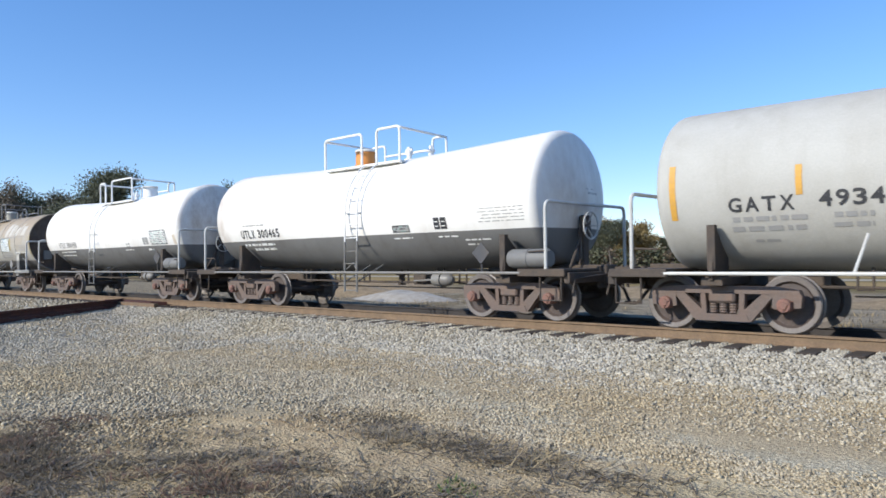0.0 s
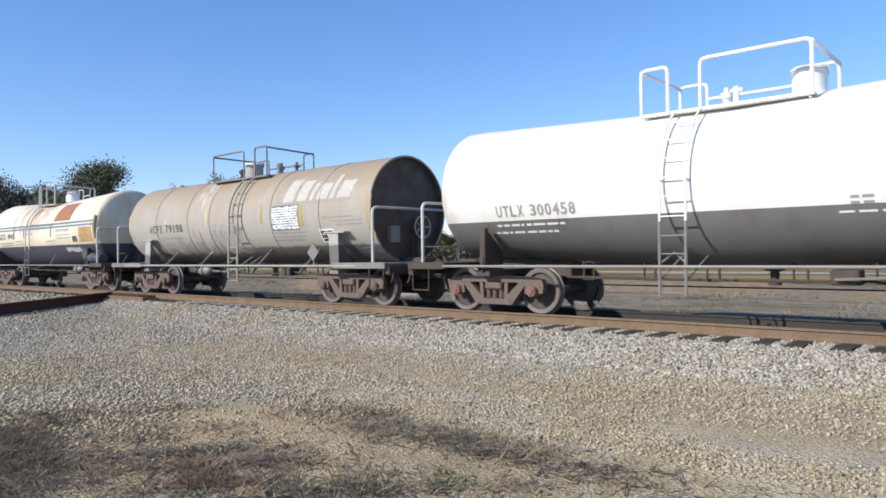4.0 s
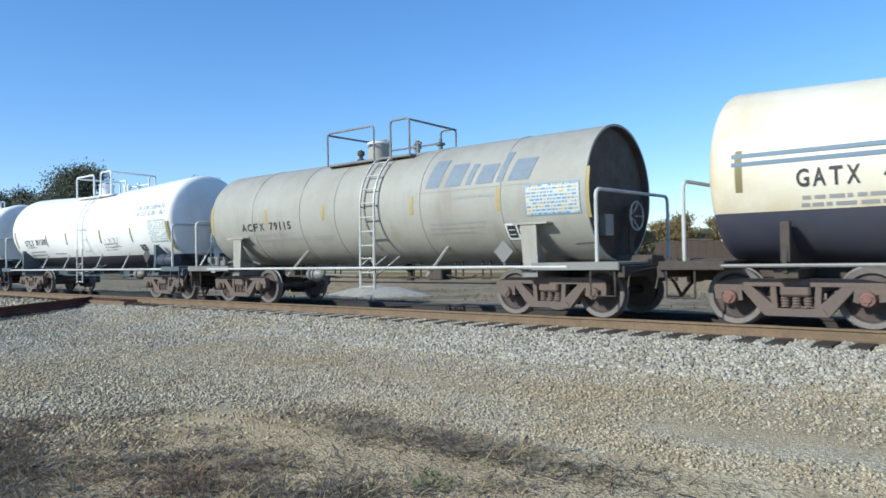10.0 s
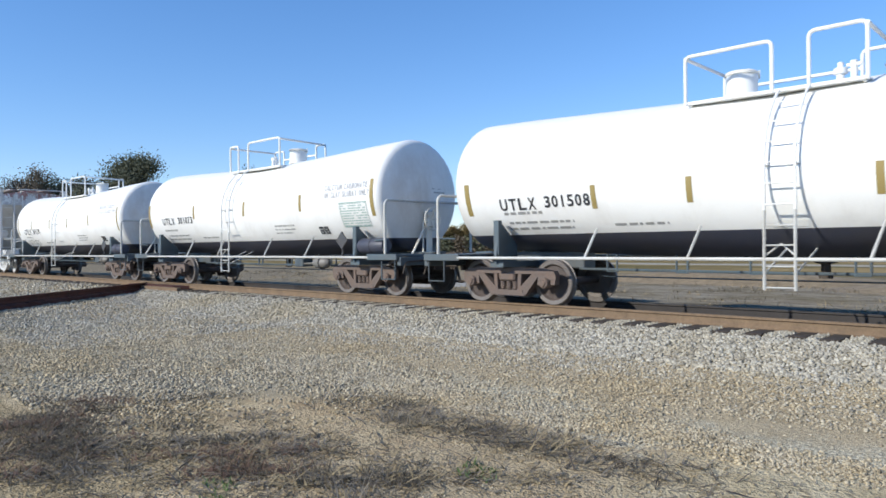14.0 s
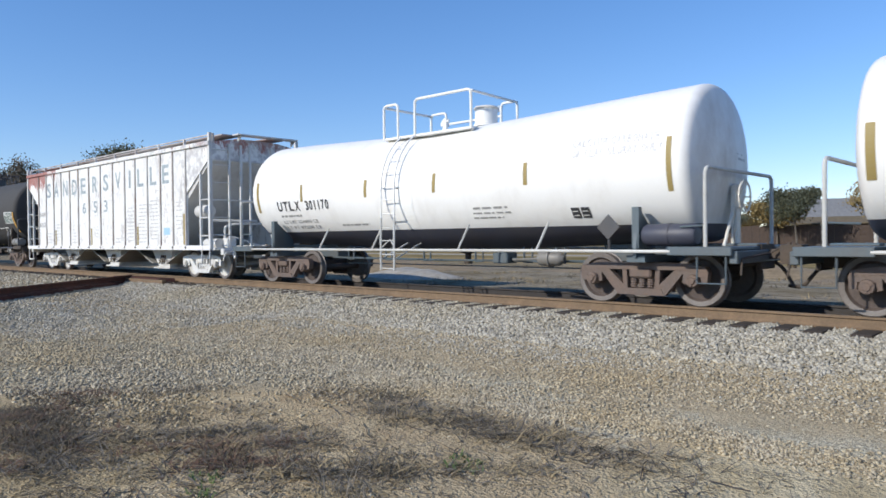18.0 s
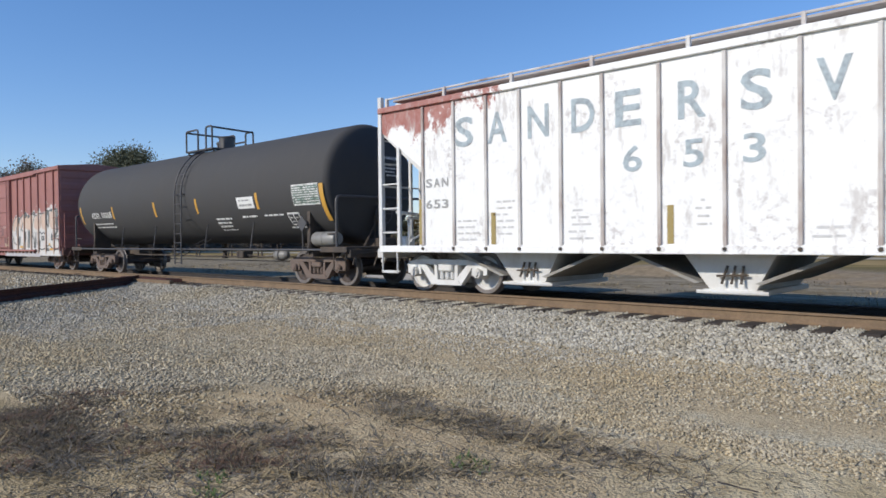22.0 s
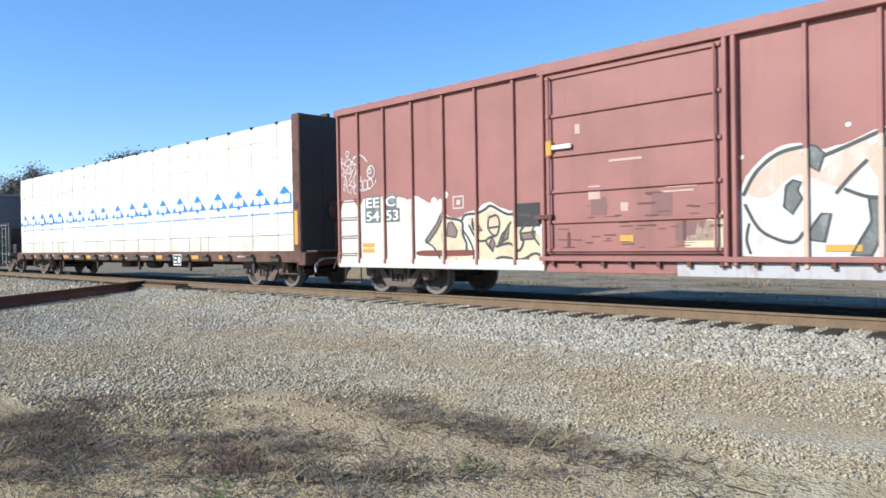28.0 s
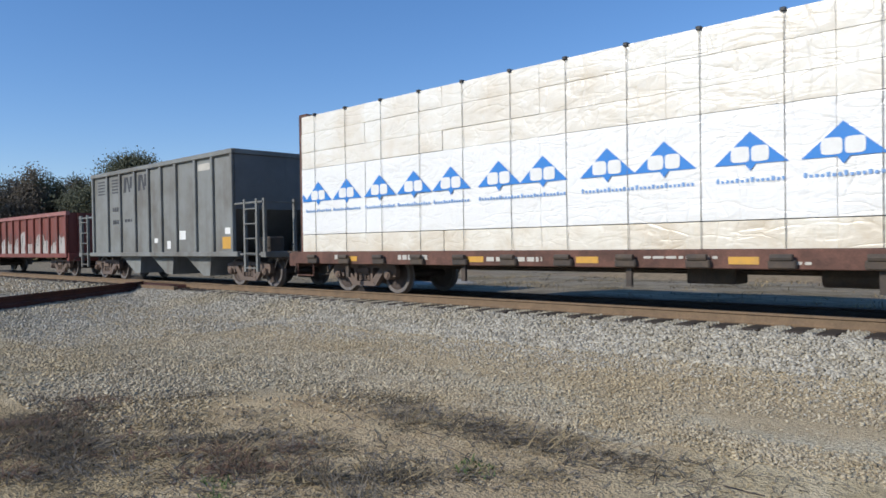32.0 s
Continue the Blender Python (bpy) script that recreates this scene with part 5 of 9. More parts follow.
car, sd = tank_car(-141.65, 6.7, 1.5, 2.55, (-7.78, 7.45), [BLACK_PAINT], None, "long black tank car with yellow reflectors and white stencils", kind="C", fit=FIT_DARK, gear=UNDER, rail=FIT_DARK, ladder=FIT_DARK)
mark(sd, car, "AZXX 10265", -6.64, -4.89, 2.02, 2.22, INK_WHITE)
lines(sd, car, INK_WHITE, (-6.6, -5.04, 1.79, 1.83), (-6.6, -4.91, 1.67, 1.71), (2.22, 3.11, 1.75, 1.80), (2.19, 2.94, 1.64, 1.69), (2.20, 2.86, 1.54, 1.59), (2.19, 2.97, 1.45, 1.48), (3.67, 4.41, 1.78, 1.83), (4.76, 5.68, 1.79, 1.83), (5.67, 6.43, 1.46, 1.50))
reflectors(sd, car, YELLOW, (-4.78, -4.68, 1.96, 2.38), (-1.50, -1.37, 1.94, 2.41), (1.27, 1.38, 1.96, 2.40), (4.56, 4.67, 1.98, 2.41), (7.40, 7.56, 1.61, 2.50), (-7.66, -7.56, 1.84, 2.45))
part("white_notice", sd.patch(bmesh.new(), 3.63, 4.45, 2.02, 2.33), INK_WHITE, car, "white notice plate")
lines(Side(1.503, 2.55), car, INK_GREY, (3.72, 4.3, 2.22, 2.26), (3.72, 4.35, 2.08, 2.14))
sd.table(car, 6.27, 7.36, 2.01, 2.52, 19, back=TABLE_DARK, ink=INK_WHITE, tints=(INK_WHITE, TABLE_GREEN))
sd.squares(car, 5.84, 6.30, 1.56, 1.82, INK, INK_WHITE)
placard(car, 6.6, 1.55, -1.42, FIT_DARK, 0.2)


# Covered hopper --------------------------------------------------------------------------------------------------
def worn_white():
    """White paint worn through to old red, most of all along the eaves and ends."""
    m = Mat("worn_white_over_red")
    tc = m.n.new("ShaderNodeTexCoord")
    sep = m.n.new("ShaderNodeSeparateXYZ")
    m.l.new(tc.outputs["Object"], sep.inputs[0])
    top = m.math("MULTIPLY", m.math("SUBTRACT", sep.outputs[2], 3.05), 0.42, True)
    ends = m.math("MULTIPLY", m.math("SUBTRACT", m.math("ABSOLUTE", m.math("ADD", sep.outputs[0], 0.8)), 3.2), 0.16, True)
    left = m.math("MULTIPLY", m.math("MULTIPLY", m.math("SUBTRACT", -2.4, sep.outputs[0]), 0.28, True), m.math("MULTIPLY", m.math("SUBTRACT", sep.outputs[2], 2.45), 0.42, True))
    w = m.math("ADD", m.noise(2.3, 8, 0.78, (1, 1, 0.55)), m.math("ADD", m.math("MULTIPLY", m.math("MULTIPLY", top, ends), m.math("ADD", 0.75, m.math("MULTIPLY", m.math("LESS_THAN", sep.outputs[0], 0.0), 0.65))), m.math("MULTIPLY", left, 0.31)))
    red = m.ramp(m.noise(5, 5, 0.7), (0.30, 0.10, 0.08), (0.40, 0.20, 0.17), 0.35, 0.65)
    c = m.mix(m.ramp(w, (0, 0, 0), (1, 1, 1), 0.70, 0.74), (0.76, 0.76, 0.74), red)
    g = m.ramp(m.noise(3.2, 7, 0.75, (1, 1, 0.3)), (0, 0, 0), (1, 1, 1), 0.56, 0.64)
    c = m.mix(m.math("MULTIPLY", g, 0.62), c, (0.42, 0.385, 0.36))
    flake = m.math("MULTIPLY", m.ramp(m.noise(7.5, 7, 0.8), (0, 0, 0), (1, 1, 1), 0.52, 0.60), m.ramp(m.noise(0.8, 4, 0.6), (0, 0, 0), (1, 1, 1), 0.50, 0.60))
    c = m.mix(m.math("MULTIPLY", flake, 0.7), c, (0.36, 0.32, 0.31))
    right = m.math("MULTIPLY", m.math("MULTIPLY", m.math("SUBTRACT", sep.outputs[0], 5.1), 1.2, True), m.math("MULTIPLY", m.math("SUBTRACT", sep.outputs[2], 2.0), 1.2, True))
    eave = m.math("MULTIPLY", m.math("MULTIPLY", m.math("SUBTRACT", sep.outputs[0], 2.4), 0.6, True), m.math("MULTIPLY", m.math("SUBTRACT", sep.outputs[2], 3.0), 1.4, True))
    peel = m.math("MULTIPLY", m.ramp(m.noise(3.4, 8, 0.8, (1, 1, 0.8)), (0, 0, 0), (1, 1, 1), 0.47, 0.55), m.math("MAXIMUM", right, m.math("MULTIPLY", eave, 0.6)))
    c = m.mix(m.math("MULTIPLY", peel, 0.75), c, (0.40, 0.385, 0.39))
    m.bump(w, 0.1, 0.01)
    return m.done(c, 0.6)


HOPPER_WHITE = worn_white()
RIB_GRIME = paint("grimy_white_ribs", (0.58, 0.56, 0.535), (0.27, 0.20, 0.17), 1.0, 0.7)
WORN_BLUE = flat("worn_letter_blue", (0.36, 0.425, 0.455), 0.7, 1.5)
# the shade below the floor is put into this grey, over some soiling
HOPPER_SLOPE = paint("shaded_slope_sheet", (0.30, 0.29, 0.265), (0.17, 0.15, 0.125), 0.7, 0.7)
WALK_GREY = paint("weathered_walkway", (0.36, 0.33, 0.31), (0.24, 0.16, 0.13), 0.7, 0.7)


def covered_hopper(u):
    car = thing("hopper_car", "worn white covered hopper car with red showing through", "hopper car", "cars of the freight train")
    CARS.append((car, u))
    outline = [(-7.45, 3.92), (-7.45, 3.5), (-6.2, 2.58), (-6.2, 0.96), (6.1, 0.96), (6.1, 2.56), (7.47, 3.52), (7.47, 3.92)]
    for s in (-1, 1):
        part("side_sheet", prism(bmesh.new(), outline, "y", s * 1.46, s * 1.5), HOPPER_WHITE, car)
    side = Side(y=-1.5)
    for x in (-6.17, -5.35, -4.55, -3.79, -2.93, -2.14, -1.17, -0.14, 0.90, 1.86, 2.66, 3.55, 4.45, 5.26, 6.06):
        part("side_rib", box(bmesh.new(), x - 0.032, x + 0.032, -1.54, -1.5, 0.97, 3.84, 0.008), RIB_GRIME, car)
        part("rib_bolt", rod(bmesh.new(), (x, -1.56, 0.94), (x, -1.53, 0.94), 0.035, 6), UNDER, car)
    part("side_sill", box(bmesh.new(), -7.45, 7.47, -1.54, -1.42, 0.86, 1.0, 0.01), HOPPER_WHITE, car)
    part("side_sill", box(bmesh.new(), -7.45, 7.47, 1.42, 1.54, 0.86, 1.0, 0.01), HOPPER_WHITE, car)
    part("top_chord", box(bmesh.new(), -7.46, 7.48, -1.56, -1.44, 3.86, 3.98, 0.01), HOPPER_WHITE, car)
    part("top_chord", box(bmesh.new(), -7.46, 7.48, 1.44, 1.56, 3.86, 3.98, 0.01), HOPPER_WHITE, car)
    part("roof", prism(bmesh.new(), [(-1.5, 3.9), (-1.5, 3.95), (-0.8, 4.07), (0, 4.11), (0.8, 4.07), (1.5, 3.95), (1.5, 3.9)], "x", -7.44, 7.46), HOPPER_WHITE, car)
    for s in (-1, 1):
        bm = prism(bmesh.new(), [(s * 7.40, 3.9), (s * 7.43, 3.42), (s * 4.3, 0.94), (s * 4.2, 1.0), (s * 7.3, 3.5), (s * 7.3, 3.9)], "y", -1.455, 1.455)
        part("slope_sheet", bm, WHITE_GEAR, car)
        bm = prism(bmesh.new(), [(-1.5, 3.95), (-0.8, 4.07), (0, 4.11), (0.8, 4.07), (1.5, 3.95), (1.5, 3.45), (-1.5, 3.45)], "x", s * 7.44, s * 7.48)
        part("end_sheet", bm, HOPPER_WHITE, car)
        part("end_platform", box(bmesh.new(), min(s * 6.0, s * 7.6), max(s * 6.0, s * 7.6), -1.46, 1.46, 0.86, 0.93, 0.01), WHITE_GEAR, car)
        part("centre_sill", box(bmesh.new(), min(s * 4.2, s * 7.6), max(s * 4.2, s * 7.6), -0.22, 0.22, 0.62, 0.9, 0.02), WHITE_GEAR, car)
        for x, y, r in ((s * 7.43, -1.48, 0.05), (s * 7.43, 1.48, 0.05), (s * 6.89, -1.48, 0.035), (s * 6.89, 1.48, 0.035), (s * 7.5, -0.91, 0.03), (s * 7.5, -0.53, 0.035), (s * 7.5, -0.22, 0.03), (s * 7.5, 0.52, 0.035)):
            top = (4.22 if r > 0.04 else 3.92) if abs(x) > 7 else 3.10
            part("end_post", box(bmesh.new(), x - r, x + r, y - r, y + r, 0.9, top, 0.006), WHITE_GEAR, car)
        for z in (0.45, 1.28, 1.80, 2.32):
            part("rung", rod(bmesh.new(), (s * 6.89, -1.49, z), (s * 7.43, -1.49, z), 0.018, 6), WHITE_GEAR, car)
        for z in (1.3, 1.8, 2.3, 2.8, 3.3, 3.75):
            part("rung", rod(bmesh.new(), (s * 7.49, -1.44, z), (s * 7.51, -0.91, z), 0.018, 6), WHITE_GEAR, car)
        # cross walk over the end with its brackets, pipes and levers below
        part("end_walk", box(bmesh.new(), min(s * 7.42, s * 7.74), max(s * 7.42, s * 7.74), -0.75, 1.35, 4.19, 4.23, 0.005), WHITE_GEAR, car)
        for y in (-0.6, 1.25):
            part("walk_bracket", prism(bmesh.new(), [(s * 7.48, 4.19), (s * 7.70, 4.19), (s * 7.48, 4.02)], "y", y - 0.02, y + 0.02), WHITE_GEAR, car)
        bm = bmesh.new()
        pipe(bm, [(s * 7.2, -0.9, 0.93), (s * 7.2, -0.9, 1.55), (s * 7.45, -0.7, 1.62), (s * 7.55, 0.2, 1.62)], 0.035, 7, 0.1)
        pipe(bm, [(s * 6.95, -1.1, 1.1), (s * 7.1, -0.6, 1.25), (s * 7.3, -0.2, 1.1), (s * 7.3, 0.3, 0.95)], 0.025, 6, 0.08)
        rod(bm, (s * 7.15, -1.3, 1.72), (s * 7.62, -0.1, 1.70), 0.04, 7)
        box(bm, min(s * 7.2, s * 7.5), max(s * 7.2, s * 7.5), -1.0, -0.7, 0.93, 1.2, 0.03)
        part("end_pipework", bm, WHITE_GEAR, car)
        bm = box(bmesh.new(), min(s * 7.62, s * 7.8), max(s * 7.62, s * 7.8), -1.3, 1.3, 0.72, 0.9, 0.02)
        rod(bm, (s * 7.8, -1.0, 0.8), (s * 7.95, -1.0, 0.62), 0.05, 7)
        part("end_sill", bm, WHITE_GEAR, car)
        part("end_rail", rod(bmesh.new(), (s * 7.53, -1.44, 2.30), (s * 7.53, 1.48, 2.30), 0.02, 6), WHITE_GEAR, car)
        part("step", pipe(bmesh.new(), [(s * 6.95, -1.5, 0.9), (s * 6.95, -1.5, 0.42), (s * 7.4, -1.5, 0.42), (s * 7.4, -1.5, 0.9)], 0.02, 6), WHITE_GEAR, car)
        add_truck(car, 6.1 if s > 0 else -6.2, WHITE_GEAR)
        add_coupler(car, s * 7.75, s, WHITE_GEAR if s > 0 else None)
    bm = lathe(bmesh.new(), [(0, -0.36), (0.16, -0.34), (0.19, -0.28), (0.19, 0.28), (0.16, 0.34), (0, 0.36)], 16, "x", (6.62, -1.2, 2.0))
    part("air_reservoir", bm, WHITE_GEAR, car, smooth=35)
    bm = lathe(bmesh.new(), [(0, -0.42), (0.13, -0.40), (0.15, -0.34), (0.15, 0.34), (0, 0.38)], 14, "x", (6.9, -1.1, 1.05))
    part("brake_cylinder", bm, WHITE_GEAR, car, smooth=35)
    bm = bmesh.new()
    for i in range(18):
        a, b = 2 * math.pi * i / 18, 2 * math.pi * (i + 1) / 18
        rod(bm, (7.66, 0.5 + 0.27 * math.cos(a), 2.0 + 0.27 * math.sin(a)), (7.66, 0.5 + 0.27 * math.cos(b), 2.0 + 0.27 * math.sin(b)), 0.015, 5)
    for i in range(5):
        a = 2 * math.pi * i / 5
        rod(bm, (7.58, 0.5, 2.0), (7.66, 0.5 + 0.27 * math.cos(a), 2.0 + 0.27 * math.sin(a)), 0.012, 5)
    box(bm, 7.52, 7.6, 0.36, 0.64, 1.8, 2.2, 0.02)
    rod(bm, (7.56, 0.5, 0.95), (7.56, 0.5, 1.8), 0.03, 6)
    part("brake_wheel", bm, WHITE_GEAR, car)
    # roof walkway with edge rail, hatches
    for y0 in (-1.42,):
        part("roof_rail", rod(bmesh.new(), (-7.3, y0, 4.17), (7.5, y0, 4.17), 0.022, 6), RIB_GRIME, car)
        for i in range(10):
            x = -7.3 + 14.8 * i / 9
            part("rail_post", box(bmesh.new(), x - 0.03, x + 0.03, y0 - 0.03, y0 + 0.03, 3.97, 4.19), RIB_GRIME, car)
    for y in (-0.75, 0.75):
        part("walkway", box(bmesh.new(), -7.5, 7.35, y - 0.3, y + 0.3, 4.19, 4.23, 0.005), WALK_GREY, car)
    for x in (-6, -3.6, -1.2, 1.2, 3.6, 6):
        part("roof_hatch", box(bmesh.new(), x - 0.9, x + 0.9, -0.32, 0.32, 4.08, 4.20, 0.03), HOPPER_WHITE, car)
    for x in (-4.0, -0.27, 3.55):
        bm = bmesh.new()
        a = [bm.verts.new(p) for p in ((x - 0.78, -1.05, 0.93), (x + 0.74, -1.05, 0.93), (x + 0.74, 1.05, 0.93), (x - 0.78, 1.05, 0.93))]
        b = [bm.verts.new(p) for p in ((x - 0.32, -1.0, 0.30), (x + 0.38, -1.0, 0.30), (x + 0.38, 1.0, 0.30), (x - 0.32, 1.0, 0.30))]
        for i in range(4):
            bm.faces.new([a[i], a[(i + 1) % 4], b[(i + 1) % 4], b[i]])
        bm.faces.new(a)
        bm.faces.new(b[::-1])
        bmesh.ops.recalc_face_normals(bm, faces=bm.faces[:])
        chute = part("hopper_chute", bm, WHITE_GEAR, car)
        for e in (-1, 1):      # long slopes from the floor into the chute
            part("floor_slope", prism(bmesh.new(), [(x + e * 1.72, 0.94), (x + e * 1.86, 0.94), (x + e * 0.50, 0.40), (x + e * 0.42, 0.42)], "y", -1.16, 1.16), HOPPER_SLOPE, chute, "grey slope sheet with shade in its colour")
        bm = box(bmesh.new(), x - 0.42, x + 0.50, -1.04, 1.04, 0.23, 0.31, 0.01)
        rod(bm, (x - 0.5, -1.08, 0.27), (x + 0.6, -1.08, 0.27), 0.03, 6)
        part("outlet_gate", bm, WHITE_GEAR, chute)
        for k in range(3):
            part("gate_lever", rod(bmesh.new(), (x - 0.10 + 0.15 * k, -1.10, 0.40), (x - 0.02 + 0.12 * k, -1.06, 0.68), 0.022, 6), UNDER, chute)
        part("gate_bar", rod(bmesh.new(), (x - 0.18, -1.09, 0.52), (x + 0.30, -1.09, 0.54), 0.018, 6), UNDER, chute)
    for ch, x in zip("SANDERSVILLE", (-5.08, -4.29, -3.39, -2.50, -1.69, -0.64, 0.31, 1.32, 2.24, 3.04, 3.94, 4.78)):
        w = 0.44
        mark(side, car, ch, x - w / 2, x + w / 2, 2.92, 3.50, WORN_BLUE, bold=0.004)
    for ch, x in zip("653", (-1.62, -0.62, 0.28)):
        mark(side, car, ch, x - 0.16, x + 0.16, 2.18, 2.60, WORN_BLUE, bold=0.0)
    mark(side, car, "SAN", -6.1, -5.5, 2.18, 2.36, INK_GREY)
    mark(side, car, "653", -6.1, -5.5, 1.75, 1.93, INK_GREY)
    bm = bmesh.new()
    rnd = random.Random(21)
    for x0, x1, z0, z1 in ((2.0, 2.6, 1.15, 2.3), (2.85, 3.45, 1.1, 2.35), (3.65, 4.35, 1.2, 2.5), (5.4, 5.95, 2.05, 2.3), (-5.3, -4.7, 1.1, 1.5), (-2.8, -2.3, 1.1, 1.6), (1.0, 1.6, 1.1, 1.3), (-4.4, -3.9, 1.2, 1.9), (-0.6, -0.3, 1.3, 1.7), (5.4, 5.9, 1.5, 1.9)):
        z = z0
        while z < z1:
            side.words(bm, x0 + rnd.uniform(0, 0.1), x1 - rnd.uniform(0, 0.15), z, z + 0.035, seed=int(z * 100))
            z += 0.12
    tagged(part("small_print", bm, flat("worn_print", (0.54, 0.53, 0.52), 0.6, 0.9), car), kind="stuff")
    part("label", side.patch(bmesh.new(), 4.62, 5.02, 1.33, 1.55), flat("pale_blue_label", (0.35, 0.55, 0.72)), car, "pale blue label")
    for x in (-6.30, 5.86, -4.45, -1.05, 2.74):
        part("reflector", side.patch(bmesh.new(), x, x + 0.11, 1.02, 1.62 if abs(x) < 5 else 1.95), OLIVE, car, "vertical reflector stripe")
    for ob in car.children_recursive:       # the rear half is a little longer than the front half
        if ob.type == "MESH" and ob.data.users == 1 and ob.location.length == 0.0:
            for v in ob.data.vertices:
                v.co.x += 0.043 * min(0.0, v.co.x + 1.2)
    return car


# Boxcar ----------------------------------------------------------------------------------------------------------
def spray(name, color, under, amount):
    """Sprayed paint that lets the red show through in patches and drips."""
    m = Mat(name)
    thin = m.ramp(m.noise(2.6, 7, 0.75, (1, 1, 0.6)), (0, 0, 0), (1, 1, 1), 0.52, 0.68)
    drip = m.ramp(m.noise(9, 4, 0.6, (1, 1, 0.08)), (0, 0, 0), (1, 1, 1), 0.58, 0.70)
    c = m.mix(m.math("MULTIPLY", m.math("ADD", thin, m.math("MULTIPLY", drip, 0.4), True), amount), color, under)
    return m.done(c, 0.6)


GRAF_WHITE = spray("graffiti_white", (0.56, 0.545, 0.515), (0.50, 0.345, 0.265), 0.6)
GRAF_PALE = spray("graffiti_pale", (0.62, 0.60, 0.51), (0.56, 0.45, 0.31), 0.5)
GRAF_PEACH = spray("graffiti_peach", (0.54, 0.39, 0.30), (0.56, 0.52, 0.47), 1.0)
GRAF_CREAM = spray("graffiti_cream", (0.58, 0.49, 0.325), (0.46, 0.27, 0.19), 0.75)
GRAF_BROWN = flat("graffiti_umber", (0.22, 0.15, 0.13), 0.6)
SILL_WASH = spray("washed_sill", (0.44, 0.43, 0.44), (0.34, 0.22, 0.20), 0.8)
GRAF_BLACK = flat("graffiti_charcoal", (0.05, 0.055, 0.055), 0.6)
GRAF_SILVER = spray("graffiti_silver", (0.12, 0.13, 0.125), (0.32, 0.33, 0.31), 0.8)


def curved(pts, n=4, closed=False):
    """A smooth line through the points."""
    out, k = [], len(pts)
    for i in range(k if closed else k - 1):
        q = [pts[(i + d) % k] if closed else pts[min(k - 1, max(0, i + d))] for d in (-1, 0, 1, 2)]
        for j in range(n):
            t = j / n
            out.append(tuple(0.5 * (2 * q[1][a] + (q[2][a] - q[0][a]) * t + (2 * q[0][a] - 5 * q[1][a] + 4 * q[2][a] - q[3][a]) * t * t + (3 * q[1][a] - q[0][a] - 3 * q[2][a] + q[3][a]) * t ** 3) for a in (0, 1)))
    return out if closed else out + [tuple(pts[-1])]


def boxcar(u):
    car = thing("boxcar", "faded red boxcar with graffiti along the lower side", "boxcar", "cars of the freight train")
    CARS.append((car, u))
    part("body", box(bmesh.new(), -7.81, 7.81, -1.47, 1.47, 0.68, 4.18, 0.01), RED_BOX, car)
    side = Side(y=-1.47)
    part("roof", prism(bmesh.new(), [(-1.56, 4.12), (-1.56, 4.26), (0, 4.40), (1.56, 4.26), (1.56, 4.12)], "x", -7.84, 7.84), RED_BOX, car)
    for i in range(17):
        x = -7.6 + 15.2 * i / 16
        part("roof_rib", prism(bmesh.new(), [(-1.5, 4.262), (-1.5, 4.29), (0, 4.43), (1.5, 4.29), (1.5, 4.262), (0, 4.395)], "x", x - 0.04, x + 0.04), RED_BOX, car)
    for x in (-7.76, -7.05, -6.17, -5.28, -4.37, -3.50, -2.56, 2.48, 3.38, 4.31, 5.23, 6.15, 7.09, 7.76):
        part("side_post", box(bmesh.new(), x - 0.03, x + 0.03, -1.53, -1.47, 0.70, 4.12, 0.01), RED_BOX, car)
    for s in (-1, 1):
        part("side_sill", box(bmesh.new(), -7.81, -1.9, s * 1.40, s * 1.50, 0.62, 0.80) if s > 0 else box(bmesh.new(), -7.81, -1.9, -1.505, -1.42, 0.60, 0.80, 0.01), GRAF_WHITE if s < 0 else RED_BOX, car)
    part("side_sill", box(bmesh.new(), 0.6, 5.4, -1.505, -1.40, 0.55, 0.765, 0.01), SILL_WASH, car)
    part("side_sill", box(bmesh.new(), 5.4, 7.81, -1.506, -1.40, 0.60, 0.80, 0.01), GRAF_WHITE, car)
    part("side_sill", box(bmesh.new(), -1.85, 0.6, -1.503, -1.40, 0.58, 0.765, 0.01), RED_BOX, car)
    part("centre_sill", box(bmesh.new(), -7.4, 7.4, -0.25, 0.25, 0.55, 0.70, 0.01), UNDER, car)
    # door with its ribs, rails, lock bars
    door = part("door", box(bmesh.new(), -1.82, 1.36, -1.53, -1.47, 0.90, 4.06, 0.012), RED_BOX, car, "sliding plug door")
    for z in (0.97, 1.46, 1.99, 2.62, 3.31, 3.98):
        part("door_rib", box(bmesh.new(), -1.80, 1.34, -1.57, -1.53, z - 0.03, z + 0.03, 0.01), RED_BOX, door)
    for x in (-1.86, 1.40, 1.53):
        part("door_post", box(bmesh.new(), x - 0.035, x + 0.035, -1.585, -1.47, 0.72, 4.14, 0.012), RED_BOX, car)
    for x in (-1.70, 1.26):
        part("lock_bar", rod(bmesh.new(), (x, -1.60, 0.95), (x, -1.60, 4.0), 0.022, 6), RED_BOX, door)
    part("door_handle", box(bmesh.new(), -1.66, -1.25, -1.60, -1.55, 2.72, 2.80, 0.01), INK_WHITE, door, "white door handle")
    part("handle_bracket", box(bmesh.new(), -1.76, -1.64, -1.62, -1.55, 2.62, 2.88, 0.01), YELLOW, door)
    for z in (1.52, 1.56):
        part("hinge", box(bmesh.new(), -2.05, -1.65, -1.62, -1.53, z, z + 0.035), BROWN_FRAME, door)
    part("door_rail", box(bmesh.new(), -1.95, 4.95, -1.60, -1.50, 0.78, 0.86, 0.01), RED_BOX, car)
    part("door_rail", box(bmesh.new(), -1.95, 4.95, -1.59, -1.50, 4.06, 4.12, 0.01), RED_BOX, car)
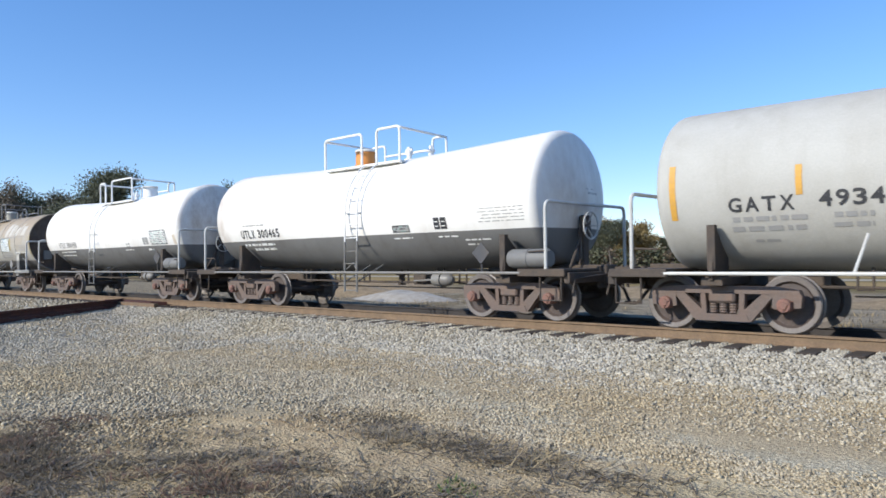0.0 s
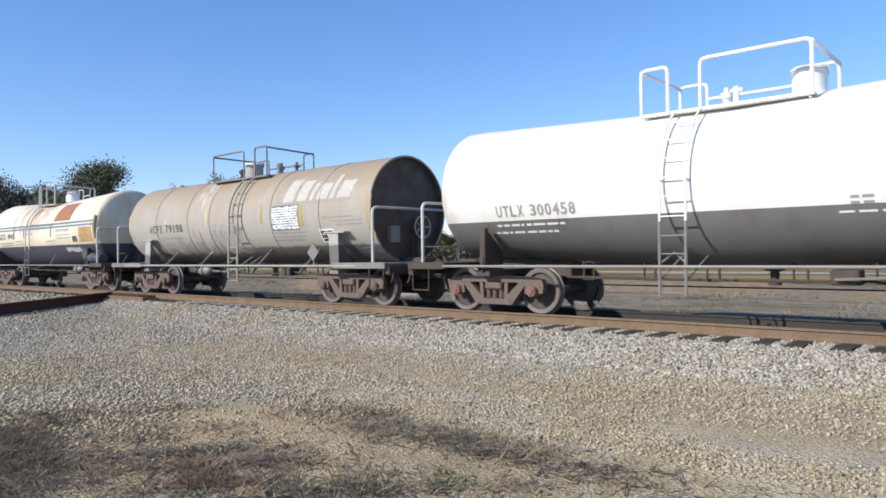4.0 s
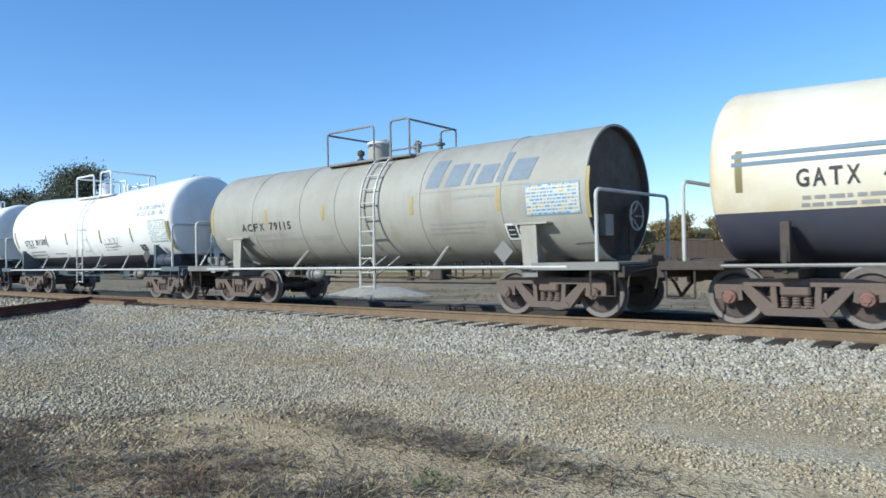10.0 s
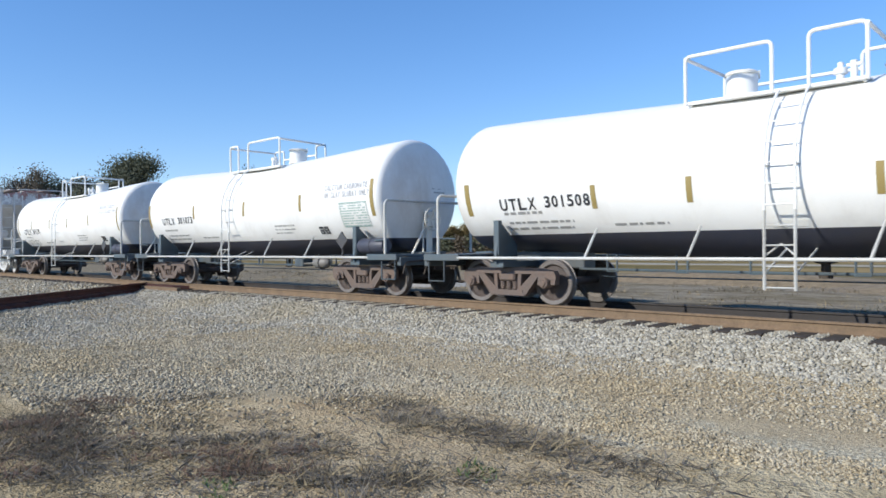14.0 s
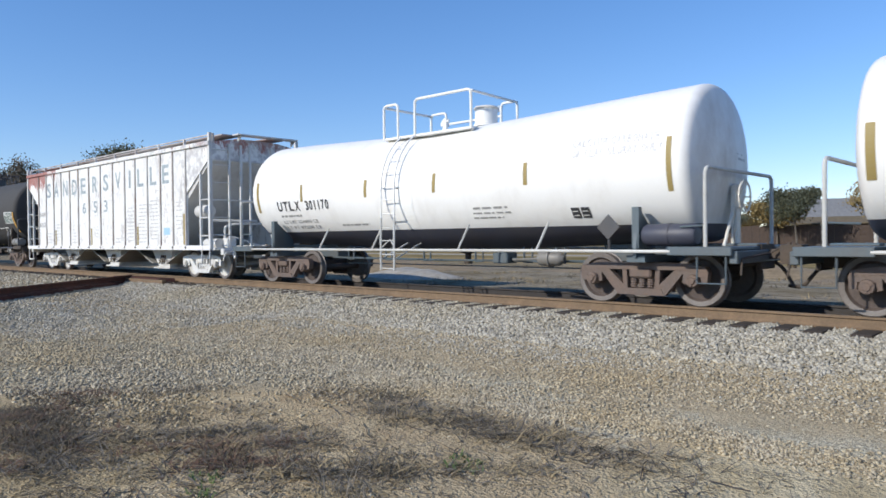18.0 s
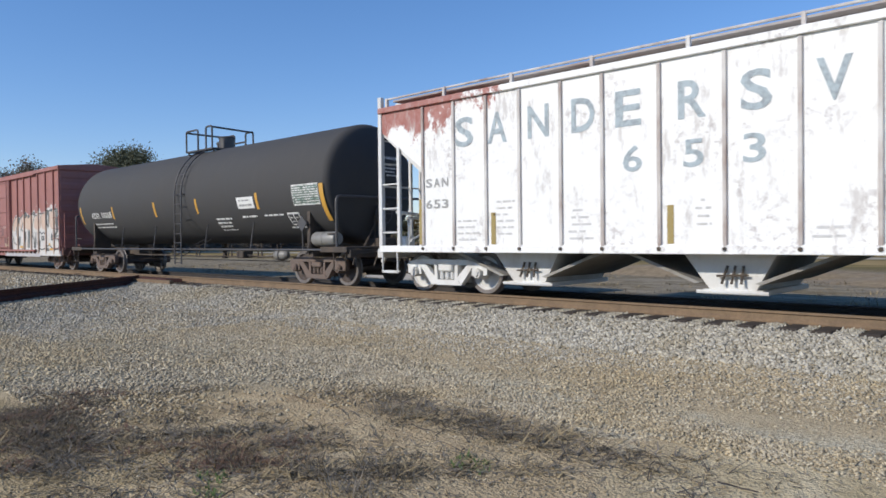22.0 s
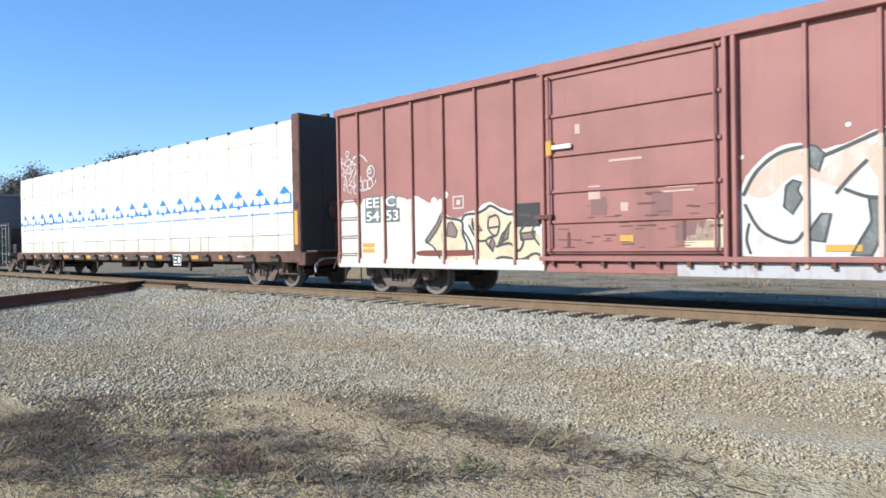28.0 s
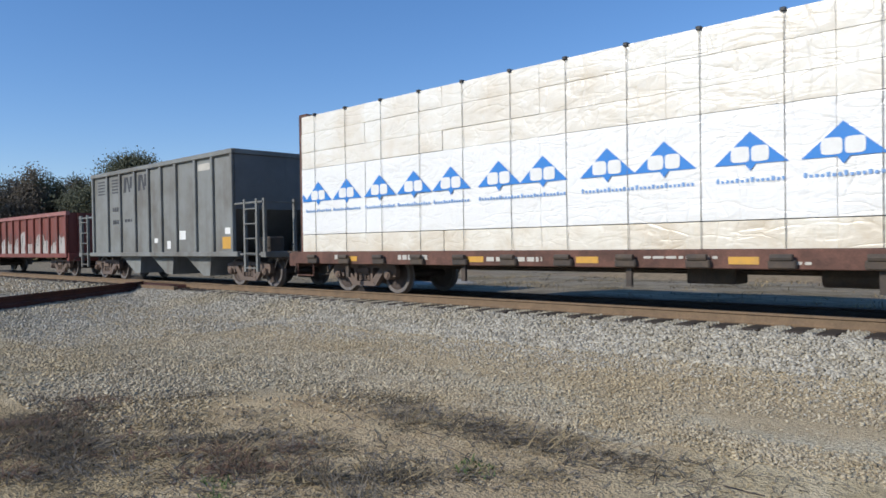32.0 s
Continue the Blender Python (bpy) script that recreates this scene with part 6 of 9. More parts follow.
    for i in range(14):
        x = -1.7 + 0.5 * i
        part("rail_bracket", box(bmesh.new(), x, x + 0.06, -1.58, -1.50, 0.70, 0.78), BROWN_FRAME, car)
    for x0, x1, z0, z1 in ((-0.9, -0.6, 1.55, 1.85), (0.2, 0.55, 1.5, 1.9), (-1.0, -0.55, 1.7, 1.72), (0.6, 1.2, 1.1, 1.4)):
        part("paint_patch", side.patch(bmesh.new(), x0, x1, z0, z1, 0.064), flat("patch_paint", (0.20, 0.095, 0.085)), door)
    bm = bmesh.new()
    for q in ((-0.95, -0.72, 1.82, 2.05), (-0.55, 0.05, 2.42, 2.46), (0.35, 0.9, 1.86, 1.89), (0.45, 0.95, 1.93, 1.95), (-0.34, -0.20, 1.60, 1.74), (-1.2, -1.1, 2.95, 3.12)):
        side.patch(bm, *q, 0.066)
    tagged(part("chalk_marks", bm, flat("chalk", (0.50, 0.34, 0.30)), door), kind="stuff")
    part("yellow_tag", side.patch(bmesh.new(), -0.36, -0.12, 1.10, 1.21, 0.066), YELLOW, door)
    bm, rnd = bmesh.new(), random.Random(63)
    for i in range(46):          # rust scratches low on the door
        x, z = rnd.uniform(-1.7, 1.3), rnd.choice((1.46, 1.20, 0.99)) + rnd.uniform(-0.02, 0.16) + 0.35 * rnd.random() ** 4
        side.patch(bm, x, min(1.34, x + rnd.uniform(0.04, 0.34)), z, z + rnd.uniform(0.008, 0.026), 0.067 + 0.0003 * (i % 9))
    for x, z in ((-1.38, 0.98), (0.72, 1.12)):
        side.patch(bm, x, x + 0.05, z, z + 0.30, 0.071)
    tagged(part("rust_scratches", bm, flat("scratch_rust", (0.13, 0.06, 0.05), 0.8, 0.6), door), kind="stuff")
    # ends: horizontal corrugation, ladders and grab irons
    for s in (-1, 1):
        for k in range(7):
            z = 0.95 + 0.46 * k
            bm = prism(bmesh.new(), [(s * 7.80, z), (s * 7.828, z + 0.10), (s * 7.828, z + 0.26), (s * 7.80, z + 0.40)], "y", -1.46, 1.46)
            part("end_corrugation", bm, RED_BOX, car)
        part("end_cap", box(bmesh.new(), min(s * 7.80, s * 7.88), max(s * 7.80, s * 7.88), -1.48, 1.48, 4.1, 4.28, 0.01), RED_BOX, car)
        for z in (0.92, 1.32, 1.74, 2.16):
            part("grab_iron", pipe(bmesh.new(), [(s * 7.10, -1.48, z), (s * 7.10, -1.56, z), (s * 7.72, -1.56, z), (s * 7.72, -1.48, z)], 0.014, 6), RED_BOX, car)
        for yy in (-1.36, -0.86):
            part("ladder_rail", box(bmesh.new(), s * 7.95 - 0.02, s * 7.95 + 0.02, yy - 0.025, yy + 0.025, 0.85, 2.3), RED_BOX, car)
        for z in (1.0, 1.4, 1.8, 2.2):
            part("rung", rod(bmesh.new(), (s * 7.96, -1.36, z), (s * 7.96, -0.86, z), 0.015, 6), RED_BOX, car)
        part("end_platform", box(bmesh.new(), min(s * 7.85, s * 8.2), max(s * 7.85, s * 8.2), -0.9, 1.3, 1.02, 1.06), RED_BOX, car)
        part("end_sill", box(bmesh.new(), min(s * 7.7, s * 7.95), max(s * 7.7, s * 7.95), -1.45, 1.45, 0.62, 0.92, 0.02), BROWN_FRAME, car)
        part("step", pipe(bmesh.new(), [(s * 7.05, -1.46, 0.66), (s * 7.05, -1.46, 0.26), (s * 7.6, -1.46, 0.26), (s * 7.6, -1.46, 0.66)], 0.02, 6), BROWN_FRAME, car)
        add_truck(car, s * 6.2)
        add_coupler(car, s * 8.1, s, BROWN_FRAME)
    for x, top in ((2.48, 2.34), (3.38, 2.44), (4.31, 2.36), (5.23, 2.52), (6.15, 2.48), (7.09, 2.50)):
        part("sprayed_post", box(bmesh.new(), x - 0.033, x + 0.033, -1.534, -1.472, 0.69, top, 0.01), GRAF_PEACH, car)
    for x, top in ((-7.05, 2.0), (-6.17, 2.1), (-5.28, 2.05), (-4.37, 1.62), (-3.50, 1.66), (-2.56, 1.6)):
        part("sprayed_post", box(bmesh.new(), x - 0.033, x + 0.012, -1.534, -1.472, 0.80, top, 0.01), GRAF_CREAM, car)
    # graffiti: pale sprayed wash with a bubbled edge, grey letter sides, dark outlines
    def wash(edge, close, mat, label):
        pts = curved(edge, 4)
        pts = [(x, z + 0.018 * noise.noise((x * 9, z * 9, 1.0))) for x, z in pts]
        part("graffiti", side.poly(bmesh.new(), pts + close, 0.003), mat, car, label)

    fills, inks = bmesh.new(), bmesh.new()
    level = iter(range(1000))

    def ink(w, *pts):
        side.stroke(inks, curved(list(pts), 5), w, 0.010 + 0.00012 * (next(level) % 30))

    def fill(*pts):
        """A grey letter side with its dark outline."""
        side.poly(fills, pts, 0.006)
        side.stroke(inks, list(pts) + [pts[0]], 0.032, 0.010 + 0.00012 * (next(level) % 30))

    edge = [(1.66, 2.03), (1.91, 2.27), (2.16, 2.41), (2.40, 2.42), (2.65, 2.32), (2.92, 2.35), (3.16, 2.44), (3.38, 2.52), (3.63, 2.51), (3.87, 2.41), (4.17, 2.36), (4.31, 2.45), (4.51, 2.54), (4.71, 2.55), (4.82, 2.42), (5.11, 2.47), (5.21, 2.60), (5.32, 2.63), (5.45, 2.51), (5.57, 2.41), (5.86, 2.47), (6.10, 2.53), (6.24, 2.58), (6.37, 2.61), (6.55, 2.62), (6.64, 2.71), (6.77, 2.75), (6.90, 2.68), (7.02, 2.54), (7.14, 2.51), (7.31, 2.55), (7.43, 2.58), (7.49, 2.49), (7.52, 2.31), (7.50, 2.13), (7.48, 1.97), (7.54, 1.83), (7.69, 1.83), (7.78, 1.76)]
    wash(edge, [(7.79, 1.9), (7.79, 0.60), (1.58, 0.87), (1.57, 1.30), (1.57, 1.80)], GRAF_WHITE, "large white graffiti wash")
    for pts in ([(1.66, 1.80), (1.92, 2.12), (2.30, 2.36), (2.50, 2.20), (2.66, 2.02), (2.98, 2.30), (3.22, 2.36), (3.18, 2.10), (2.92, 1.78), (2.45, 1.98), (2.25, 1.95), (1.95, 1.70)],
                [(3.24, 2.30), (3.66, 2.34), (4.10, 2.30), (4.42, 2.36), (4.40, 1.95), (4.2, 1.72), (3.55, 1.78), (3.28, 1.95)], [(4.76, 2.28), (5.34, 2.36), (5.46, 2.12), (5.44, 1.80), (5.0, 1.72), (4.62, 1.85)],
                [(5.58, 2.34), (6.04, 2.38), (6.08, 2.10), (6.16, 1.85), (5.9, 1.70), (5.56, 1.85)], [(6.54, 2.38), (7.14, 2.42), (7.18, 2.10), (7.14, 1.80), (6.8, 1.70), (6.52, 1.95)]):
        part("letter_fill", side.poly(bmesh.new(), curved(pts, 3, True), 0.0045), GRAF_PEACH, car, "thin peach spray inside the letter")
    ink(0.05, (1.62, 1.74), (1.80, 2.06), (2.10, 2.30), (2.44, 2.37))
    ink(0.05, (2.70, 2.22), (2.98, 2.32), (3.34, 2.46))
    ink(0.05, (4.02, 2.34), (4.20, 2.31), (4.50, 2.47))
    ink(0.05, (4.74, 2.36), (5.05, 2.33), (5.36, 2.40), (5.56, 2.39), (5.86, 2.41), (6.09, 2.47))
    ink(0.045, (4.73, 2.33), (4.50, 2.05), (4.44, 1.76), (4.49, 1.37))
    ink(0.045, (5.56, 2.39), (5.48, 2.17), (5.51, 1.88))
    ink(0.045, (2.94, 1.76), (3.22, 1.64), (3.54, 1.62))
    ink(0.045, (3.22, 2.12), (3.02, 1.92), (2.84, 1.70))
    ink(0.045, (1.64, 1.62), (1.82, 1.28), (2.05, 1.12), (2.30, 1.06), (2.44, 1.20))
    ink(0.04, (1.70, 1.34), (1.66, 1.10), (1.72, 0.90))
    ink(0.045, (4.09, 1.42), (4.30, 1.46), (4.49, 1.40), (4.62, 1.10), (4.66, 0.94), (4.98, 0.80))
    ink(0.045, (4.78, 1.62), (4.86, 1.30), (5.14, 0.98), (5.55, 0.86), (5.92, 0.90), (5.98, 0.76), (5.70, 0.66))
    ink(0.045, (4.70, 0.93), (4.86, 0.72), (5.10, 0.62))
    ink(0.04, (5.20, 1.52), (5.40, 1.62), (5.58, 1.52), (5.82, 1.60), (6.02, 1.44), (6.13, 1.24))
    ink(0.04, (7.04, 1.40), (7.40, 1.42), (7.78, 1.45))
    ink(0.04, (7.02, 1.27), (7.26, 1.34), (7.49, 1.28))
    ink(0.04, (6.10, 0.96), (6.36, 1.04), (6.60, 1.00), (6.97, 0.90), (7.5, 0.88))
    ink(0.035, (6.40, 2.20), (6.30, 2.02), (6.26, 1.90))
    fill((2.47, 2.39), (2.60, 2.36), (2.71, 2.25), (2.63, 2.01), (2.50, 2.12), (2.44, 2.26))
    fill((2.21, 1.84), (2.30, 1.92), (2.41, 1.88), (2.36, 1.78), (2.42, 1.66), (2.29, 1.45), (2.18, 1.56), (2.20, 1.70))
    fill((3.34, 2.48), (3.62, 2.51), (3.72, 2.38), (3.58, 2.28), (3.40, 2.27))
    fill((3.80, 2.37), (4.01, 2.37), (3.98, 2.25), (3.78, 2.26))
    fill((3.23, 1.62), (3.54, 1.60), (3.54, 1.35), (3.36, 1.10), (3.26, 0.88), (3.02, 0.88), (3.16, 1.14), (3.26, 1.32))
    fill((3.85, 1.72), (4.09, 1.68), (4.04, 1.30), (3.98, 0.95), (3.76, 0.93), (3.82, 1.30))
    fill((2.56, 1.30), (2.66, 1.44), (2.78, 1.44), (2.70, 1.06), (2.46, 1.10))
    fill((4.72, 1.42), (4.82, 1.12), (4.80, 0.96), (4.58, 0.96))
    fill((4.99, 1.60), (5.06, 1.46), (5.24, 1.30), (5.40, 1.22), (5.34, 0.98), (5.18, 1.16), (5.02, 1.40))
    fill((4.51, 2.48), (4.70, 2.51), (4.80, 2.38), (4.73, 2.32), (4.51, 2.40))
    fill((6.09, 2.46), (6.28, 2.54), (6.46, 2.48), (6.52, 2.26), (6.48, 2.00), (6.36, 1.74), (6.20, 1.96), (6.12, 2.21))
    fill((6.48, 2.47), (6.72, 2.54), (7.10, 2.51), (7.12, 2.43), (6.70, 2.46))
    fill((7.18, 2.53), (7.46, 2.54), (7.50, 2.33), (7.46, 1.94), (7.54, 1.69), (7.46, 1.58), (7.18, 1.47), (6.84, 1.46), (6.74, 1.56), (6.67, 1.27), (7.01, 1.24), (7.09, 1.43), (7.34, 1.66), (7.24, 1.95), (7.27, 2.36))
    fill((7.49, 1.27), (7.74, 1.29), (7.76, 0.89), (7.53, 0.91), (7.56, 1.12))
    fill((3.02, 0.78), (3.24, 0.80), (3.15, 0.58), (2.95, 0.58))
    fill((6.17, 0.89), (6.40, 0.92), (6.52, 0.72), (6.60, 0.62), (6.12, 0.62))
    part("graffiti_gap", side.poly(bmesh.new(), curved([(6.36, 2.30), (6.42, 2.16), (6.40, 2.00), (6.33, 1.92), (6.27, 2.08), (6.29, 2.24)], 4, True), 0.0085), GRAF_WHITE, car)
    tagged(part("graffiti_letter_sides", fills, GRAF_SILVER, car), kind="stuff")
    part("graffiti", side.poly(bmesh.new(), [(0.74, 0.95), (0.76, 1.16), (0.92, 1.20), (0.95, 1.36), (1.04, 1.26), (1.10, 1.44), (1.24, 1.40), (1.345, 1.55), (1.345, 0.95)], 0.064), GRAF_CREAM, door, "cream spray over the door's corner")
    fills = bmesh.new()
    edge = [(-7.79, 1.62), (-7.72, 1.92), (-7.60, 2.14), (-7.30, 2.15), (-7.15, 2.02), (-6.98, 2.06), (-6.84, 2.16), (-6.32, 2.18), (-5.98, 2.13), (-5.62, 2.12), (-5.45, 2.06), (-5.21, 2.13), (-4.97, 2.03), (-4.79, 1.95), (-4.62, 1.92), (-4.50, 1.78), (-4.12, 1.62), (-3.91, 1.64), (-3.79, 1.73), (-3.49, 1.77), (-3.34, 1.86), (-3.14, 1.89), (-2.95, 1.79), (-2.72, 1.72), (-2.49, 1.70), (-2.20, 1.66)]
    wash(edge, [(-1.94, 1.42), (-1.94, 0.62), (-7.80, 0.66), (-7.80, 1.45)], GRAF_PALE, "pale graffiti wash")
    for pts in ([(-4.90, 1.18), (-4.58, 1.48), (-4.50, 1.62), (-4.28, 1.60), (-3.95, 1.50), (-3.84, 1.14), (-3.60, 0.90), (-3.30, 0.62), (-4.50, 0.64), (-4.60, 1.0)],
                [(-3.75, 1.60), (-3.30, 1.68), (-3.14, 1.76), (-2.80, 1.60), (-2.30, 1.56), (-2.00, 1.20), (-1.98, 0.66), (-3.28, 0.60), (-3.5, 1.0)]):
        part("letter_fill", side.poly(bmesh.new(), pts, 0.0045), GRAF_CREAM, car, "cream letter with thin patches")
    fill((-4.94, 1.18), (-4.60, 1.52), (-4.48, 1.72), (-4.43, 1.62), (-4.56, 1.42), (-4.82, 1.16))
    fill((-4.28, 1.52), (-4.16, 1.55), (-4.02, 1.36), (-4.07, 1.23), (-4.32, 1.27))
    fill((-4.54, 0.77), (-4.42, 0.77), (-4.43, 0.60), (-4.58, 0.60))
    fill((-4.07, 0.81), (-3.83, 0.60), (-4.32, 0.60))
    fill((-3.60, 1.52), (-3.44, 1.44), (-3.36, 1.36), (-3.56, 1.34))
    fill((-3.20, 1.10), (-3.12, 1.22), (-3.05, 1.10), (-3.12, 0.95))
    fill((-2.98, 1.08), (-2.88, 1.28), (-2.70, 1.42), (-2.74, 1.20))
    fill((-2.45, 1.28), (-2.10, 1.31), (-2.12, 1.18), (-2.45, 1.16))
    for w, pts in ((0.05, ((-4.46, 1.74), (-4.28, 1.63), (-3.91, 1.55), (-3.88, 1.30), (-3.79, 1.12), (-3.79, 0.94))), (0.05, ((-3.90, 1.57), (-3.79, 1.68), (-3.51, 1.69), (-3.29, 1.76), (-3.14, 1.82), (-2.79, 1.66), (-2.58, 1.64), (-2.2, 1.60))),
                   (0.04, ((-3.21, 1.60), (-3.0, 1.63), (-2.94, 1.45), (-3.03, 1.25), (-3.21, 1.37), (-3.21, 1.58))), (0.04, ((-3.21, 1.40), (-2.96, 1.42))), (0.045, ((-3.05, 1.25), (-3.28, 1.16), (-3.10, 0.95))),
                   (0.045, ((-3.33, 0.62), (-2.93, 0.84), (-2.45, 0.80), (-2.14, 0.91), (-2.0, 0.88))), (0.045, ((-3.04, 1.04), (-2.70, 1.10), (-2.50, 0.96), (-2.38, 1.12), (-2.45, 1.30), (-2.30, 1.48))),
                   (0.04, ((-4.94, 1.16), (-4.70, 1.05), (-4.54, 0.86), (-4.46, 0.66))), (0.04, ((-3.90, 1.40), (-3.72, 1.20), (-3.60, 0.95), (-3.62, 0.70))), (0.045, ((-3.72, 1.48), (-3.50, 1.18), (-3.30, 1.16))),
                   (0.04, ((-4.40, 1.52), (-4.44, 1.24), (-4.38, 1.05))), (0.04, ((-2.66, 1.50), (-2.78, 1.36), (-2.90, 1.10))), (0.04, ((-2.50, 0.80), (-2.46, 0.64))), (0.04, ((-2.30, 0.86), (-2.20, 0.70), (-2.0, 0.64))), (0.04, ((-3.62, 1.60), (-3.60, 1.40), (-3.45, 1.30))),
                   (0.035, ((-2.04, 1.50), (-2.18, 1.30), (-2.02, 1.06)))):
        ink(w, *pts)
    tagged(part("graffiti_letter_sides", fills, GRAF_BROWN, car), kind="stuff")
    tagged(part("graffiti_outline", inks, GRAF_BLACK, car), kind="stuff")
    part("paint_bar", side.poly(bmesh.new(), curved([(-5.12, 0.87), (-4.3, 0.86), (-3.62, 0.88), (-3.60, 0.98), (-4.3, 0.98), (-5.12, 0.97)], 3, True), 0.0095), RED_DARK, car)
    bm = bmesh.new()          # tags: loose loops of thin line
    rnd = random.Random(31)
    for row in range(3):
        for i in range(5):
            cx, cz = -7.62 + 0.13 * i + 0.03 * row, 3.02 - 0.27 * row - 0.02 * i
            side.stroke(bm, curved([(cx + rnd.uniform(-0.08, 0.08), cz + 0.15 - 0.075 * k + rnd.uniform(-0.03, 0.03)) for k in range(5)], 3), 0.024, 0.006 + 0.0003 * i + 0.0015 * row)
            side.stroke(bm, [(cx - 0.07, cz + rnd.uniform(-0.06, 0.08)), (cx + 0.08, cz + rnd.uniform(-0.06, 0.10))], 0.022, 0.012 + 0.0003 * i)
    for cx, cz, q in ((-7.44, 3.22, 0.055), (-6.62, 2.74, 0.13), (-6.66, 2.76, 0.05), (-7.0, 2.62, 0.04), (-6.98, 2.46, 0.09), (-6.82, 2.46, 0.10), (-6.66, 2.48, 0.10)):
        side.stroke(bm, [(cx + q * math.cos(a), cz + 1.1 * q * math.sin(a)) for a in [k * math.pi / 5 for k in range(11)]], 0.03, 0.014 + 0.02 * q)
    side.stroke(bm, curved([(-7.25, 3.10), (-7.05, 3.16), (-6.88, 3.10), (-6.75, 2.98)]), 0.035)
    side.stroke(bm, curved([(-7.1, 2.36), (-6.9, 2.34), (-6.6, 2.40), (-6.45, 2.56)]), 0.025)
    part("tag", bm, GRAF_WHITE, car, "thin white sprayed tag")
    rnd = random.Random(5)
    bm = bmesh.new()
    for x, z in ((6.2, 2.86), (6.28, 2.8), (7.15, 2.66), (7.28, 2.70), (7.2, 2.6), (5.02, 2.74), (1.6, 2.3), (7.58, 2.3), (7.62, 2.18), (3.0, 2.6)):
        side.poly(bm, [(x + 0.04 * math.cos(a), z + 0.035 * math.sin(a)) for a in [k * math.pi / 4 for k in range(8)]], 0.006)
    tagged(part("paint_dots", bm, GRAF_WHITE, car), kind="stuff")
    bm = bmesh.new()
    for x, z, q in ((-4.66, 1.98, 0.09), (-4.46, 1.90, 0.13), (-4.34, 2.10, 0.08)):
        side.poly(bm, [(x + q * math.cos(a), z + q * math.sin(a)) for a in [k * math.pi / 6 for k in range(12)]], 0.0065 + 0.01 * q)
    tagged(part("paint_blobs", bm, GRAF_PALE, car), kind="stuff")
    # reporting mark on dark blocks
    for s, x0, x1, z0, z1 in (("EE", -6.80, -6.36, 1.94, 2.16), ("C", -6.14, -5.84, 1.94, 2.16), ("54", -6.80, -6.36, 1.64, 1.86), ("53", -6.14, -5.74, 1.64, 1.86)):
        part("number_block", side.patch(bmesh.new(), x0 - 0.04, x1 + 0.04, z0 - 0.04, z1 + 0.04, 0.009), GRAF_SILVER, car)
        part("lettering", side.text(bmesh.new(), s, x0, x1, z0, z1, 0.013), INK_WHITE, car)
    part("grey_panel", side.patch(bmesh.new(), -2.60, -2.0, 1.40, 1.83, 0.011), BLACK_PAINT, car)
    for q in ((-6.95, -6.55, 1.06, 1.15), (-6.95, -6.55, 0.94, 1.03), (2.71, 3.15, 0.93, 1.02), (6.41, 6.62, 1.03, 1.12), (6.52, 6.9, 0.83, 0.92)):
        part("reflector", side.patch(bmesh.new(), *q, 0.012), YELLOW, car)
    side.squares(car, 5.52, 5.89, 1.24, 1.45)
    bm = bmesh.new()
    for q in ((-4.14, -3.84, 1.80, 1.83), (-4.14, -3.84, 2.03, 2.06), (-4.14, -4.11, 1.80, 2.06), (-3.87, -3.84, 1.80, 2.06), (-4.04, -3.94, 1.88, 1.98)):
        side.patch(bm, *q, 0.006)
    part("stencil_box", bm, LOGO_PALE, car)
    return car


# Centre-beam flat car with wrapped lumber --------------------------------------------------------------------------
def wrap_material(name, color, tint, amount):
    m = Mat(name)
    crease = m.noise(2.0, 4, 0.6, (1, 1, 2.2), distort=1.6)
    blot = m.noise(1.1, 5, 0.6)
    info = m.n.new("ShaderNodeObjectInfo")
    c = m.mix(m.math("MULTIPLY", m.ramp(blot, (0, 0, 0), (1, 1, 1), 0.4, 0.7), amount), color, tint)
    c = m.mix(m.math("MULTIPLY", info.outputs["Random"], 0.25 * amount), c, tint)
    fold = m.noise(2.6, 2, 0.5, (1.0, 1, 0.42), distort=0.7)      # tight folds that hang and fan out
    cross = m.noise(1.7, 2, 0.5, (0.5, 1, 1.7), distort=0.9)
    ridges = m.math("ADD", m.math("MINIMUM", m.math("ABSOLUTE", m.math("SUBTRACT", fold, 0.5)), 0.07), m.math("MINIMUM", m.math("ABSOLUTE", m.math("SUBTRACT", cross, 0.5)), 0.06))
    m.bump(m.math("ADD", m.math("MULTIPLY", crease, 0.5), m.math("MULTIPLY", ridges, 3.2)), 0.5, 0.05)
    return m.done(c, 0.34)


WRAP = wrap_material("white_wrap", (0.80, 0.80, 0.78), (0.66, 0.62, 0.52), 0.2)
WRAP_TAN = wrap_material("cream_wrap", (0.80, 0.78, 0.71), (0.60, 0.49, 0.34), 0.5)
WRAP_LOW = wrap_material("soiled_cream_wrap", (0.76, 0.72, 0.62), (0.52, 0.41, 0.27), 0.65)
STRAP = flat("strap", (0.16, 0.145, 0.12))


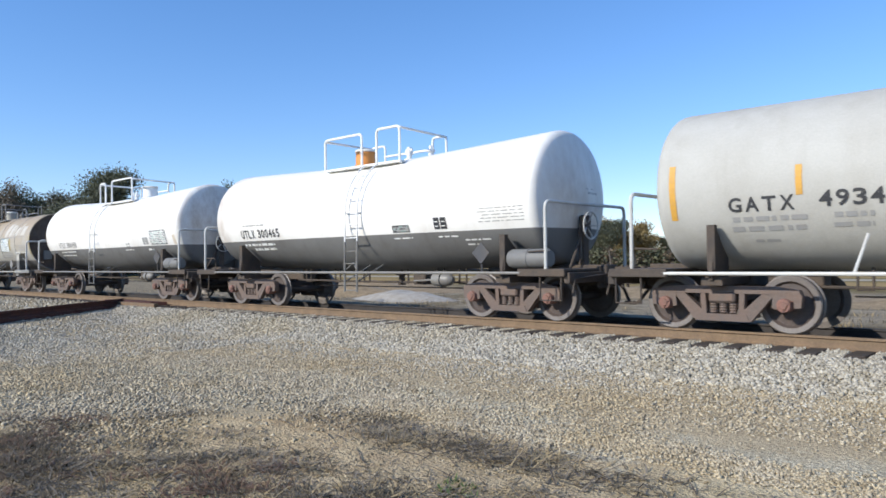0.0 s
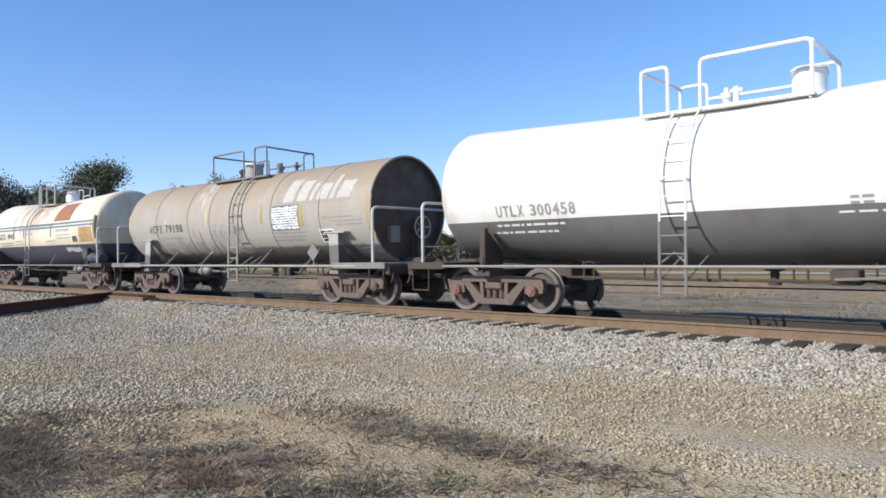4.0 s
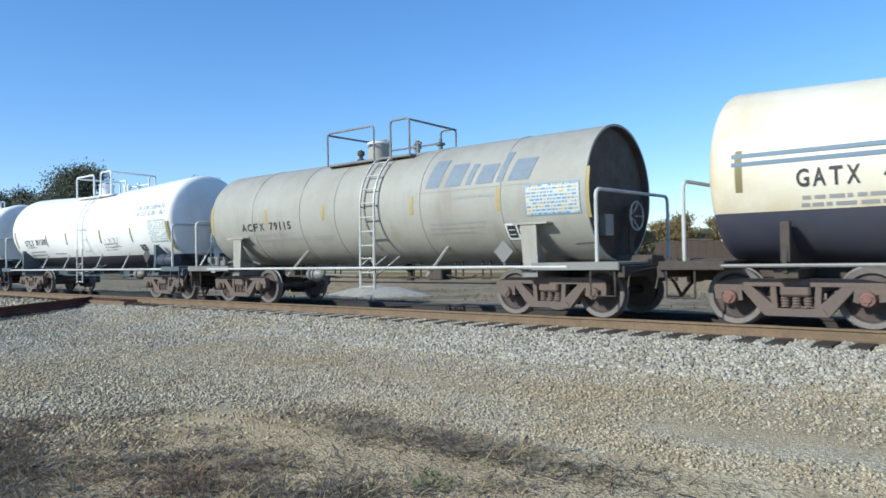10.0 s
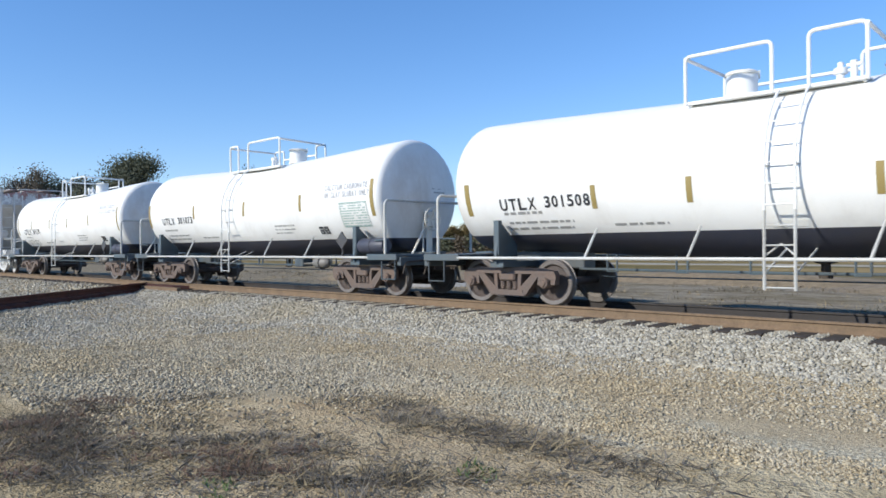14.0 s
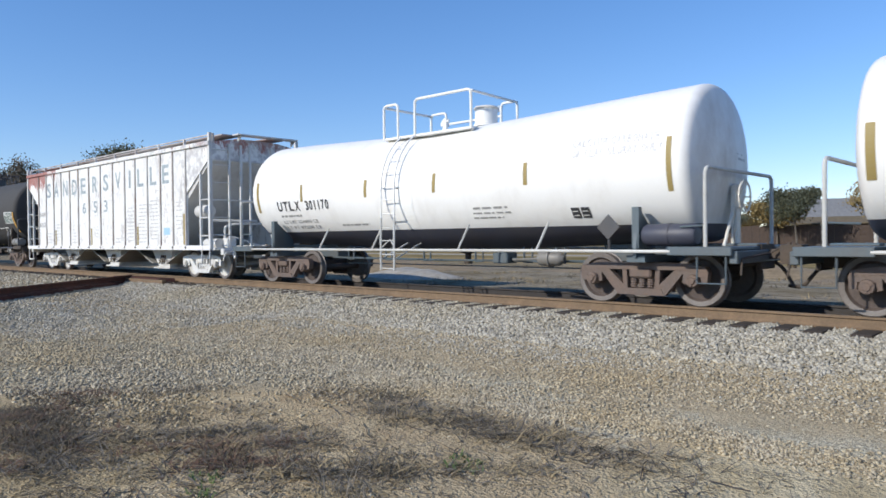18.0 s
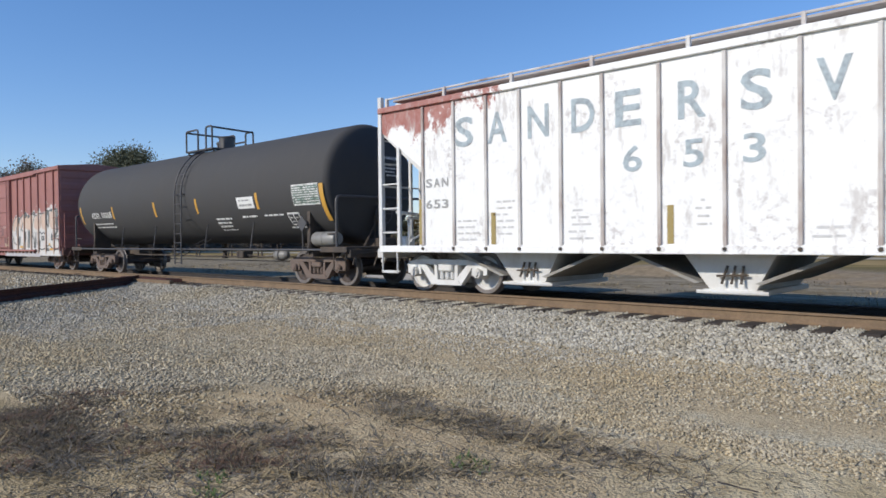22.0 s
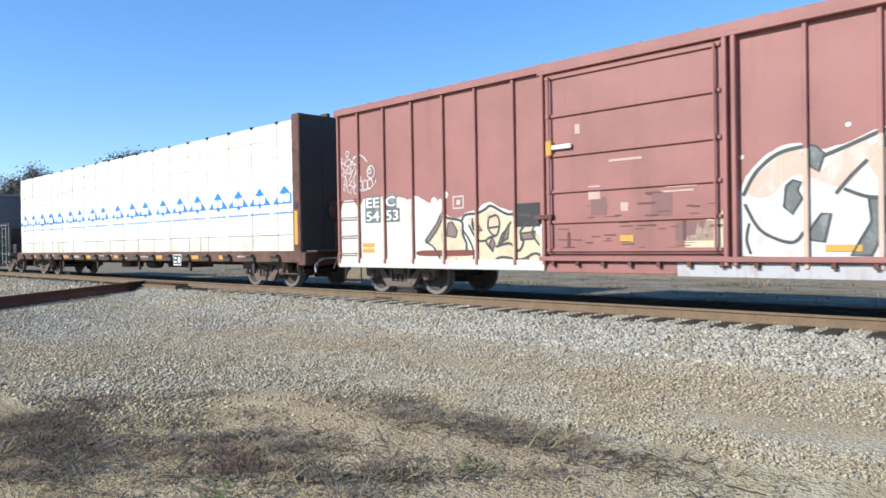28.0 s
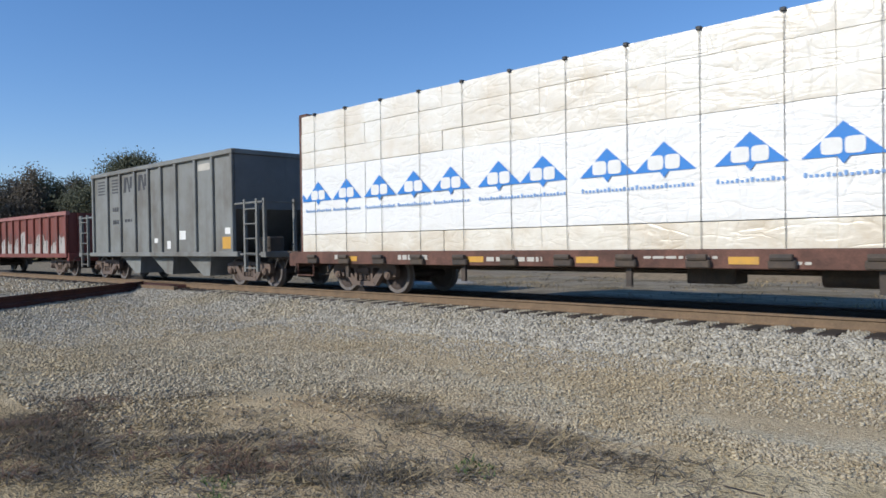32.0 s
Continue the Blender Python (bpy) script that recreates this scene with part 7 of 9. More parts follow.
def centerbeam(u):
    car = thing("centerbeam_car", "brown centre-beam flat car with tall bulkhead ends", "flat car", "cars of the freight train")
    CARS.append((car, u))
    for s in (-1, 1):
        part("side_sill", box(bmesh.new(), -11.35, 11.35, min(s * 1.34, s * 1.46), max(s * 1.34, s * 1.46), 0.69, 0.98, 0.012), BROWN_FRAME, car)
    part("deck", box(bmesh.new(), -11.3, 11.3, -1.34, 1.34, 0.86, 0.97), BROWN_FRAME, car)
    part("centre_sill", box(bmesh.new(), -9.8, 9.8, -0.25, 0.25, 0.55, 0.86), UNDER, car)
    part("centre_beam", box(bmesh.new(), -11.0, 11.0, -0.04, 0.04, 0.97, 4.38), BROWN_FRAME, car)
    part("top_chord", box(bmesh.new(), -11.0, 11.0, -0.16, 0.16, 4.36, 4.46, 0.01), BROWN_FRAME, car)
    side = Side(y=-1.46)
    for s in (-1, 1):
        bulk = part("bulkhead", box(bmesh.new(), min(s * 10.98, s * 11.30), max(s * 10.98, s * 11.30), -1.44 if s > 0 else -1.22, 1.22, 0.90, 4.46, 0.02), BROWN_FRAME, car, "rusty end bulkhead")
        # ribs and sheet are coloured black to stand for the shade on the end
        for y in (-1.3 if s > 0 else -1.14, -0.65, 0.0, 0.55, 1.1):
            part("bulkhead_rib", box(bmesh.new(), min(s * 11.29, s * 11.325), max(s * 11.29, s * 11.325), y - 0.06, y + 0.06, 0.95, 4.44), BLACK_PAINT, bulk)
        part("bulkhead_sheet", box(bmesh.new(), min(s * 11.29, s * 11.312), max(s * 11.29, s * 11.312), -1.40 if s > 0 else -1.2, 1.18, 0.95, 4.42), BLACK_PAINT, bulk, "end sheet with its shade put into the black")
        for y in (-0.5, 0.35):
            part("lifting_lug", box(bmesh.new(), min(s * 11.0, s * 11.3), max(s * 11.0, s * 11.3), y - 0.05, y + 0.05, 4.46, 4.54), UNDER, bulk)
        if s > 0:
            part("reflector", box(bmesh.new(), 11.07, 11.21, -1.452, -1.44, 1.15, 2.0), YELLOW, bulk, "yellow reflector stripe")
            part("winch_hole", lathe(bmesh.new(), [(0, -1.455), (0.09, -1.455), (0.09, -1.43), (0, -1.43)], 12, "y", (11.14, 0, 2.15)), INK, bulk)
        bm = bmesh.new()
        for i in range(16):
            a, b = 2 * math.pi * i / 16, 2 * math.pi * (i + 1) / 16
            rod(bm, (s * 11.55, -0.45 + 0.24 * math.cos(a), 2.0 + 0.24 * math.sin(a)), (s * 11.55, -0.45 + 0.24 * math.cos(b), 2.0 + 0.24 * math.sin(b)), 0.014, 5)
        box(bm, min(s * 11.42, s * 11.52), max(s * 11.42, s * 11.52), -0.58, -0.32, 1.8, 2.25, 0.02)
        rod(bm, (s * 11.47, -0.45, 1.0), (s * 11.47, -0.45, 1.85), 0.03, 6)
        part("brake_gear", bm, BROWN_FRAME if s > 0 else UNDER, car)
        part("end_platform", box(bmesh.new(), min(s * 11.35, s * 11.8), max(s * 11.35, s * 11.8), -1.3, 1.0, 0.95, 1.0, 0.01), UNDER, car)
        part("end_sill", box(bmesh.new(), min(s * 11.2, s * 11.5), max(s * 11.2, s * 11.5), -1.45, 1.45, 0.62, 0.95, 0.02), BROWN_FRAME, car)
        part("step", pipe(bmesh.new(), [(s * 10.5, -1.42, 0.7), (s * 10.5, -1.42, 0.40), (s * 11.15, -1.42, 0.40), (s * 11.15, -1.42, 0.7)], 0.02, 6), BROWN_FRAME, car)
        part("cut_lever", pipe(bmesh.new(), [(s * 11.6, -1.2, 0.45), (s * 11.55, -1.2, 0.62), (s * 11.5, -0.9, 0.78), (s * 11.6, -0.3, 0.8)], 0.02, 6, 0.05), INK_WHITE if s > 0 else UNDER, car)
        add_truck(car, s * 9.04)
        add_coupler(car, s * 11.75, s)
    for i in range(18):
        x = -10.41 + 1.216 * i
        w = part("winch", box(bmesh.new(), x - 0.19, x + 0.19, -1.55, -1.44, 0.70, 0.83, 0.02), UNDER, car)
        part("winch_drum", rod(bmesh.new(), (x - 0.15, -1.54, 0.86), (x + 0.15, -1.54, 0.86), 0.05, 8), UNDER, w)
        if i % 3 == 1:
            part("stake_pocket", box(bmesh.new(), x - 0.05, x + 0.05, -1.42, -1.36, 0.38, 0.70), UNDER, car)
    for x in (-9.0, -5.2, -2.66, -0.02, 3.4, 5.83, 7.5):
        part("reflector", box(bmesh.new(), x - 0.22, x + 0.22, -1.466, -1.455, 0.76, 0.87), YELLOW, car)
    bm = bmesh.new()
    side.patch(bm, 4.42, 4.96, 0.56, 0.90, 0.008, 0)
    for q in ((4.45, 4.93, 0.59, 0.87),):
        side.patch(bm, *q, 0.011, 1)
    for q in ((4.50, 4.66, 0.76, 0.82), (4.50, 4.66, 0.64, 0.70), (4.74, 4.9, 0.64, 0.82)):
        side.patch(bm, *q, 0.014, 0)
    part("stencil_plate", bm, [INK_WHITE, INK], car)
    lines(side, car, LOGO_PALE, (-9.6, -9.3, 0.80, 0.90), (-7.4, -6.5, 0.80, 0.90), (-4.9, -4.5, 0.78, 0.86), (-4.2, -3.6, 0.78, 0.86), (-1.6, -0.4, 0.84, 0.88), (0.4, 0.9, 0.76, 0.80), (8.3, 9.2, 0.82, 0.86), (2.0, 2.8, 0.8, 0.84))
    bm = bmesh.new()
    pipe(bm, [(-6, -0.6, 0.62), (6, -0.6, 0.62)], 0.03, 6)
    box(bm, -1.2, -0.4, -0.8, -0.3, 0.42, 0.72, 0.02)
    lathe(bm, [(0, -0.4), (0.16, -0.38), (0.16, 0.38), (0, 0.4)], 12, "x", (1.2, -0.6, 0.56))
    box(bm, 2.2, 3.9, -0.6, 0.2, 0.45, 0.66, 0.02)
    part("brake_rigging", bm, UNDER, car)
    # the load, wrapped bundles in five tiers on either side of the beam
    tiers = [(0.985, 1.395, WRAP_LOW), (1.41, 3.02, WRAP), (3.03, 3.43, WRAP_TAN), (3.44, 3.90, WRAP_TAN), (3.91, 4.33, WRAP_TAN)]
    rnd = random.Random(77)
    for s in (-1, 1):
        load = thing("lumber_load", "white-wrapped lumber bundles strapped on the flat car", "lumber load", "lumber on the flat car")
        CARS.append((load, u))
        cols = [-10.95 + 21.9 * i / 9 for i in range(10)]
        for a, b in zip(cols, cols[1:]):
            for z0, z1, mat in tiers:
                o = rnd.uniform(-0.012, 0.012)
                ya, yb = sorted((s * 0.1, s * (1.40 + o)))
                lumber_bundle(load, a + rnd.uniform(0.001, 0.004), b - rnd.uniform(0.001, 0.004), ya, yb, z0, z1, mat, s, rnd)
        for i in range(18):
            x = -10.41 + 1.216 * i + rnd.uniform(-0.03, 0.03)
            part("strap", pipe(bmesh.new(), [(x, s * 1.421, 0.97), (x + 0.01, s * 1.421, 4.3), (x, s * 1.36, 4.36), (x, s * 0.15, 4.37)], 0.0055, 5), STRAP, load)
            part("corner_guard", box(bmesh.new(), x - 0.04, x + 0.04, min(s * 1.32, s * 1.44), max(s * 1.32, s * 1.44), 4.30, 4.36, 0.01), INK, load)
        if s < 0:
            sl = Side(y=-1.418)
            for x in (-11.2, -10.26, -9.17, -8.01, -6.92, -5.84, -4.60, -3.58, -2.27, -1.25, 0.08, 1.30, 2.34, 3.66, 4.84, 5.96, 7.2, 8.33, 9.43, 10.59):
                bm = bmesh.new()
                x0, x1 = max(-10.9, x - 0.53), min(10.9, x + 0.53)
                if x0 > x - 0.5:
                    sl.poly(bm, [(x0, 2.21), (x + 0.53, 2.21), (x0, 2.68 - 0.47 * (x0 - x) / 0.53)])
                elif x1 < x + 0.5:
                    sl.poly(bm, [(x - 0.53, 2.21), (x1, 2.21), (x1, 2.45), (x, 2.68)])
                else:
                    sl.poly(bm, [(x - 0.53, 2.21), (x + 0.53, 2.21), (x, 2.68)])
                    sl.poly(bm, [(x - 0.08, 2.212), (x, 2.11), (x + 0.08, 2.212)])
                logo = part("printed_logo", bm, PRINT_BLUE, load, "blue printed triangle")
                bm = bmesh.new()
                if x0 < x - 0.3 and x1 > x + 0.27:
                    for cx, w in ((x - 0.145, 0.135), (x + 0.14, 0.125)):       # two plain white blocks
                        turn = [k * math.pi / 8 for k in range(16)]
                        block = [(math.copysign(abs(math.cos(k)) ** 0.45, math.cos(k)), math.copysign(abs(math.sin(k)) ** 0.45, math.sin(k))) for k in turn]
                        sl.poly(bm, [(cx + w * a, 2.355 + 0.115 * b) for a, b in block], 0.010)
                    part("logo_emblem", bm, INK_WHITE, logo)
                    bm = bmesh.new()
                    for k in range(14):             # small print under the triangle, as bars
                        h = (0.085, 0.05, 0.055, 0.05, 0.075, 0.05, 0.06)[k % 7]
                        sl.patch(bm, x - 0.5 + 0.072 * k, x - 0.456 + 0.072 * k, 1.95, 1.95 + 0.85 * h, 0.006)
                    tagged(part("print_line", bm, PRINT_FAINT, load), kind="stuff")
                else:
                    bm.free()
    return car


def lumber_bundle(load, x0, x1, y0, y1, z0, z1, mat, s, rnd):
    """One wrapped pack: a soft-edged block, its face slightly rumpled."""
    bm = bmesh.new()
    nx, nz = (36, max(6, int((z1 - z0) / 0.07))) if s < 0 else (10, 3)
    yf, yb = (y0, y1) if s < 0 else (y1, y0)
    grid = []
    for k in range(nz + 1):
        row = []
        for i in range(nx + 1):
            x, z = x0 + (x1 - x0) * i / nx, z0 + (z1 - z0) * k / nz
            edge = min(1.0, min(i, nx - i) / 1.0) * min(1.0, min(k, nz - k) / 1.0)
            crease = abs(noise.noise((x * 1.6 + 0.8 * z, z * 2.2 - 0.5 * x, s * 3.0))) + 0.6 * abs(noise.noise((x * 4.0 - 1.5 * z, z * 4.5 + x, 8.0)))
            d = (0.010 * noise.noise((x * 2.1, z * 2.6, s * 5.0)) + (0.004 if mat is WRAP else 0.02) * (0.35 - crease)) if edge else -0.005
            row.append(bm.verts.new((x, yf + (-d if s < 0 else d), z)))
        grid.append(row)
    for a, b in zip(grid, grid[1:]):
        for i in range(nx):
            bm.faces.new([a[i], a[i + 1], b[i + 1], b[i]])
    back = [bm.verts.new((x, yb, z)) for x, z in ((x0, z0), (x1, z0), (x1, z1), (x0, z1))]
    bm.faces.new(back)
    bm.faces.new(grid[0] + [back[1], back[0]])
    bm.faces.new(grid[-1] + [back[2], back[3]])
    bm.faces.new([r[0] for r in grid] + [back[3], back[0]])
    bm.faces.new([r[-1] for r in grid] + [back[2], back[1]])
    bmesh.ops.recalc_face_normals(bm, faces=bm.faces[:])
    return part("lumber_pack", bm, mat, load, smooth=50)


# Open hopper and gondola -------------------------------------------------------------------------------------------
def open_hopper(u):
    car = thing("hopper_car", "grey ribbed open coal hopper car", "hopper car", "cars of the freight train")
    CARS.append((car, u))
    for s in (-1, 1):
        part("side_sheet", box(bmesh.new(), -5.05, 5.02, min(s * 1.44, s * 1.48), max(s * 1.44, s * 1.48), 0.95, 3.82), HOPPER_GREY, car)
        part("top_chord", box(bmesh.new(), -5.1, 5.08, min(s * 1.40, s * 1.58), max(s * 1.40, s * 1.58), 3.74, 3.88, 0.015), HOPPER_GREY, car)
        part("side_sill", box(bmesh.new(), -5.3, 5.3, min(s * 1.42, s * 1.58), max(s * 1.42, s * 1.58), 0.86, 1.0, 0.012), HOPPER_GREY, car)
        for x in (-5.0, -3.66, -2.57, -1.36, -0.32, 0.60, 1.62, 2.87, 3.89, 4.98):
            part("side_rib", box(bmesh.new(), x - 0.06, x + 0.06, min(s * 1.48, s * 1.56), max(s * 1.48, s * 1.56), 0.98, 3.75, 0.015), HOPPER_GREY, car)
    for e in (-1, 1):
        part("end_sheet", box(bmesh.new(), min(e * 5.0, e * 5.05), max(e * 5.0, e * 5.05), -1.46, 1.46, 2.2, 3.82), CHARCOAL, car)
        part("slope_sheet", prism(bmesh.new(), [(e * 5.05, 2.2), (e * 5.0, 2.24), (e * 2.9, 0.9), (e * 3.0, 0.86)], "y", -1.45, 1.45), CHARCOAL, car)
        part("top_chord", box(bmesh.new(), min(e * 4.98, e * 5.1), max(e * 4.98, e * 5.1), -1.5, 1.5, 3.74, 3.88, 0.015), HOPPER_GREY, car)
        part("centre_sill", box(bmesh.new(), min(e * 3.0, e * 6.6), max(e * 3.0, e * 6.6), -0.25, 0.25, 0.62, 0.92), UNDER, car)
        part("end_sill", box(bmesh.new(), min(e * 6.35, e * 6.6), max(e * 6.35, e * 6.6), -1.5, 1.5, 0.84, 0.99, 0.01), HOPPER_GREY, car)
        part("end_floor", box(bmesh.new(), min(e * 5.05, e * 6.4), max(e * 5.05, e * 6.4), -1.5, 1.5, 0.90, 0.95), CHARCOAL, car)
        for x, y in ((e * 5.62, -1.5), (e * 6.22, -1.5), (e * 6.5, -1.45), (e * 5.62, 1.5), (e * 6.5, 1.45), (e * 6.5, -0.5)):
            part("end_post", box(bmesh.new(), x - 0.04, x + 0.04, y - 0.04, y + 0.04, 0.45 if y < -1.47 else 0.95, 2.42), HOPPER_GREY, car)
        for z in (0.55, 0.95, 1.35, 1.75, 2.15):
            part("rung", rod(bmesh.new(), (e * 5.62, -1.53, z), (e * 6.22, -1.53, z), 0.018, 6), HOPPER_GREY, car)
        part("end_rail", rod(bmesh.new(), (e * 5.1, -1.5, 2.32), (e * 6.5, -1.5, 2.32), 0.03, 6), HOPPER_GREY, car)
        part("end_rail", rod(bmesh.new(), (e * 6.5, -1.5, 2.32), (e * 6.5, 1.5, 2.32), 0.02, 6), HOPPER_GREY, car)
        part("valve_box", box(bmesh.new(), e * 5.9 - 0.25, e * 5.9 + 0.25, -1.1, -0.6, 0.95, 1.4, 0.04), UNDER, car)
        add_truck(car, e * 5.0)
        add_coupler(car, e * 6.7, e)
    for x in (-2.2, 0.2, 2.6):
        bm = prism(bmesh.new(), [(x - 0.9, 0.9), (x + 0.75, 0.9), (x + 0.65, 0.28), (x + 0.25, 0.28)], "y", -1.3, 1.3)
        part("hopper_chute", bm, HOPPER_GREY, car)
    side = Side(y=-1.48)
    bm = bmesh.new()
    for x in (-4.6, -3.35):
        for k in range(5):
            side.patch(bm, x, x + 0.62, 3.10 + 0.11 * k, 3.15 + 0.11 * k)
    for x in (-2.35, -1.2):
        side.poly(bm, [(x, 3.08), (x + 0.2, 3.08), (x + 0.26, 3.6), (x + 0.06, 3.6)])
        side.poly(bm, [(x + 0.24, 3.6), (x + 0.36, 3.6), (x + 0.56, 3.08), (x + 0.44, 3.08)])
        side.poly(bm, [(x + 0.5, 3.2), (x + 0.66, 3.2), (x + 0.70, 3.6), (x + 0.54, 3.6)])
    tagged(part("railway_mark", bm, INK, car, "black railway mark as plain blocks"), kind="stuff")
    part("white_patch", side.patch(bmesh.new(), 3.0, 3.7, 3.40, 3.60), LOGO_PALE, car)
    part("reflector", side.patch(bmesh.new(), 4.35, 4.85, 1.08, 1.42), YELLOW, car)
    part("label", side.patch(bmesh.new(), 4.5, 4.8, 1.50, 1.68), INK_WHITE, car)
    part("label", side.patch(bmesh.new(), 1.75, 2.15, 1.38, 1.65), INK_WHITE, car)
    part("label", side.patch(bmesh.new(), 0.0, 0.25, 1.3, 1.45), INK_WHITE, car)
    part("label", side.patch(bmesh.new(), 0.9, 1.15, 1.1, 1.35), INK_WHITE, car)
    lines(side, car, INK, (-3.3, -2.8, 2.45, 2.6), (-3.3, -2.8, 2.0, 2.15), (-2.3, -1.7, 2.05, 2.15))
    return car


def gondola(u):
    car = thing("gondola_car", "rusty red gondola car with pale graffiti", "gondola", "cars of the freight train")
    CARS.append((car, u))
    part("floor", box(bmesh.new(), -8.0, 8.0, -1.4, 1.4, 0.95, 1.05), BROWN_FRAME, car)
    for s in (-1, 1):
        part("side_sheet", box(bmesh.new(), -8.05, 8.05, min(s * 1.38, s * 1.43), max(s * 1.38, s * 1.43), 0.95, 2.58), RED_DARK, car)
        part("top_chord", box(bmesh.new(), -8.1, 8.1, min(s * 1.36, s * 1.52), max(s * 1.36, s * 1.52), 2.52, 2.68, 0.015), RED_BOX, car)
        part("side_sill", box(bmesh.new(), -8.05, 8.05, min(s * 1.38, s * 1.52), max(s * 1.38, s * 1.52), 0.80, 0.97, 0.012), RED_DARK, car)
        for i in range(17):
            x = -7.95 + 15.9 * i / 16
            part("side_rib", box(bmesh.new(), x - 0.07, x + 0.07, min(s * 1.43, s * 1.51), max(s * 1.43, s * 1.51), 0.95, 2.54, 0.015), RED_DARK, car)
        part("end_sheet", box(bmesh.new(), min(s * 8.0, s * 8.05), max(s * 8.0, s * 8.05), -1.4, 1.4, 0.95, 2.62), RED_DARK, car)
        for y in (-1.0, 0.0, 1.0):
            part("end_rib", box(bmesh.new(), min(s * 8.05, s * 8.12), max(s * 8.05, s * 8.12), y - 0.06, y + 0.06, 0.95, 2.6), RED_DARK, car)
        part("end_sill", box(bmesh.new(), min(s * 7.9, s * 8.15), max(s * 7.9, s * 8.15), -1.45, 1.45, 0.66, 0.97, 0.02), RED_DARK, car)
        add_truck(car, s * 6.0)
        add_coupler(car, s * 8.2, s)
    side = Side(y=-1.43)
    rnd = random.Random(9)
    bm = bmesh.new()
    tops = [1.55 + 0.30 * math.sin(1.3 * i) + rnd.uniform(-0.18, 0.22) for i in range(33)]
    for i in range(16):          # one wash that runs on from bay to bay
        x = -7.87 + 15.9 * i / 16
        side.poly(bm, [(x, 0.98), (x + 0.83, 0.98), (x + 0.83, tops[2 * i + 2]), (x + 0.55, 0.06 + tops[2 * i + 1]), (x + 0.28, tops[2 * i + 1]), (x, tops[2 * i])], 0.004)
    part("graffiti", bm, spray("dulled_wash", (0.40, 0.37, 0.34), (0.24, 0.12, 0.10), 0.8), car, "dulled pale graffiti wash")
    bm = bmesh.new()
    for i in range(12):
        x = -1 + 0.72 * i
        side.stroke(bm, [(x, 1.1), (x + 0.15, 1.7 + rnd.uniform(-0.2, 0.3)), (x + 0.35, 1.3), (x + 0.5, 1.8)], 0.07, 0.007)
    tagged(part("graffiti_outline", bm, GRAF_BLACK, car), kind="stuff")
    return car


covered_hopper(-124.3)
boxcar(-159.27)
centerbeam(-180.0)
open_hopper(-199.1)
gondola(-215.1)


# Around the track --------------------------------------------------------------------------------------------------
def build_crossing_rail():
    """The rusty rail on its timber that runs up to the track from the left."""
    a, b = Vector((-14.6, -1.3)), Vector((-24.6, 10.75))
    n = (b - a).length
    ang = math.degrees(math.atan2(b.y - a.y, b.x - a.x))
    at = pose((a.x + b.x) / 2, (a.y + b.y) / 2, 0.0, 0, 0, ang)
    rail = thing("crossing_rail", "dark rust-red rail on a timber, running up to the track", "rail", kind="structure", at=at)
    part("rail", rail_mesh(n, RAIL_DARK), None, rail)
    bm = box(bmesh.new(), -n / 2, n / 2, -0.17, 0.17, -0.50, -0.192, 0.015)
    part("timber", bm, RAIL_DARK, rail)
    for i in range(9):
        x = -n / 2 + 0.8 + i * 1.7
        part("rail_plate", box(bmesh.new(), x - 0.12, x + 0.12, -0.185, 0.185, -0.19, -0.172), RAIL_DARK, rail)
    frog = thing("rail_crossing_piece", "rusty steel crossing piece beside the track rail", "rail", kind="structure", at=pose(-24.4, 11.0, 0))
    part("plate", prism(bmesh.new(), [(-1.4, -0.35), (1.9, -0.28), (2.2, 0.12), (-1.2, 0.12)], "z", -0.17, -0.06), RAIL_DARK, frog)
    part("plate", prism(bmesh.new(), [(-0.2, -0.55), (2.6, -0.5), (2.6, -0.36), (-0.2, -0.40)], "z", -0.2, -0.09), RAIL, frog)


def stones_object(name, label, spots, mat, lift=0.0):
    """Many small broken stones, each a squashed octahedron, in one mesh. spots: x, y, radius rows."""
    rng = np.random.default_rng(3)
    n = len(spots)
    base = np.array([(1, 0, 0), (0, 1, 0), (-1, 0, 0), (0, -1, 0), (0, 0, 1), (0, 0, -1)], float)
    tri = np.array([(0, 1, 4), (1, 2, 4), (2, 3, 4), (3, 0, 4), (1, 0, 5), (2, 1, 5), (3, 2, 5), (0, 3, 5)])
    v = base[None] * (1 + rng.uniform(-0.35, 0.35, (n, 6, 3))) + rng.uniform(-0.25, 0.25, (n, 6, 3))
    v *= rng.uniform(0.7, 1.25, (n, 1, 3)) * np.array([1.0, 1.0, 0.75])
    a = rng.uniform(0, 2 * math.pi, n)
    ca, sa = np.cos(a)[:, None], np.sin(a)[:, None]
    x, y = v[..., 0] * ca - v[..., 1] * sa, v[..., 0] * sa + v[..., 1] * ca
    v = np.stack([x, y, v[..., 2]], -1) * spots[:, 2][:, None, None]
    z = np.array([ground_z(p[0], p[1]) for p in spots])
    v += np.stack([spots[:, 0], spots[:, 1], z + lift + spots[:, 2] * 0.28], -1)[:, None]
    faces = (tri[None] + 6 * np.arange(n)[:, None, None]).reshape(-1, 3)
    me = bpy.data.meshes.new(name)
    me.vertices.add(n * 6)
    me.vertices.foreach_set("co", v.reshape(-1))
    me.loops.add(len(faces) * 3)
    me.loops.foreach_set("vertex_index", faces.reshape(-1))
    me.polygons.add(len(faces))
    me.polygons.foreach_set("loop_start", np.arange(0, len(faces) * 3, 3))
    me.update()
    me.validate()
    me.materials.append(mat)
    return tagged(new(name, me), label, "gravel", kind="stuff")


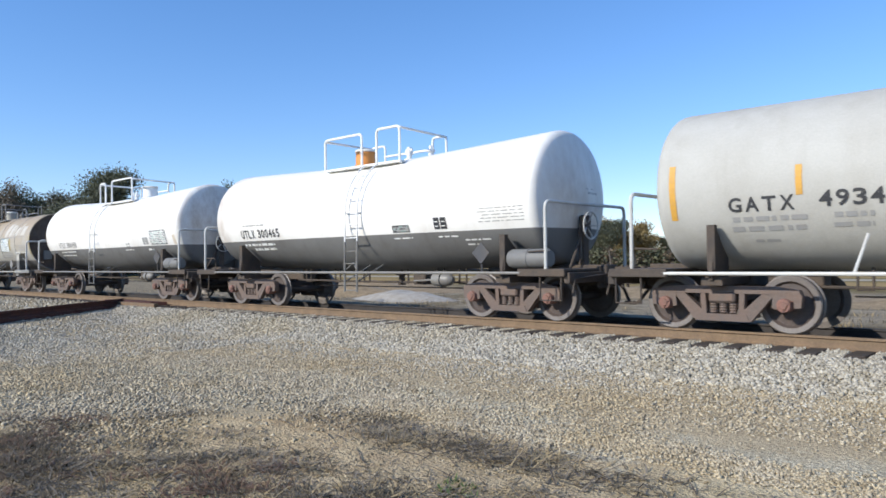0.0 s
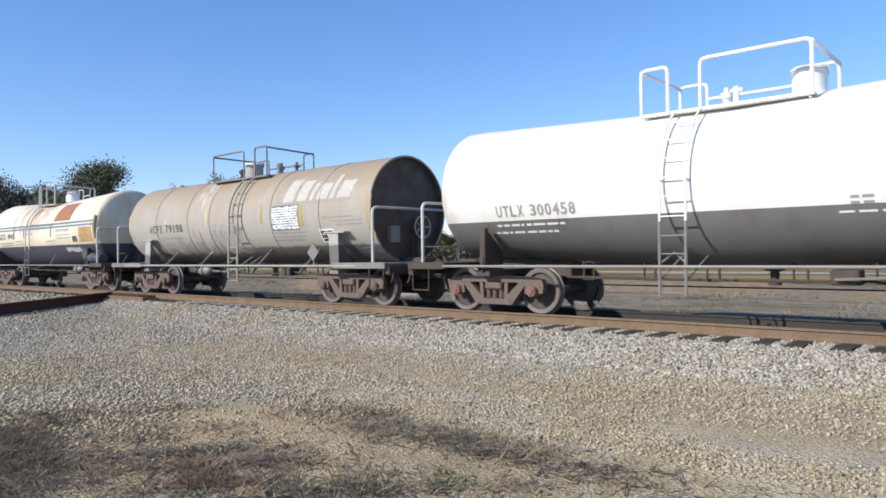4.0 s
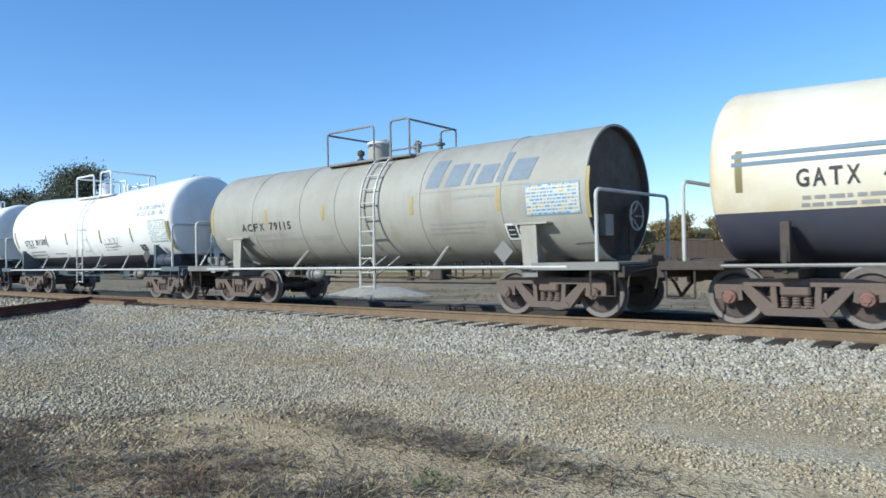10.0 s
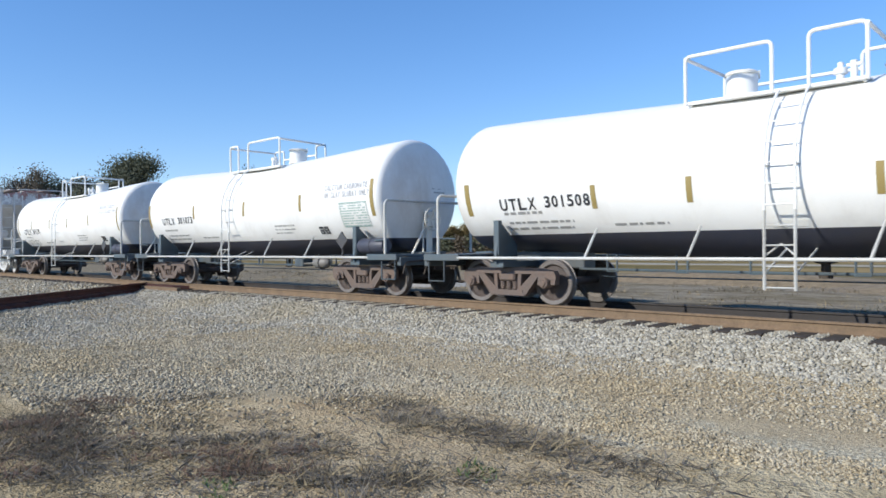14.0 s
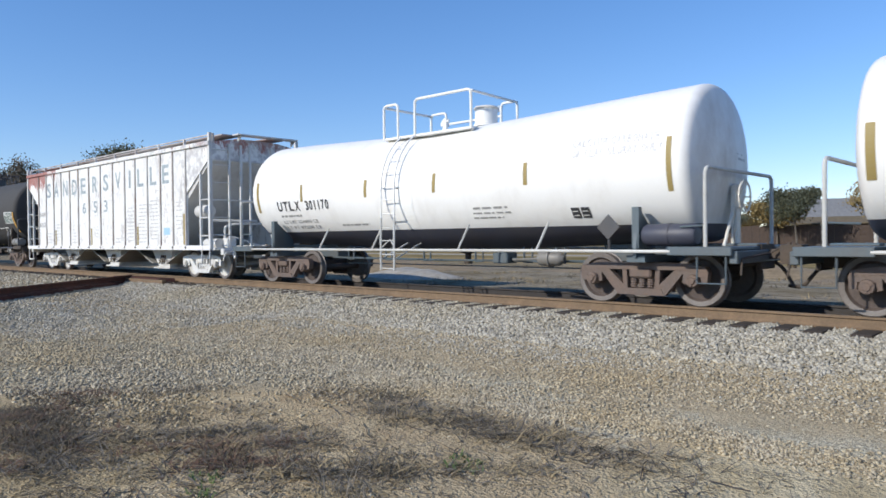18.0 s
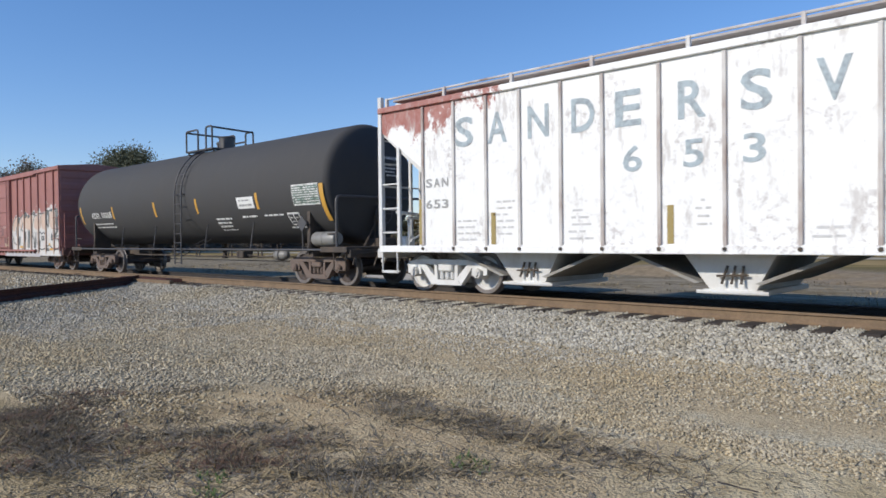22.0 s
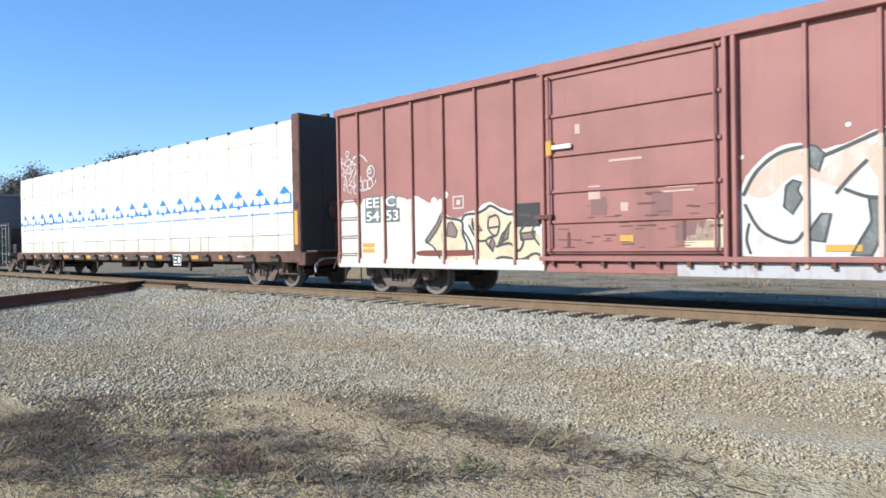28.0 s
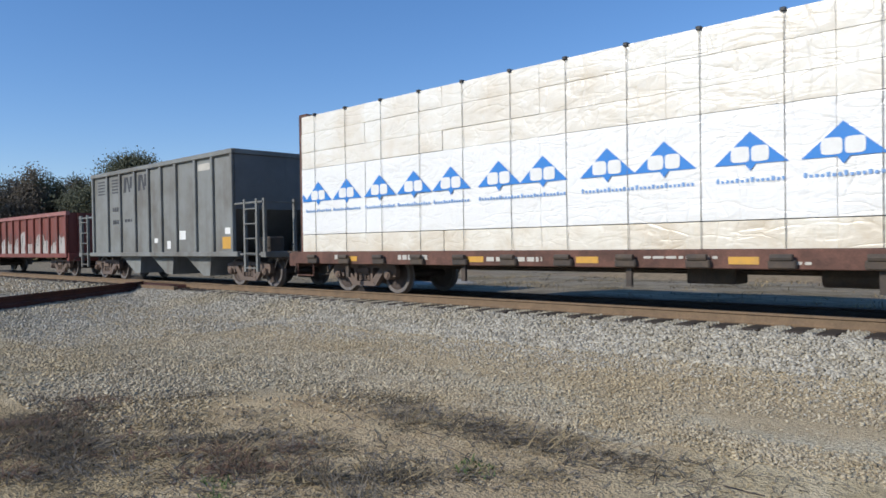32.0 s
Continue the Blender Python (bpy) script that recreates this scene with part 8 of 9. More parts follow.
def stone_material(name, dark, light):
    m = Mat(name)
    geo = m.n.new("ShaderNodeNewGeometry")
    c = m.ramp(geo.outputs["Random Per Island"], dark, light, 0.0, 1.0)
    c = m.mix(m.ramp(m.noise(5.0, 5, 0.7, (1, 1.6, 1)), (0, 0, 0), (0.8, 0.8, 0.8), 0.50, 0.62), c, m.mix(1.0, c, (0.62, 0.60, 0.56), "MULTIPLY"))
    c = m.mix(0.3, c, m.ramp(m.noise(120, 3), (0.2, 0.2, 0.2), (0.8, 0.8, 0.8), 0.3, 0.7), "OVERLAY")
    # dusty tan stretches between cleaner grey ones
    c = m.mix(m.ramp(m.noise(0.45, 5, 0.65), (0, 0, 0), (0.7, 0.7, 0.7), 0.46, 0.60), c, m.mix(1.0, c, (1.0, 0.93, 0.80), "MULTIPLY"))
    return m.done(c, 0.9, 0.0, 0.05)


def build_stones():
    rng = np.random.default_rng(11)

    def scatter(n, x0, x1, y0, y1, r0, r1, keep=None):
        p = np.stack([rng.uniform(x0, x1, n), rng.uniform(y0, y1, n), rng.uniform(r0, r1, n)], -1)
        near = np.abs(np.degrees(np.arctan2(-p[:, 0], p[:, 1])) - 42.5) < 38
        p = p[near]
        return p if keep is None else p[keep(p)]
    thin = lambda p: rng.uniform(0, 1, len(p)) < ((p[:, 1] - 6.9) / 2.2) ** 2
    rows = [scatter(34000, -13, 2.5, 9.0, 11.45, 0.017, 0.043), scatter(19000, -14, 2.5, 6.9, 9.1, 0.014, 0.030, thin), scatter(17000, -27, -13, 8.6, 11.45, 0.024, 0.042), scatter(9000, -14, 2, 11.5, 15.3, 0.02, 0.036), scatter(5000, -30, -14, 11.5, 15.3, 0.022, 0.04),
            scatter(16000, -27, -13, 4.0, 8.8, 0.018, 0.036), scatter(16000, -52, -25, 1.5, 11.3, 0.03, 0.06)]
    # clear the rails
    pts = np.concatenate(rows)
    off = np.abs(np.abs(pts[:, 1] - TRACK_Y) - GAUGE)
    pts = pts[off > 0.12]
    ties = np.array([tie_x(i) for i in range(150)])
    over = np.abs(pts[:, :1] - ties[None]).min(1) < 0.15
    pts = pts[~(over & (pts[:, 1] > TRACK_Y - 1.46) & (pts[:, 1] < TRACK_Y + 1.26))]
    cribs = scatter(18000, -20, 2.5, 10.62, 11.20, 0.024, 0.040)
    cribs = cribs[np.abs(cribs[:, :1] - ties[None]).min(1) > 0.165]
    stones_object("crib_stones", "pale grey ballast stones packed between the ties", cribs, stone_material("crib_stone", (0.26, 0.24, 0.195), (0.55, 0.515, 0.43)), 0.018)
    stones_object("ballast_stones", "pale grey broken ballast stones along the track", pts, stone_material("ballast_stone", (0.26, 0.238, 0.192), (0.545, 0.505, 0.42)))
    def strip(n):
        p = np.stack([rng.uniform(-7.5, 1.5, n), rng.normal(5.74, 0.20, n), rng.uniform(0.008, 0.019, n)], -1)
        p[:, 1] += 0.12 * np.sin(p[:, 0] * 1.7) + 0.06 * np.sin(p[:, 0] * 4.1)
        return p
    fading = lambda p: rng.uniform(0, 1, len(p)) < np.clip(0.45 + 0.7 * np.maximum((-6.9 - p[:, 0]) / 1.6, (p[:, 1] - 4.7) / 0.9), 0.07, 1)
    rows = [scatter(32000, -13, 0.5, 5.4, 9.2, 0.007, 0.023), scatter(34000, -15, -5.5, 2.4, 6.8, 0.009, 0.027, fading), strip(12000), scatter(2200, -8, 0, 1.6, 5.3, 0.005, 0.014)]
    loose = np.concatenate(rows)
    # bare trodden sand and thin, patchy stretches
    sandy = np.minimum(((loose[:, 0] + 2.0) / 1.1) ** 2 + ((loose[:, 1] - 6.5) / 0.42) ** 2, ((loose[:, 0] + 1.3) / 1.2) ** 2 + ((loose[:, 1] - 4.8) / 0.5) ** 2)
    thick = np.sin(loose[:, 0] * 1.3 + 1.1 * np.sin(loose[:, 1] * 1.9)) + np.sin(loose[:, 1] * 2.3 + 1.7 * np.sin(loose[:, 0] * 0.8))
    loose = loose[(rng.uniform(0, 1, len(loose)) < np.clip(sandy - 0.6, 0.03, 1)) & (rng.uniform(-2.6, -0.3, len(loose)) < thick)]
    stones_object("loose_gravel", "loose tan and grey gravel on the dirt", loose, stone_material("gravel_stone", (0.275, 0.232, 0.165), (0.575, 0.50, 0.365)))


def blades_object(name, label, clumps, mats, kind="stuff", category="grass", wide=1.0):
    """Dry stalks: thin bent strips. clumps: x, y, spread, count, length, lean, material."""
    rnd = random.Random(17)
    vs, fs, mi = [], [], []
    for cx, cy, spread, count, length, lean, mat in clumps:
        for _ in range(count):
            r, a = spread * math.sqrt(rnd.random()), rnd.uniform(0, 2 * math.pi)
            x, y = cx + r * math.cos(a) * 1.5, cy + r * math.sin(a) * 0.8
            z = ground_z(x, y)
            d, ln, w = rnd.uniform(0, 2 * math.pi), length * rnd.uniform(0.5, 1.2), wide * rnd.uniform(0.002, 0.0045)
            dx, dy, k = math.cos(d), math.sin(d), lean * (rnd.uniform(0.6, 1.25) if lean < 1.35 else rnd.uniform(0.86, 1.07))
            base = len(vs)
            for t in (0.0, 0.5, 1.0):
                h = ln * (t * math.cos(k) if t < 1 else math.cos(k) * 0.85)
                o = ln * math.sin(k) * t * t ** 0.3
                ww = w * (1 - 0.7 * t)
                px, py, pz = x + dx * o, y + dy * o, z + 0.004 + h
                vs += [(px - dy * ww, py + dx * ww, pz), (px + dy * ww, py - dx * ww, pz)]
            fs += [(base, base + 1, base + 3, base + 2), (base + 2, base + 3, base + 5, base + 4)]
            mi += [mat, mat]
    me = bpy.data.meshes.new(name)
    me.from_pydata(vs, [], fs)
    for m in mats:
        me.materials.append(m)
    me.polygons.foreach_set("material_index", mi)
    return tagged(new(name, me), label, category, kind=kind)


def build_weeds():
    straw = flat("dry_straw", (0.38, 0.285, 0.145), 0.9, 0.5)
    dark = flat("dead_weed", (0.092, 0.070, 0.040), 0.9, 0.5)
    grey = flat("grey_stalk", (0.20, 0.168, 0.125), 0.9, 0.4)
    green = flat("green_blade", (0.10, 0.14, 0.035), 0.8, 0.4)
    red = flat("rust_red_weed", (0.17, 0.092, 0.052), 0.9, 0.5)
    black = flat("rotten_stalk", (0.085, 0.066, 0.050), 0.9, 0.4)
    rnd = random.Random(23)
    clumps = []

    def streak(x, y, dx, dy, n, wide, count, length, mats):
        """Small tight tufts strung along a line, so that they read as matted streaks."""
        for _ in range(n):
            k, w = rnd.random(), rnd.gauss(0, wide)
            clumps.append((x + dx * k + w * 0.7, y + dy * k + w, rnd.uniform(0.08, 0.2), count // 2, 1.35 * length * rnd.uniform(0.7, 1.3), rnd.uniform(1.36, 1.48), rnd.choice(mats)))
    # the dark belt before the pale strip
    streak(-6.1, 4.95, 0.9, -0.25, 20, 0.14, 22, 0.12, (1, 1, 2, 0))
    streak(-5.2, 4.75, 0.9, -0.1, 22, 0.16, 22, 0.12, (1, 1, 2, 0))
    streak(-4.5, 4.85, 1.0, 0.0, 26, 0.18, 22, 0.12, (1, 1, 2, 0))
    streak(-3.7, 4.85, 1.4, 0.1, 30, 0.18, 20, 0.11, (1, 2, 0))
    # thicket and streaks on the viewer's side
    streak(-7.9, 3.5, 0.6, 0.6, 40, 0.22, 14, 0.08, (1, 2, 0))
    streak(-8.4, 3.1, 1.0, -0.9, 60, 0.25, 22, 0.13, (1, 1, 4))
    streak(-7.6, 2.3, 2.0, -0.7, 84, 0.3, 24, 0.13, (1, 1, 4, 2))
    streak(-6.2, 2.4, 0.8, 1.0, 60, 0.28, 20, 0.13, (1, 1, 2, 0))
    streak(-5.6, 2.6, 0.9, 0.9, 50, 0.25, 20, 0.13, (1, 2, 0, 4))
    streak(-5.0, 2.5, 0.5, 0.5, 30, 0.12, 24, 0.08, (4, 1, 4))
    streak(-4.4, 2.7, 0.7, 0.8, 44, 0.2, 20, 0.12, (1, 2, 0))
    streak(-3.6, 3.7, 0.7, 0.5, 34, 0.18, 18, 0.07, (1, 2, 0, 0))
    for _ in range(350):       # broken straw and stalks strewn over all of it
        clumps.append((rnd.uniform(-8.2, -3.2), rnd.uniform(1.3, 3.9), 0.2, 16, 0.09, 1.45, rnd.choice((1, 1, 2, 0, 0))))
    for _ in range(110):
        clumps.append((rnd.uniform(-6.6, -1.4), rnd.uniform(3.6, 5.3), 0.2, 9, 0.08, 1.45, rnd.choice((1, 2, 0, 0))))
    for x, y in ((-3.55, 4.0), (-3.4, 3.85), (-4.3, 2.3), (-4.6, 2.5)):
        clumps.append((x, y, 0.12, 40, 0.06, 1.1, 3))
    mats = []
    for _ in range(120):       # long dead stalks, flattened
        x, y = (rnd.uniform(-7.4, -3.6), rnd.uniform(1.4, 3.4)) if rnd.random() < 0.45 else (lambda k: (-5.2 + 3.4 * k + rnd.gauss(0, 0.15), 4.9 - 0.35 * k + rnd.gauss(0, 0.18)))(rnd.random())
        mats.append((x, y, rnd.uniform(0.15, 0.4), rnd.randint(3, 7), rnd.uniform(0.2, 0.38), 1.5, rnd.choice((1, 1, 2, 0))))
    blades_object("dead_stalks", "long dead dark stalks lying on the dirt", mats, [straw, black, grey, green, red], wide=1.9)
    far = []
    for _ in range(420):       # dry tufts on the open ground behind the track
        x, y = rnd.uniform(-46, 6), rnd.uniform(17.5, 34)
        far.append((x, y, rnd.uniform(0.3, 0.8), 26, rnd.uniform(0.10, 0.24), 1.0, rnd.choice((0, 0, 1, 2))))
    blades_object("field_grass", "dry brown grass tufts on the open ground behind the track", far, [straw, dark, grey, green, red], wide=3.0)
    blades_object("dry_grass", "flattened dry weeds and straw on the dirt", clumps, [straw, dark, grey, green, red], wide=2.3)
    for x, y, n, ln, le, mat, label in ((-5.0, 4.55, 130, 0.2, 1.2, 2, "grey dead weed clump on the sandy dirt"), (-4.95, 2.85, 120, 0.15, 1.2, 4, "rust-red dead weed clump among dry grass"), (-7.35, 2.15, 420, 0.22, 1.38, 1, "dark brown dead weed thicket beside the gravel"), (-6.75, 2.05, 380, 0.2, 1.3, 1, "dark brown dead weed thicket beside the gravel"), (-6.15, 1.85, 300, 0.18, 1.3, 1, "dark brown dead weed thicket beside the gravel"),
                                       (-4.75, 2.75, 110, 0.16, 1.15, 1, "dark dead weed clump among dry grass"), (-3.75, 3.3, 90, 0.18, 1.2, 1, "dark dead weed clump near the viewer"),
                                       (-5.6, 5.0, 90, 0.16, 1.3, 1, "dark dead weed clump on the gravel edge"), (-3.55, 2.9, 90, 0.2, 1.1, 2, "grey dead weed clump near the viewer"), (-4.2, 3.0, 100, 0.18, 1.2, 1, "dark dead weed clump near the viewer")):
        sp = 0.2 if n < 250 else 0.48
        blades_object("weed_clump", label, [(x, y, sp, n, ln, le, mat)], [straw, dark, grey, green, red], "", "weed")
        bpy.context.scene.collection.objects[-1]["group"] = "weed clumps on the dirt"
    # twigs lying about
    bark = flat("twig_bark", (0.06, 0.047, 0.038), 0.9)
    for i in range(44):
        x, y = (rnd.uniform(-7.8, -3.0), rnd.uniform(1.6, 3.4)) if i % 2 else (rnd.uniform(-6.4, -1.8), rnd.uniform(3.9, 5.2))
        a, ln = rnd.uniform(-0.6, 0.6) + (2.4 if rnd.random() < 0.5 else 0.0), rnd.uniform(0.2, 0.6)
        pts = []
        for k in range(4):
            px, py = x + math.cos(a) * ln * k / 3 + rnd.uniform(-0.02, 0.02), y + math.sin(a) * ln * k / 3 + rnd.uniform(-0.02, 0.02)
            pts.append((px, py, ground_z(px, py) + 0.012))
        ob = new("twig", mesh_of("twig", pipe(bmesh.new(), pts, rnd.uniform(0.002, 0.0045), 5), bark))
        tagged(ob, "thin dark twig lying on the dirt", "twig", "twigs on the dirt")


def build_mound(x, y, rx, ry, h, mat, label):
    bm = bmesh.new()
    n, rings = 28, 9
    rows = []
    for k in range(rings + 1):
        t = k / rings
        row = []
        for i in range(n):
            a = 2 * math.pi * i / n
            wob = 1 + 0.18 * noise.noise((math.cos(a) * 1.5, math.sin(a) * 1.5, x))
            px, py = x + rx * t * wob * math.cos(a), y + ry * t * wob * math.sin(a)
            top = h * (1 - t * t) ** 1.5 * (1 + 0.4 * noise.noise((px * 0.8, py * 0.8, 2.0)))
            row.append(bm.verts.new((px, py, -0.54 + top)))
        rows.append(row)
    for a, b in zip(rows, rows[1:]):
        for i in range(n):
            bm.faces.new([a[i], b[i], b[(i + 1) % n], a[(i + 1) % n]])
    bmesh.ops.remove_doubles(bm, verts=bm.verts[:], dist=0.001)
    bmesh.ops.recalc_face_normals(bm, faces=bm.faces[:])
    ob = new("gravel_mound", mesh_of("gravel_mound", bm, mat, 60))
    return tagged(ob, label, "gravel mound", "mounds behind the track")


# Trees -------------------------------------------------------------------------------------------------------------
def leaf_material(name, dark, light):
    m = Mat(name)
    geo = m.n.new("ShaderNodeNewGeometry")
    c = m.ramp(geo.outputs["Random Per Island"], dark, light, 0.0, 1.0)
    return m.done(c, 0.75, 0.0, 0.2)


BARK = rusty("tree_bark", (0.10, 0.085, 0.07), (0.16, 0.14, 0.12), 0.9)


def tree_meshes(height, width, leaves, mat, seed, shape="round", bare=0.0, size=0.26):
    """Trunk with forked limbs, and a crown of small leaf clusters with gaps."""
    rnd = random.Random(seed)
    bm = bmesh.new()
    ends = []

    def grow(p, d, ln, r, depth):
        pts = [p]
        for k in range(3):
            d = (d + Vector((rnd.uniform(-0.18, 0.18), rnd.uniform(-0.18, 0.18), rnd.uniform(-0.05, 0.12)))).normalized()
            pts.append(pts[-1] + d * ln / 3)
        for a, b, k in zip(pts, pts[1:], range(3)):
            rod(bm, a, b, r * (1 - 0.2 * k), 6 if depth < 2 else 4, r * (1 - 0.2 * (k + 1)))
        ends.extend(pts[2:] if depth > 0 else [])
        if depth < 3:
            for _ in range(3 if depth else 5):
                a = rnd.uniform(0, 2 * math.pi)
                up = rnd.uniform(0.25, 0.95) if shape == "round" else rnd.uniform(0.1, 0.6)
                nd = Vector((math.cos(a) * width / height * 1.5, math.sin(a) * width / height * 1.5, up)).normalized()
                grow(pts[rnd.choice((2, 3))] if depth else pts[rnd.choice((1, 2, 3))], nd, ln * rnd.uniform(0.5, 0.72), r * 0.45, depth + 1)
    grow(Vector((0, 0, 0)), Vector((0, 0, 1)), height * 0.55, height * 0.022 + 0.05, 0)
    trunk = mesh_of("trunk", bm, BARK, 40)
    zs = [e.z for e in ends]
    rs = [math.hypot(e.x, e.y) for e in ends]
    kz, kr = height / max(zs), width / 2 / max(rs)
    for v in trunk.vertices:
        v.co.z *= kz
        v.co.x, v.co.y = v.co.x * kr, v.co.y * kr
    vs, fs = [], []
    for _ in range(int(leaves * (1 - bare))):
        e = rnd.choice(ends)
        c = Vector((e.x * kr, e.y * kr, e.z * kz)) + Vector((rnd.gauss(0, 0.09) * width, rnd.gauss(0, 0.09) * width, rnd.gauss(0, 0.05) * height))
        if c.z < height * 0.12:
            continue
        u = Vector((rnd.gauss(0, 1), rnd.gauss(0, 1), rnd.gauss(0, 1))).normalized()
        w = u.orthogonal().normalized()
        q = size * rnd.uniform(0.5, 1.3)
        b = len(vs)
        vs += [tuple(c + u * q), tuple(c + w * q * 0.7), tuple(c - u * q * 0.8), tuple(c - w * q * 0.6)]
        fs.append((b, b + 1, b + 2, b + 3))
    me = bpy.data.meshes.new("crown")
    me.from_pydata(vs, [], fs)
    me.materials.append(mat)
    return trunk, me


def tree(meshes, at, label, group=""):
    t = thing("tree", label, "tree", group, at=at)
    part("trunk", meshes[0], None, t)
    part("crown", meshes[1], None, t)
    return t


def polar(az, dist, z=-0.5):
    return dist * math.cos(radians(az)), dist * math.sin(radians(az)), z


def build_trees():
    oak = leaf_material("dark_green_leaf", (0.070, 0.080, 0.055), (0.15, 0.155, 0.10))
    autumn = leaf_material("autumn_leaf", (0.11, 0.085, 0.04), (0.27, 0.20, 0.085))
    brown = leaf_material("brown_leaf", (0.085, 0.074, 0.058), (0.19, 0.155, 0.115))
    pine = leaf_material("pine_needles", (0.060, 0.070, 0.050), (0.13, 0.14, 0.09))
    # wood on the left: brown and bare, with one tall dark tree in front
    tree(tree_meshes(13.6, 11.0, 26000, oak, 5, size=0.14), pose(*polar(158.7, 108)), "tall dark green tree standing before the wood", "trees left of the track")
    tree(tree_meshes(12.4, 6.8, 11000, oak, 9, size=0.14), pose(*polar(156.5, 110)), "slim dark green tree beside the tall one", "trees left of the track")
    tree(tree_meshes(12.8, 4.4, 7000, pine, 12, size=0.12), pose(*polar(148.3, 112)), "dark rounded treetop showing above the cars", "trees left of the track")
    tree(tree_meshes(11.6, 4.0, 6000, pine, 13, size=0.12), pose(*polar(151.6, 116)), "small dark treetop behind the cars", "trees left of the track")
    kinds = [tree_meshes(12.4, 7.4, 10000, brown, 21, size=0.15), tree_meshes(12.0, 6.8, 8000, brown, 22, bare=0.35, size=0.14), tree_meshes(12.6, 6.6, 10000, oak, 23, size=0.15), tree_meshes(10.0, 8.6, 11000, brown, 24, size=0.16)]
    rnd = random.Random(41)
    first = {}
    for i in range(50):
        az, dist = 158.4 + 0.38 * i + rnd.uniform(-0.3, 0.3), rnd.uniform(112, 136)
        k = rnd.choice((0, 1, 3, 3, 2)) if i % 7 else 2
        at = pose(*polar(az, dist), 0, 0, rnd.uniform(0, 360))
        names = ("brown late-autumn tree in the wood", "half-bare brown tree in the wood", "dark green tree in the wood", "low brown thicket tree in the wood")
        first[k] = tree(kinds[k], at, names[k], "trees of the wood") if k not in first else None
        if first[k] is None:
            first[k] = tree(kinds[k], at, names[k], "trees of the wood")
    for i in range(9):
        az = 143.0 + 1.8 * i
        tree(kinds[3], pose(*polar(az, 135 + 5 * (i % 3), -4.5), 0, 0, 40 * i), "low brown thicket tree in the wood", "trees of the wood")
    # right: autumn trees round the house, and a low far line
    au = [tree_meshes(6.7, 7.2, 8500, autumn, 51, size=0.15), tree_meshes(5.8, 6.0, 6000, autumn, 52, size=0.15), tree_meshes(6.0, 5.4, 6000, oak, 53, size=0.15)]
    for az, dist, k, s in ((101.0, 78, 0, 1), (99.0, 84, 1, 1), (106.9, 82, 2, 1), (108.2, 86, 1, 1), (97.2, 80, 2, 1), (112.5, 95, 1, 1), (119.4, 92, 2, 1), (117.6, 96, 1, 1), (121.2, 99, 0, 1), (124.8, 100, 1, 1)):
        tree(au[k], pose(*polar(az, dist, -0.5), 0, 0, 37 * k + az), ("rounded autumn-brown tree beside the house", "autumn-brown tree in the far tree line", "dark green tree in the far tree line")[k], "trees right of the track")
    for i in range(46):
        az = 92.0 + 1.2 * i + rnd.uniform(-0.4, 0.4)
        k = rnd.choice((0, 1, 2))
        tree(au[k], pose(*polar(az, 165 + rnd.uniform(-10, 25), -1.0), 0, 0, rnd.uniform(0, 360)), ("hazy brown tree in the far tree line", "autumn-brown tree in the far tree line", "dark green tree in the far tree line")[k], "trees right of the track")


def build_thicket():
    """The far line of brush that closes the view behind the open ground."""
    rnd = random.Random(61)
    vs, fs, mi = [], [], []
    for _ in range(36000):
        az, dist = rnd.uniform(86, 152), rnd.uniform(150, 172)
        top = 3.6 + 1.7 * noise.noise((az * 0.45, 0.0, 4.0)) + 0.9 * noise.noise((az * 2.1, 3.0, 1.0))
        c = Vector((dist * math.cos(radians(az)), dist * math.sin(radians(az)), -0.6 + top * rnd.random() ** 0.8))
        u = Vector((rnd.gauss(0, 1), rnd.gauss(0, 1), rnd.gauss(0, 1))).normalized()
        w = u.orthogonal().normalized()
        q, b = rnd.uniform(0.22, 0.5), len(vs)
        vs += [tuple(c + u * q), tuple(c + w * q * 0.7), tuple(c - u * q * 0.8), tuple(c - w * q * 0.6)]
        fs.append((b, b + 1, b + 2, b + 3))
        mi.append(0 if noise.noise((az * 0.9, 1.0, 0.0)) + rnd.uniform(-0.3, 0.3) > 0.1 else 1)
    for _ in range(26000):     # the wood behind the first trees
        az, dist = rnd.uniform(154, 180), rnd.uniform(122, 140)
        top = (10.2 if az > 160.8 else 8.6) + 1.4 * noise.noise((az * 0.7, 0.0, 9.0)) + 1.0 * noise.noise((az * 3.1, 3.0, 1.0))
        c = Vector((dist * math.cos(radians(az)), dist * math.sin(radians(az)), -0.6 + top * rnd.random() ** 0.7))
        u = Vector((rnd.gauss(0, 1), rnd.gauss(0, 1), rnd.gauss(0, 1))).normalized()
        w = u.orthogonal().normalized()
        q, b = rnd.uniform(0.2, 0.5), len(vs)
        vs += [tuple(c + u * q), tuple(c + w * q * 0.7), tuple(c - u * q * 0.8), tuple(c - w * q * 0.6)]
        fs.append((b, b + 1, b + 2, b + 3))
        mi.append(0 if rnd.random() < 0.7 else 1)
    me = bpy.data.meshes.new("far_thicket")
    me.from_pydata(vs, [], fs)
    me.materials.append(leaf_material("far_brown_brush", (0.075, 0.06, 0.042), (0.17, 0.13, 0.085)))
    me.materials.append(leaf_material("far_green_brush", (0.055, 0.06, 0.036), (0.13, 0.13, 0.075)))
    me.polygons.foreach_set("material_index", mi)
    tagged(new("far_thicket", me), "far line of brown and green autumn brush", "brush", kind="stuff")


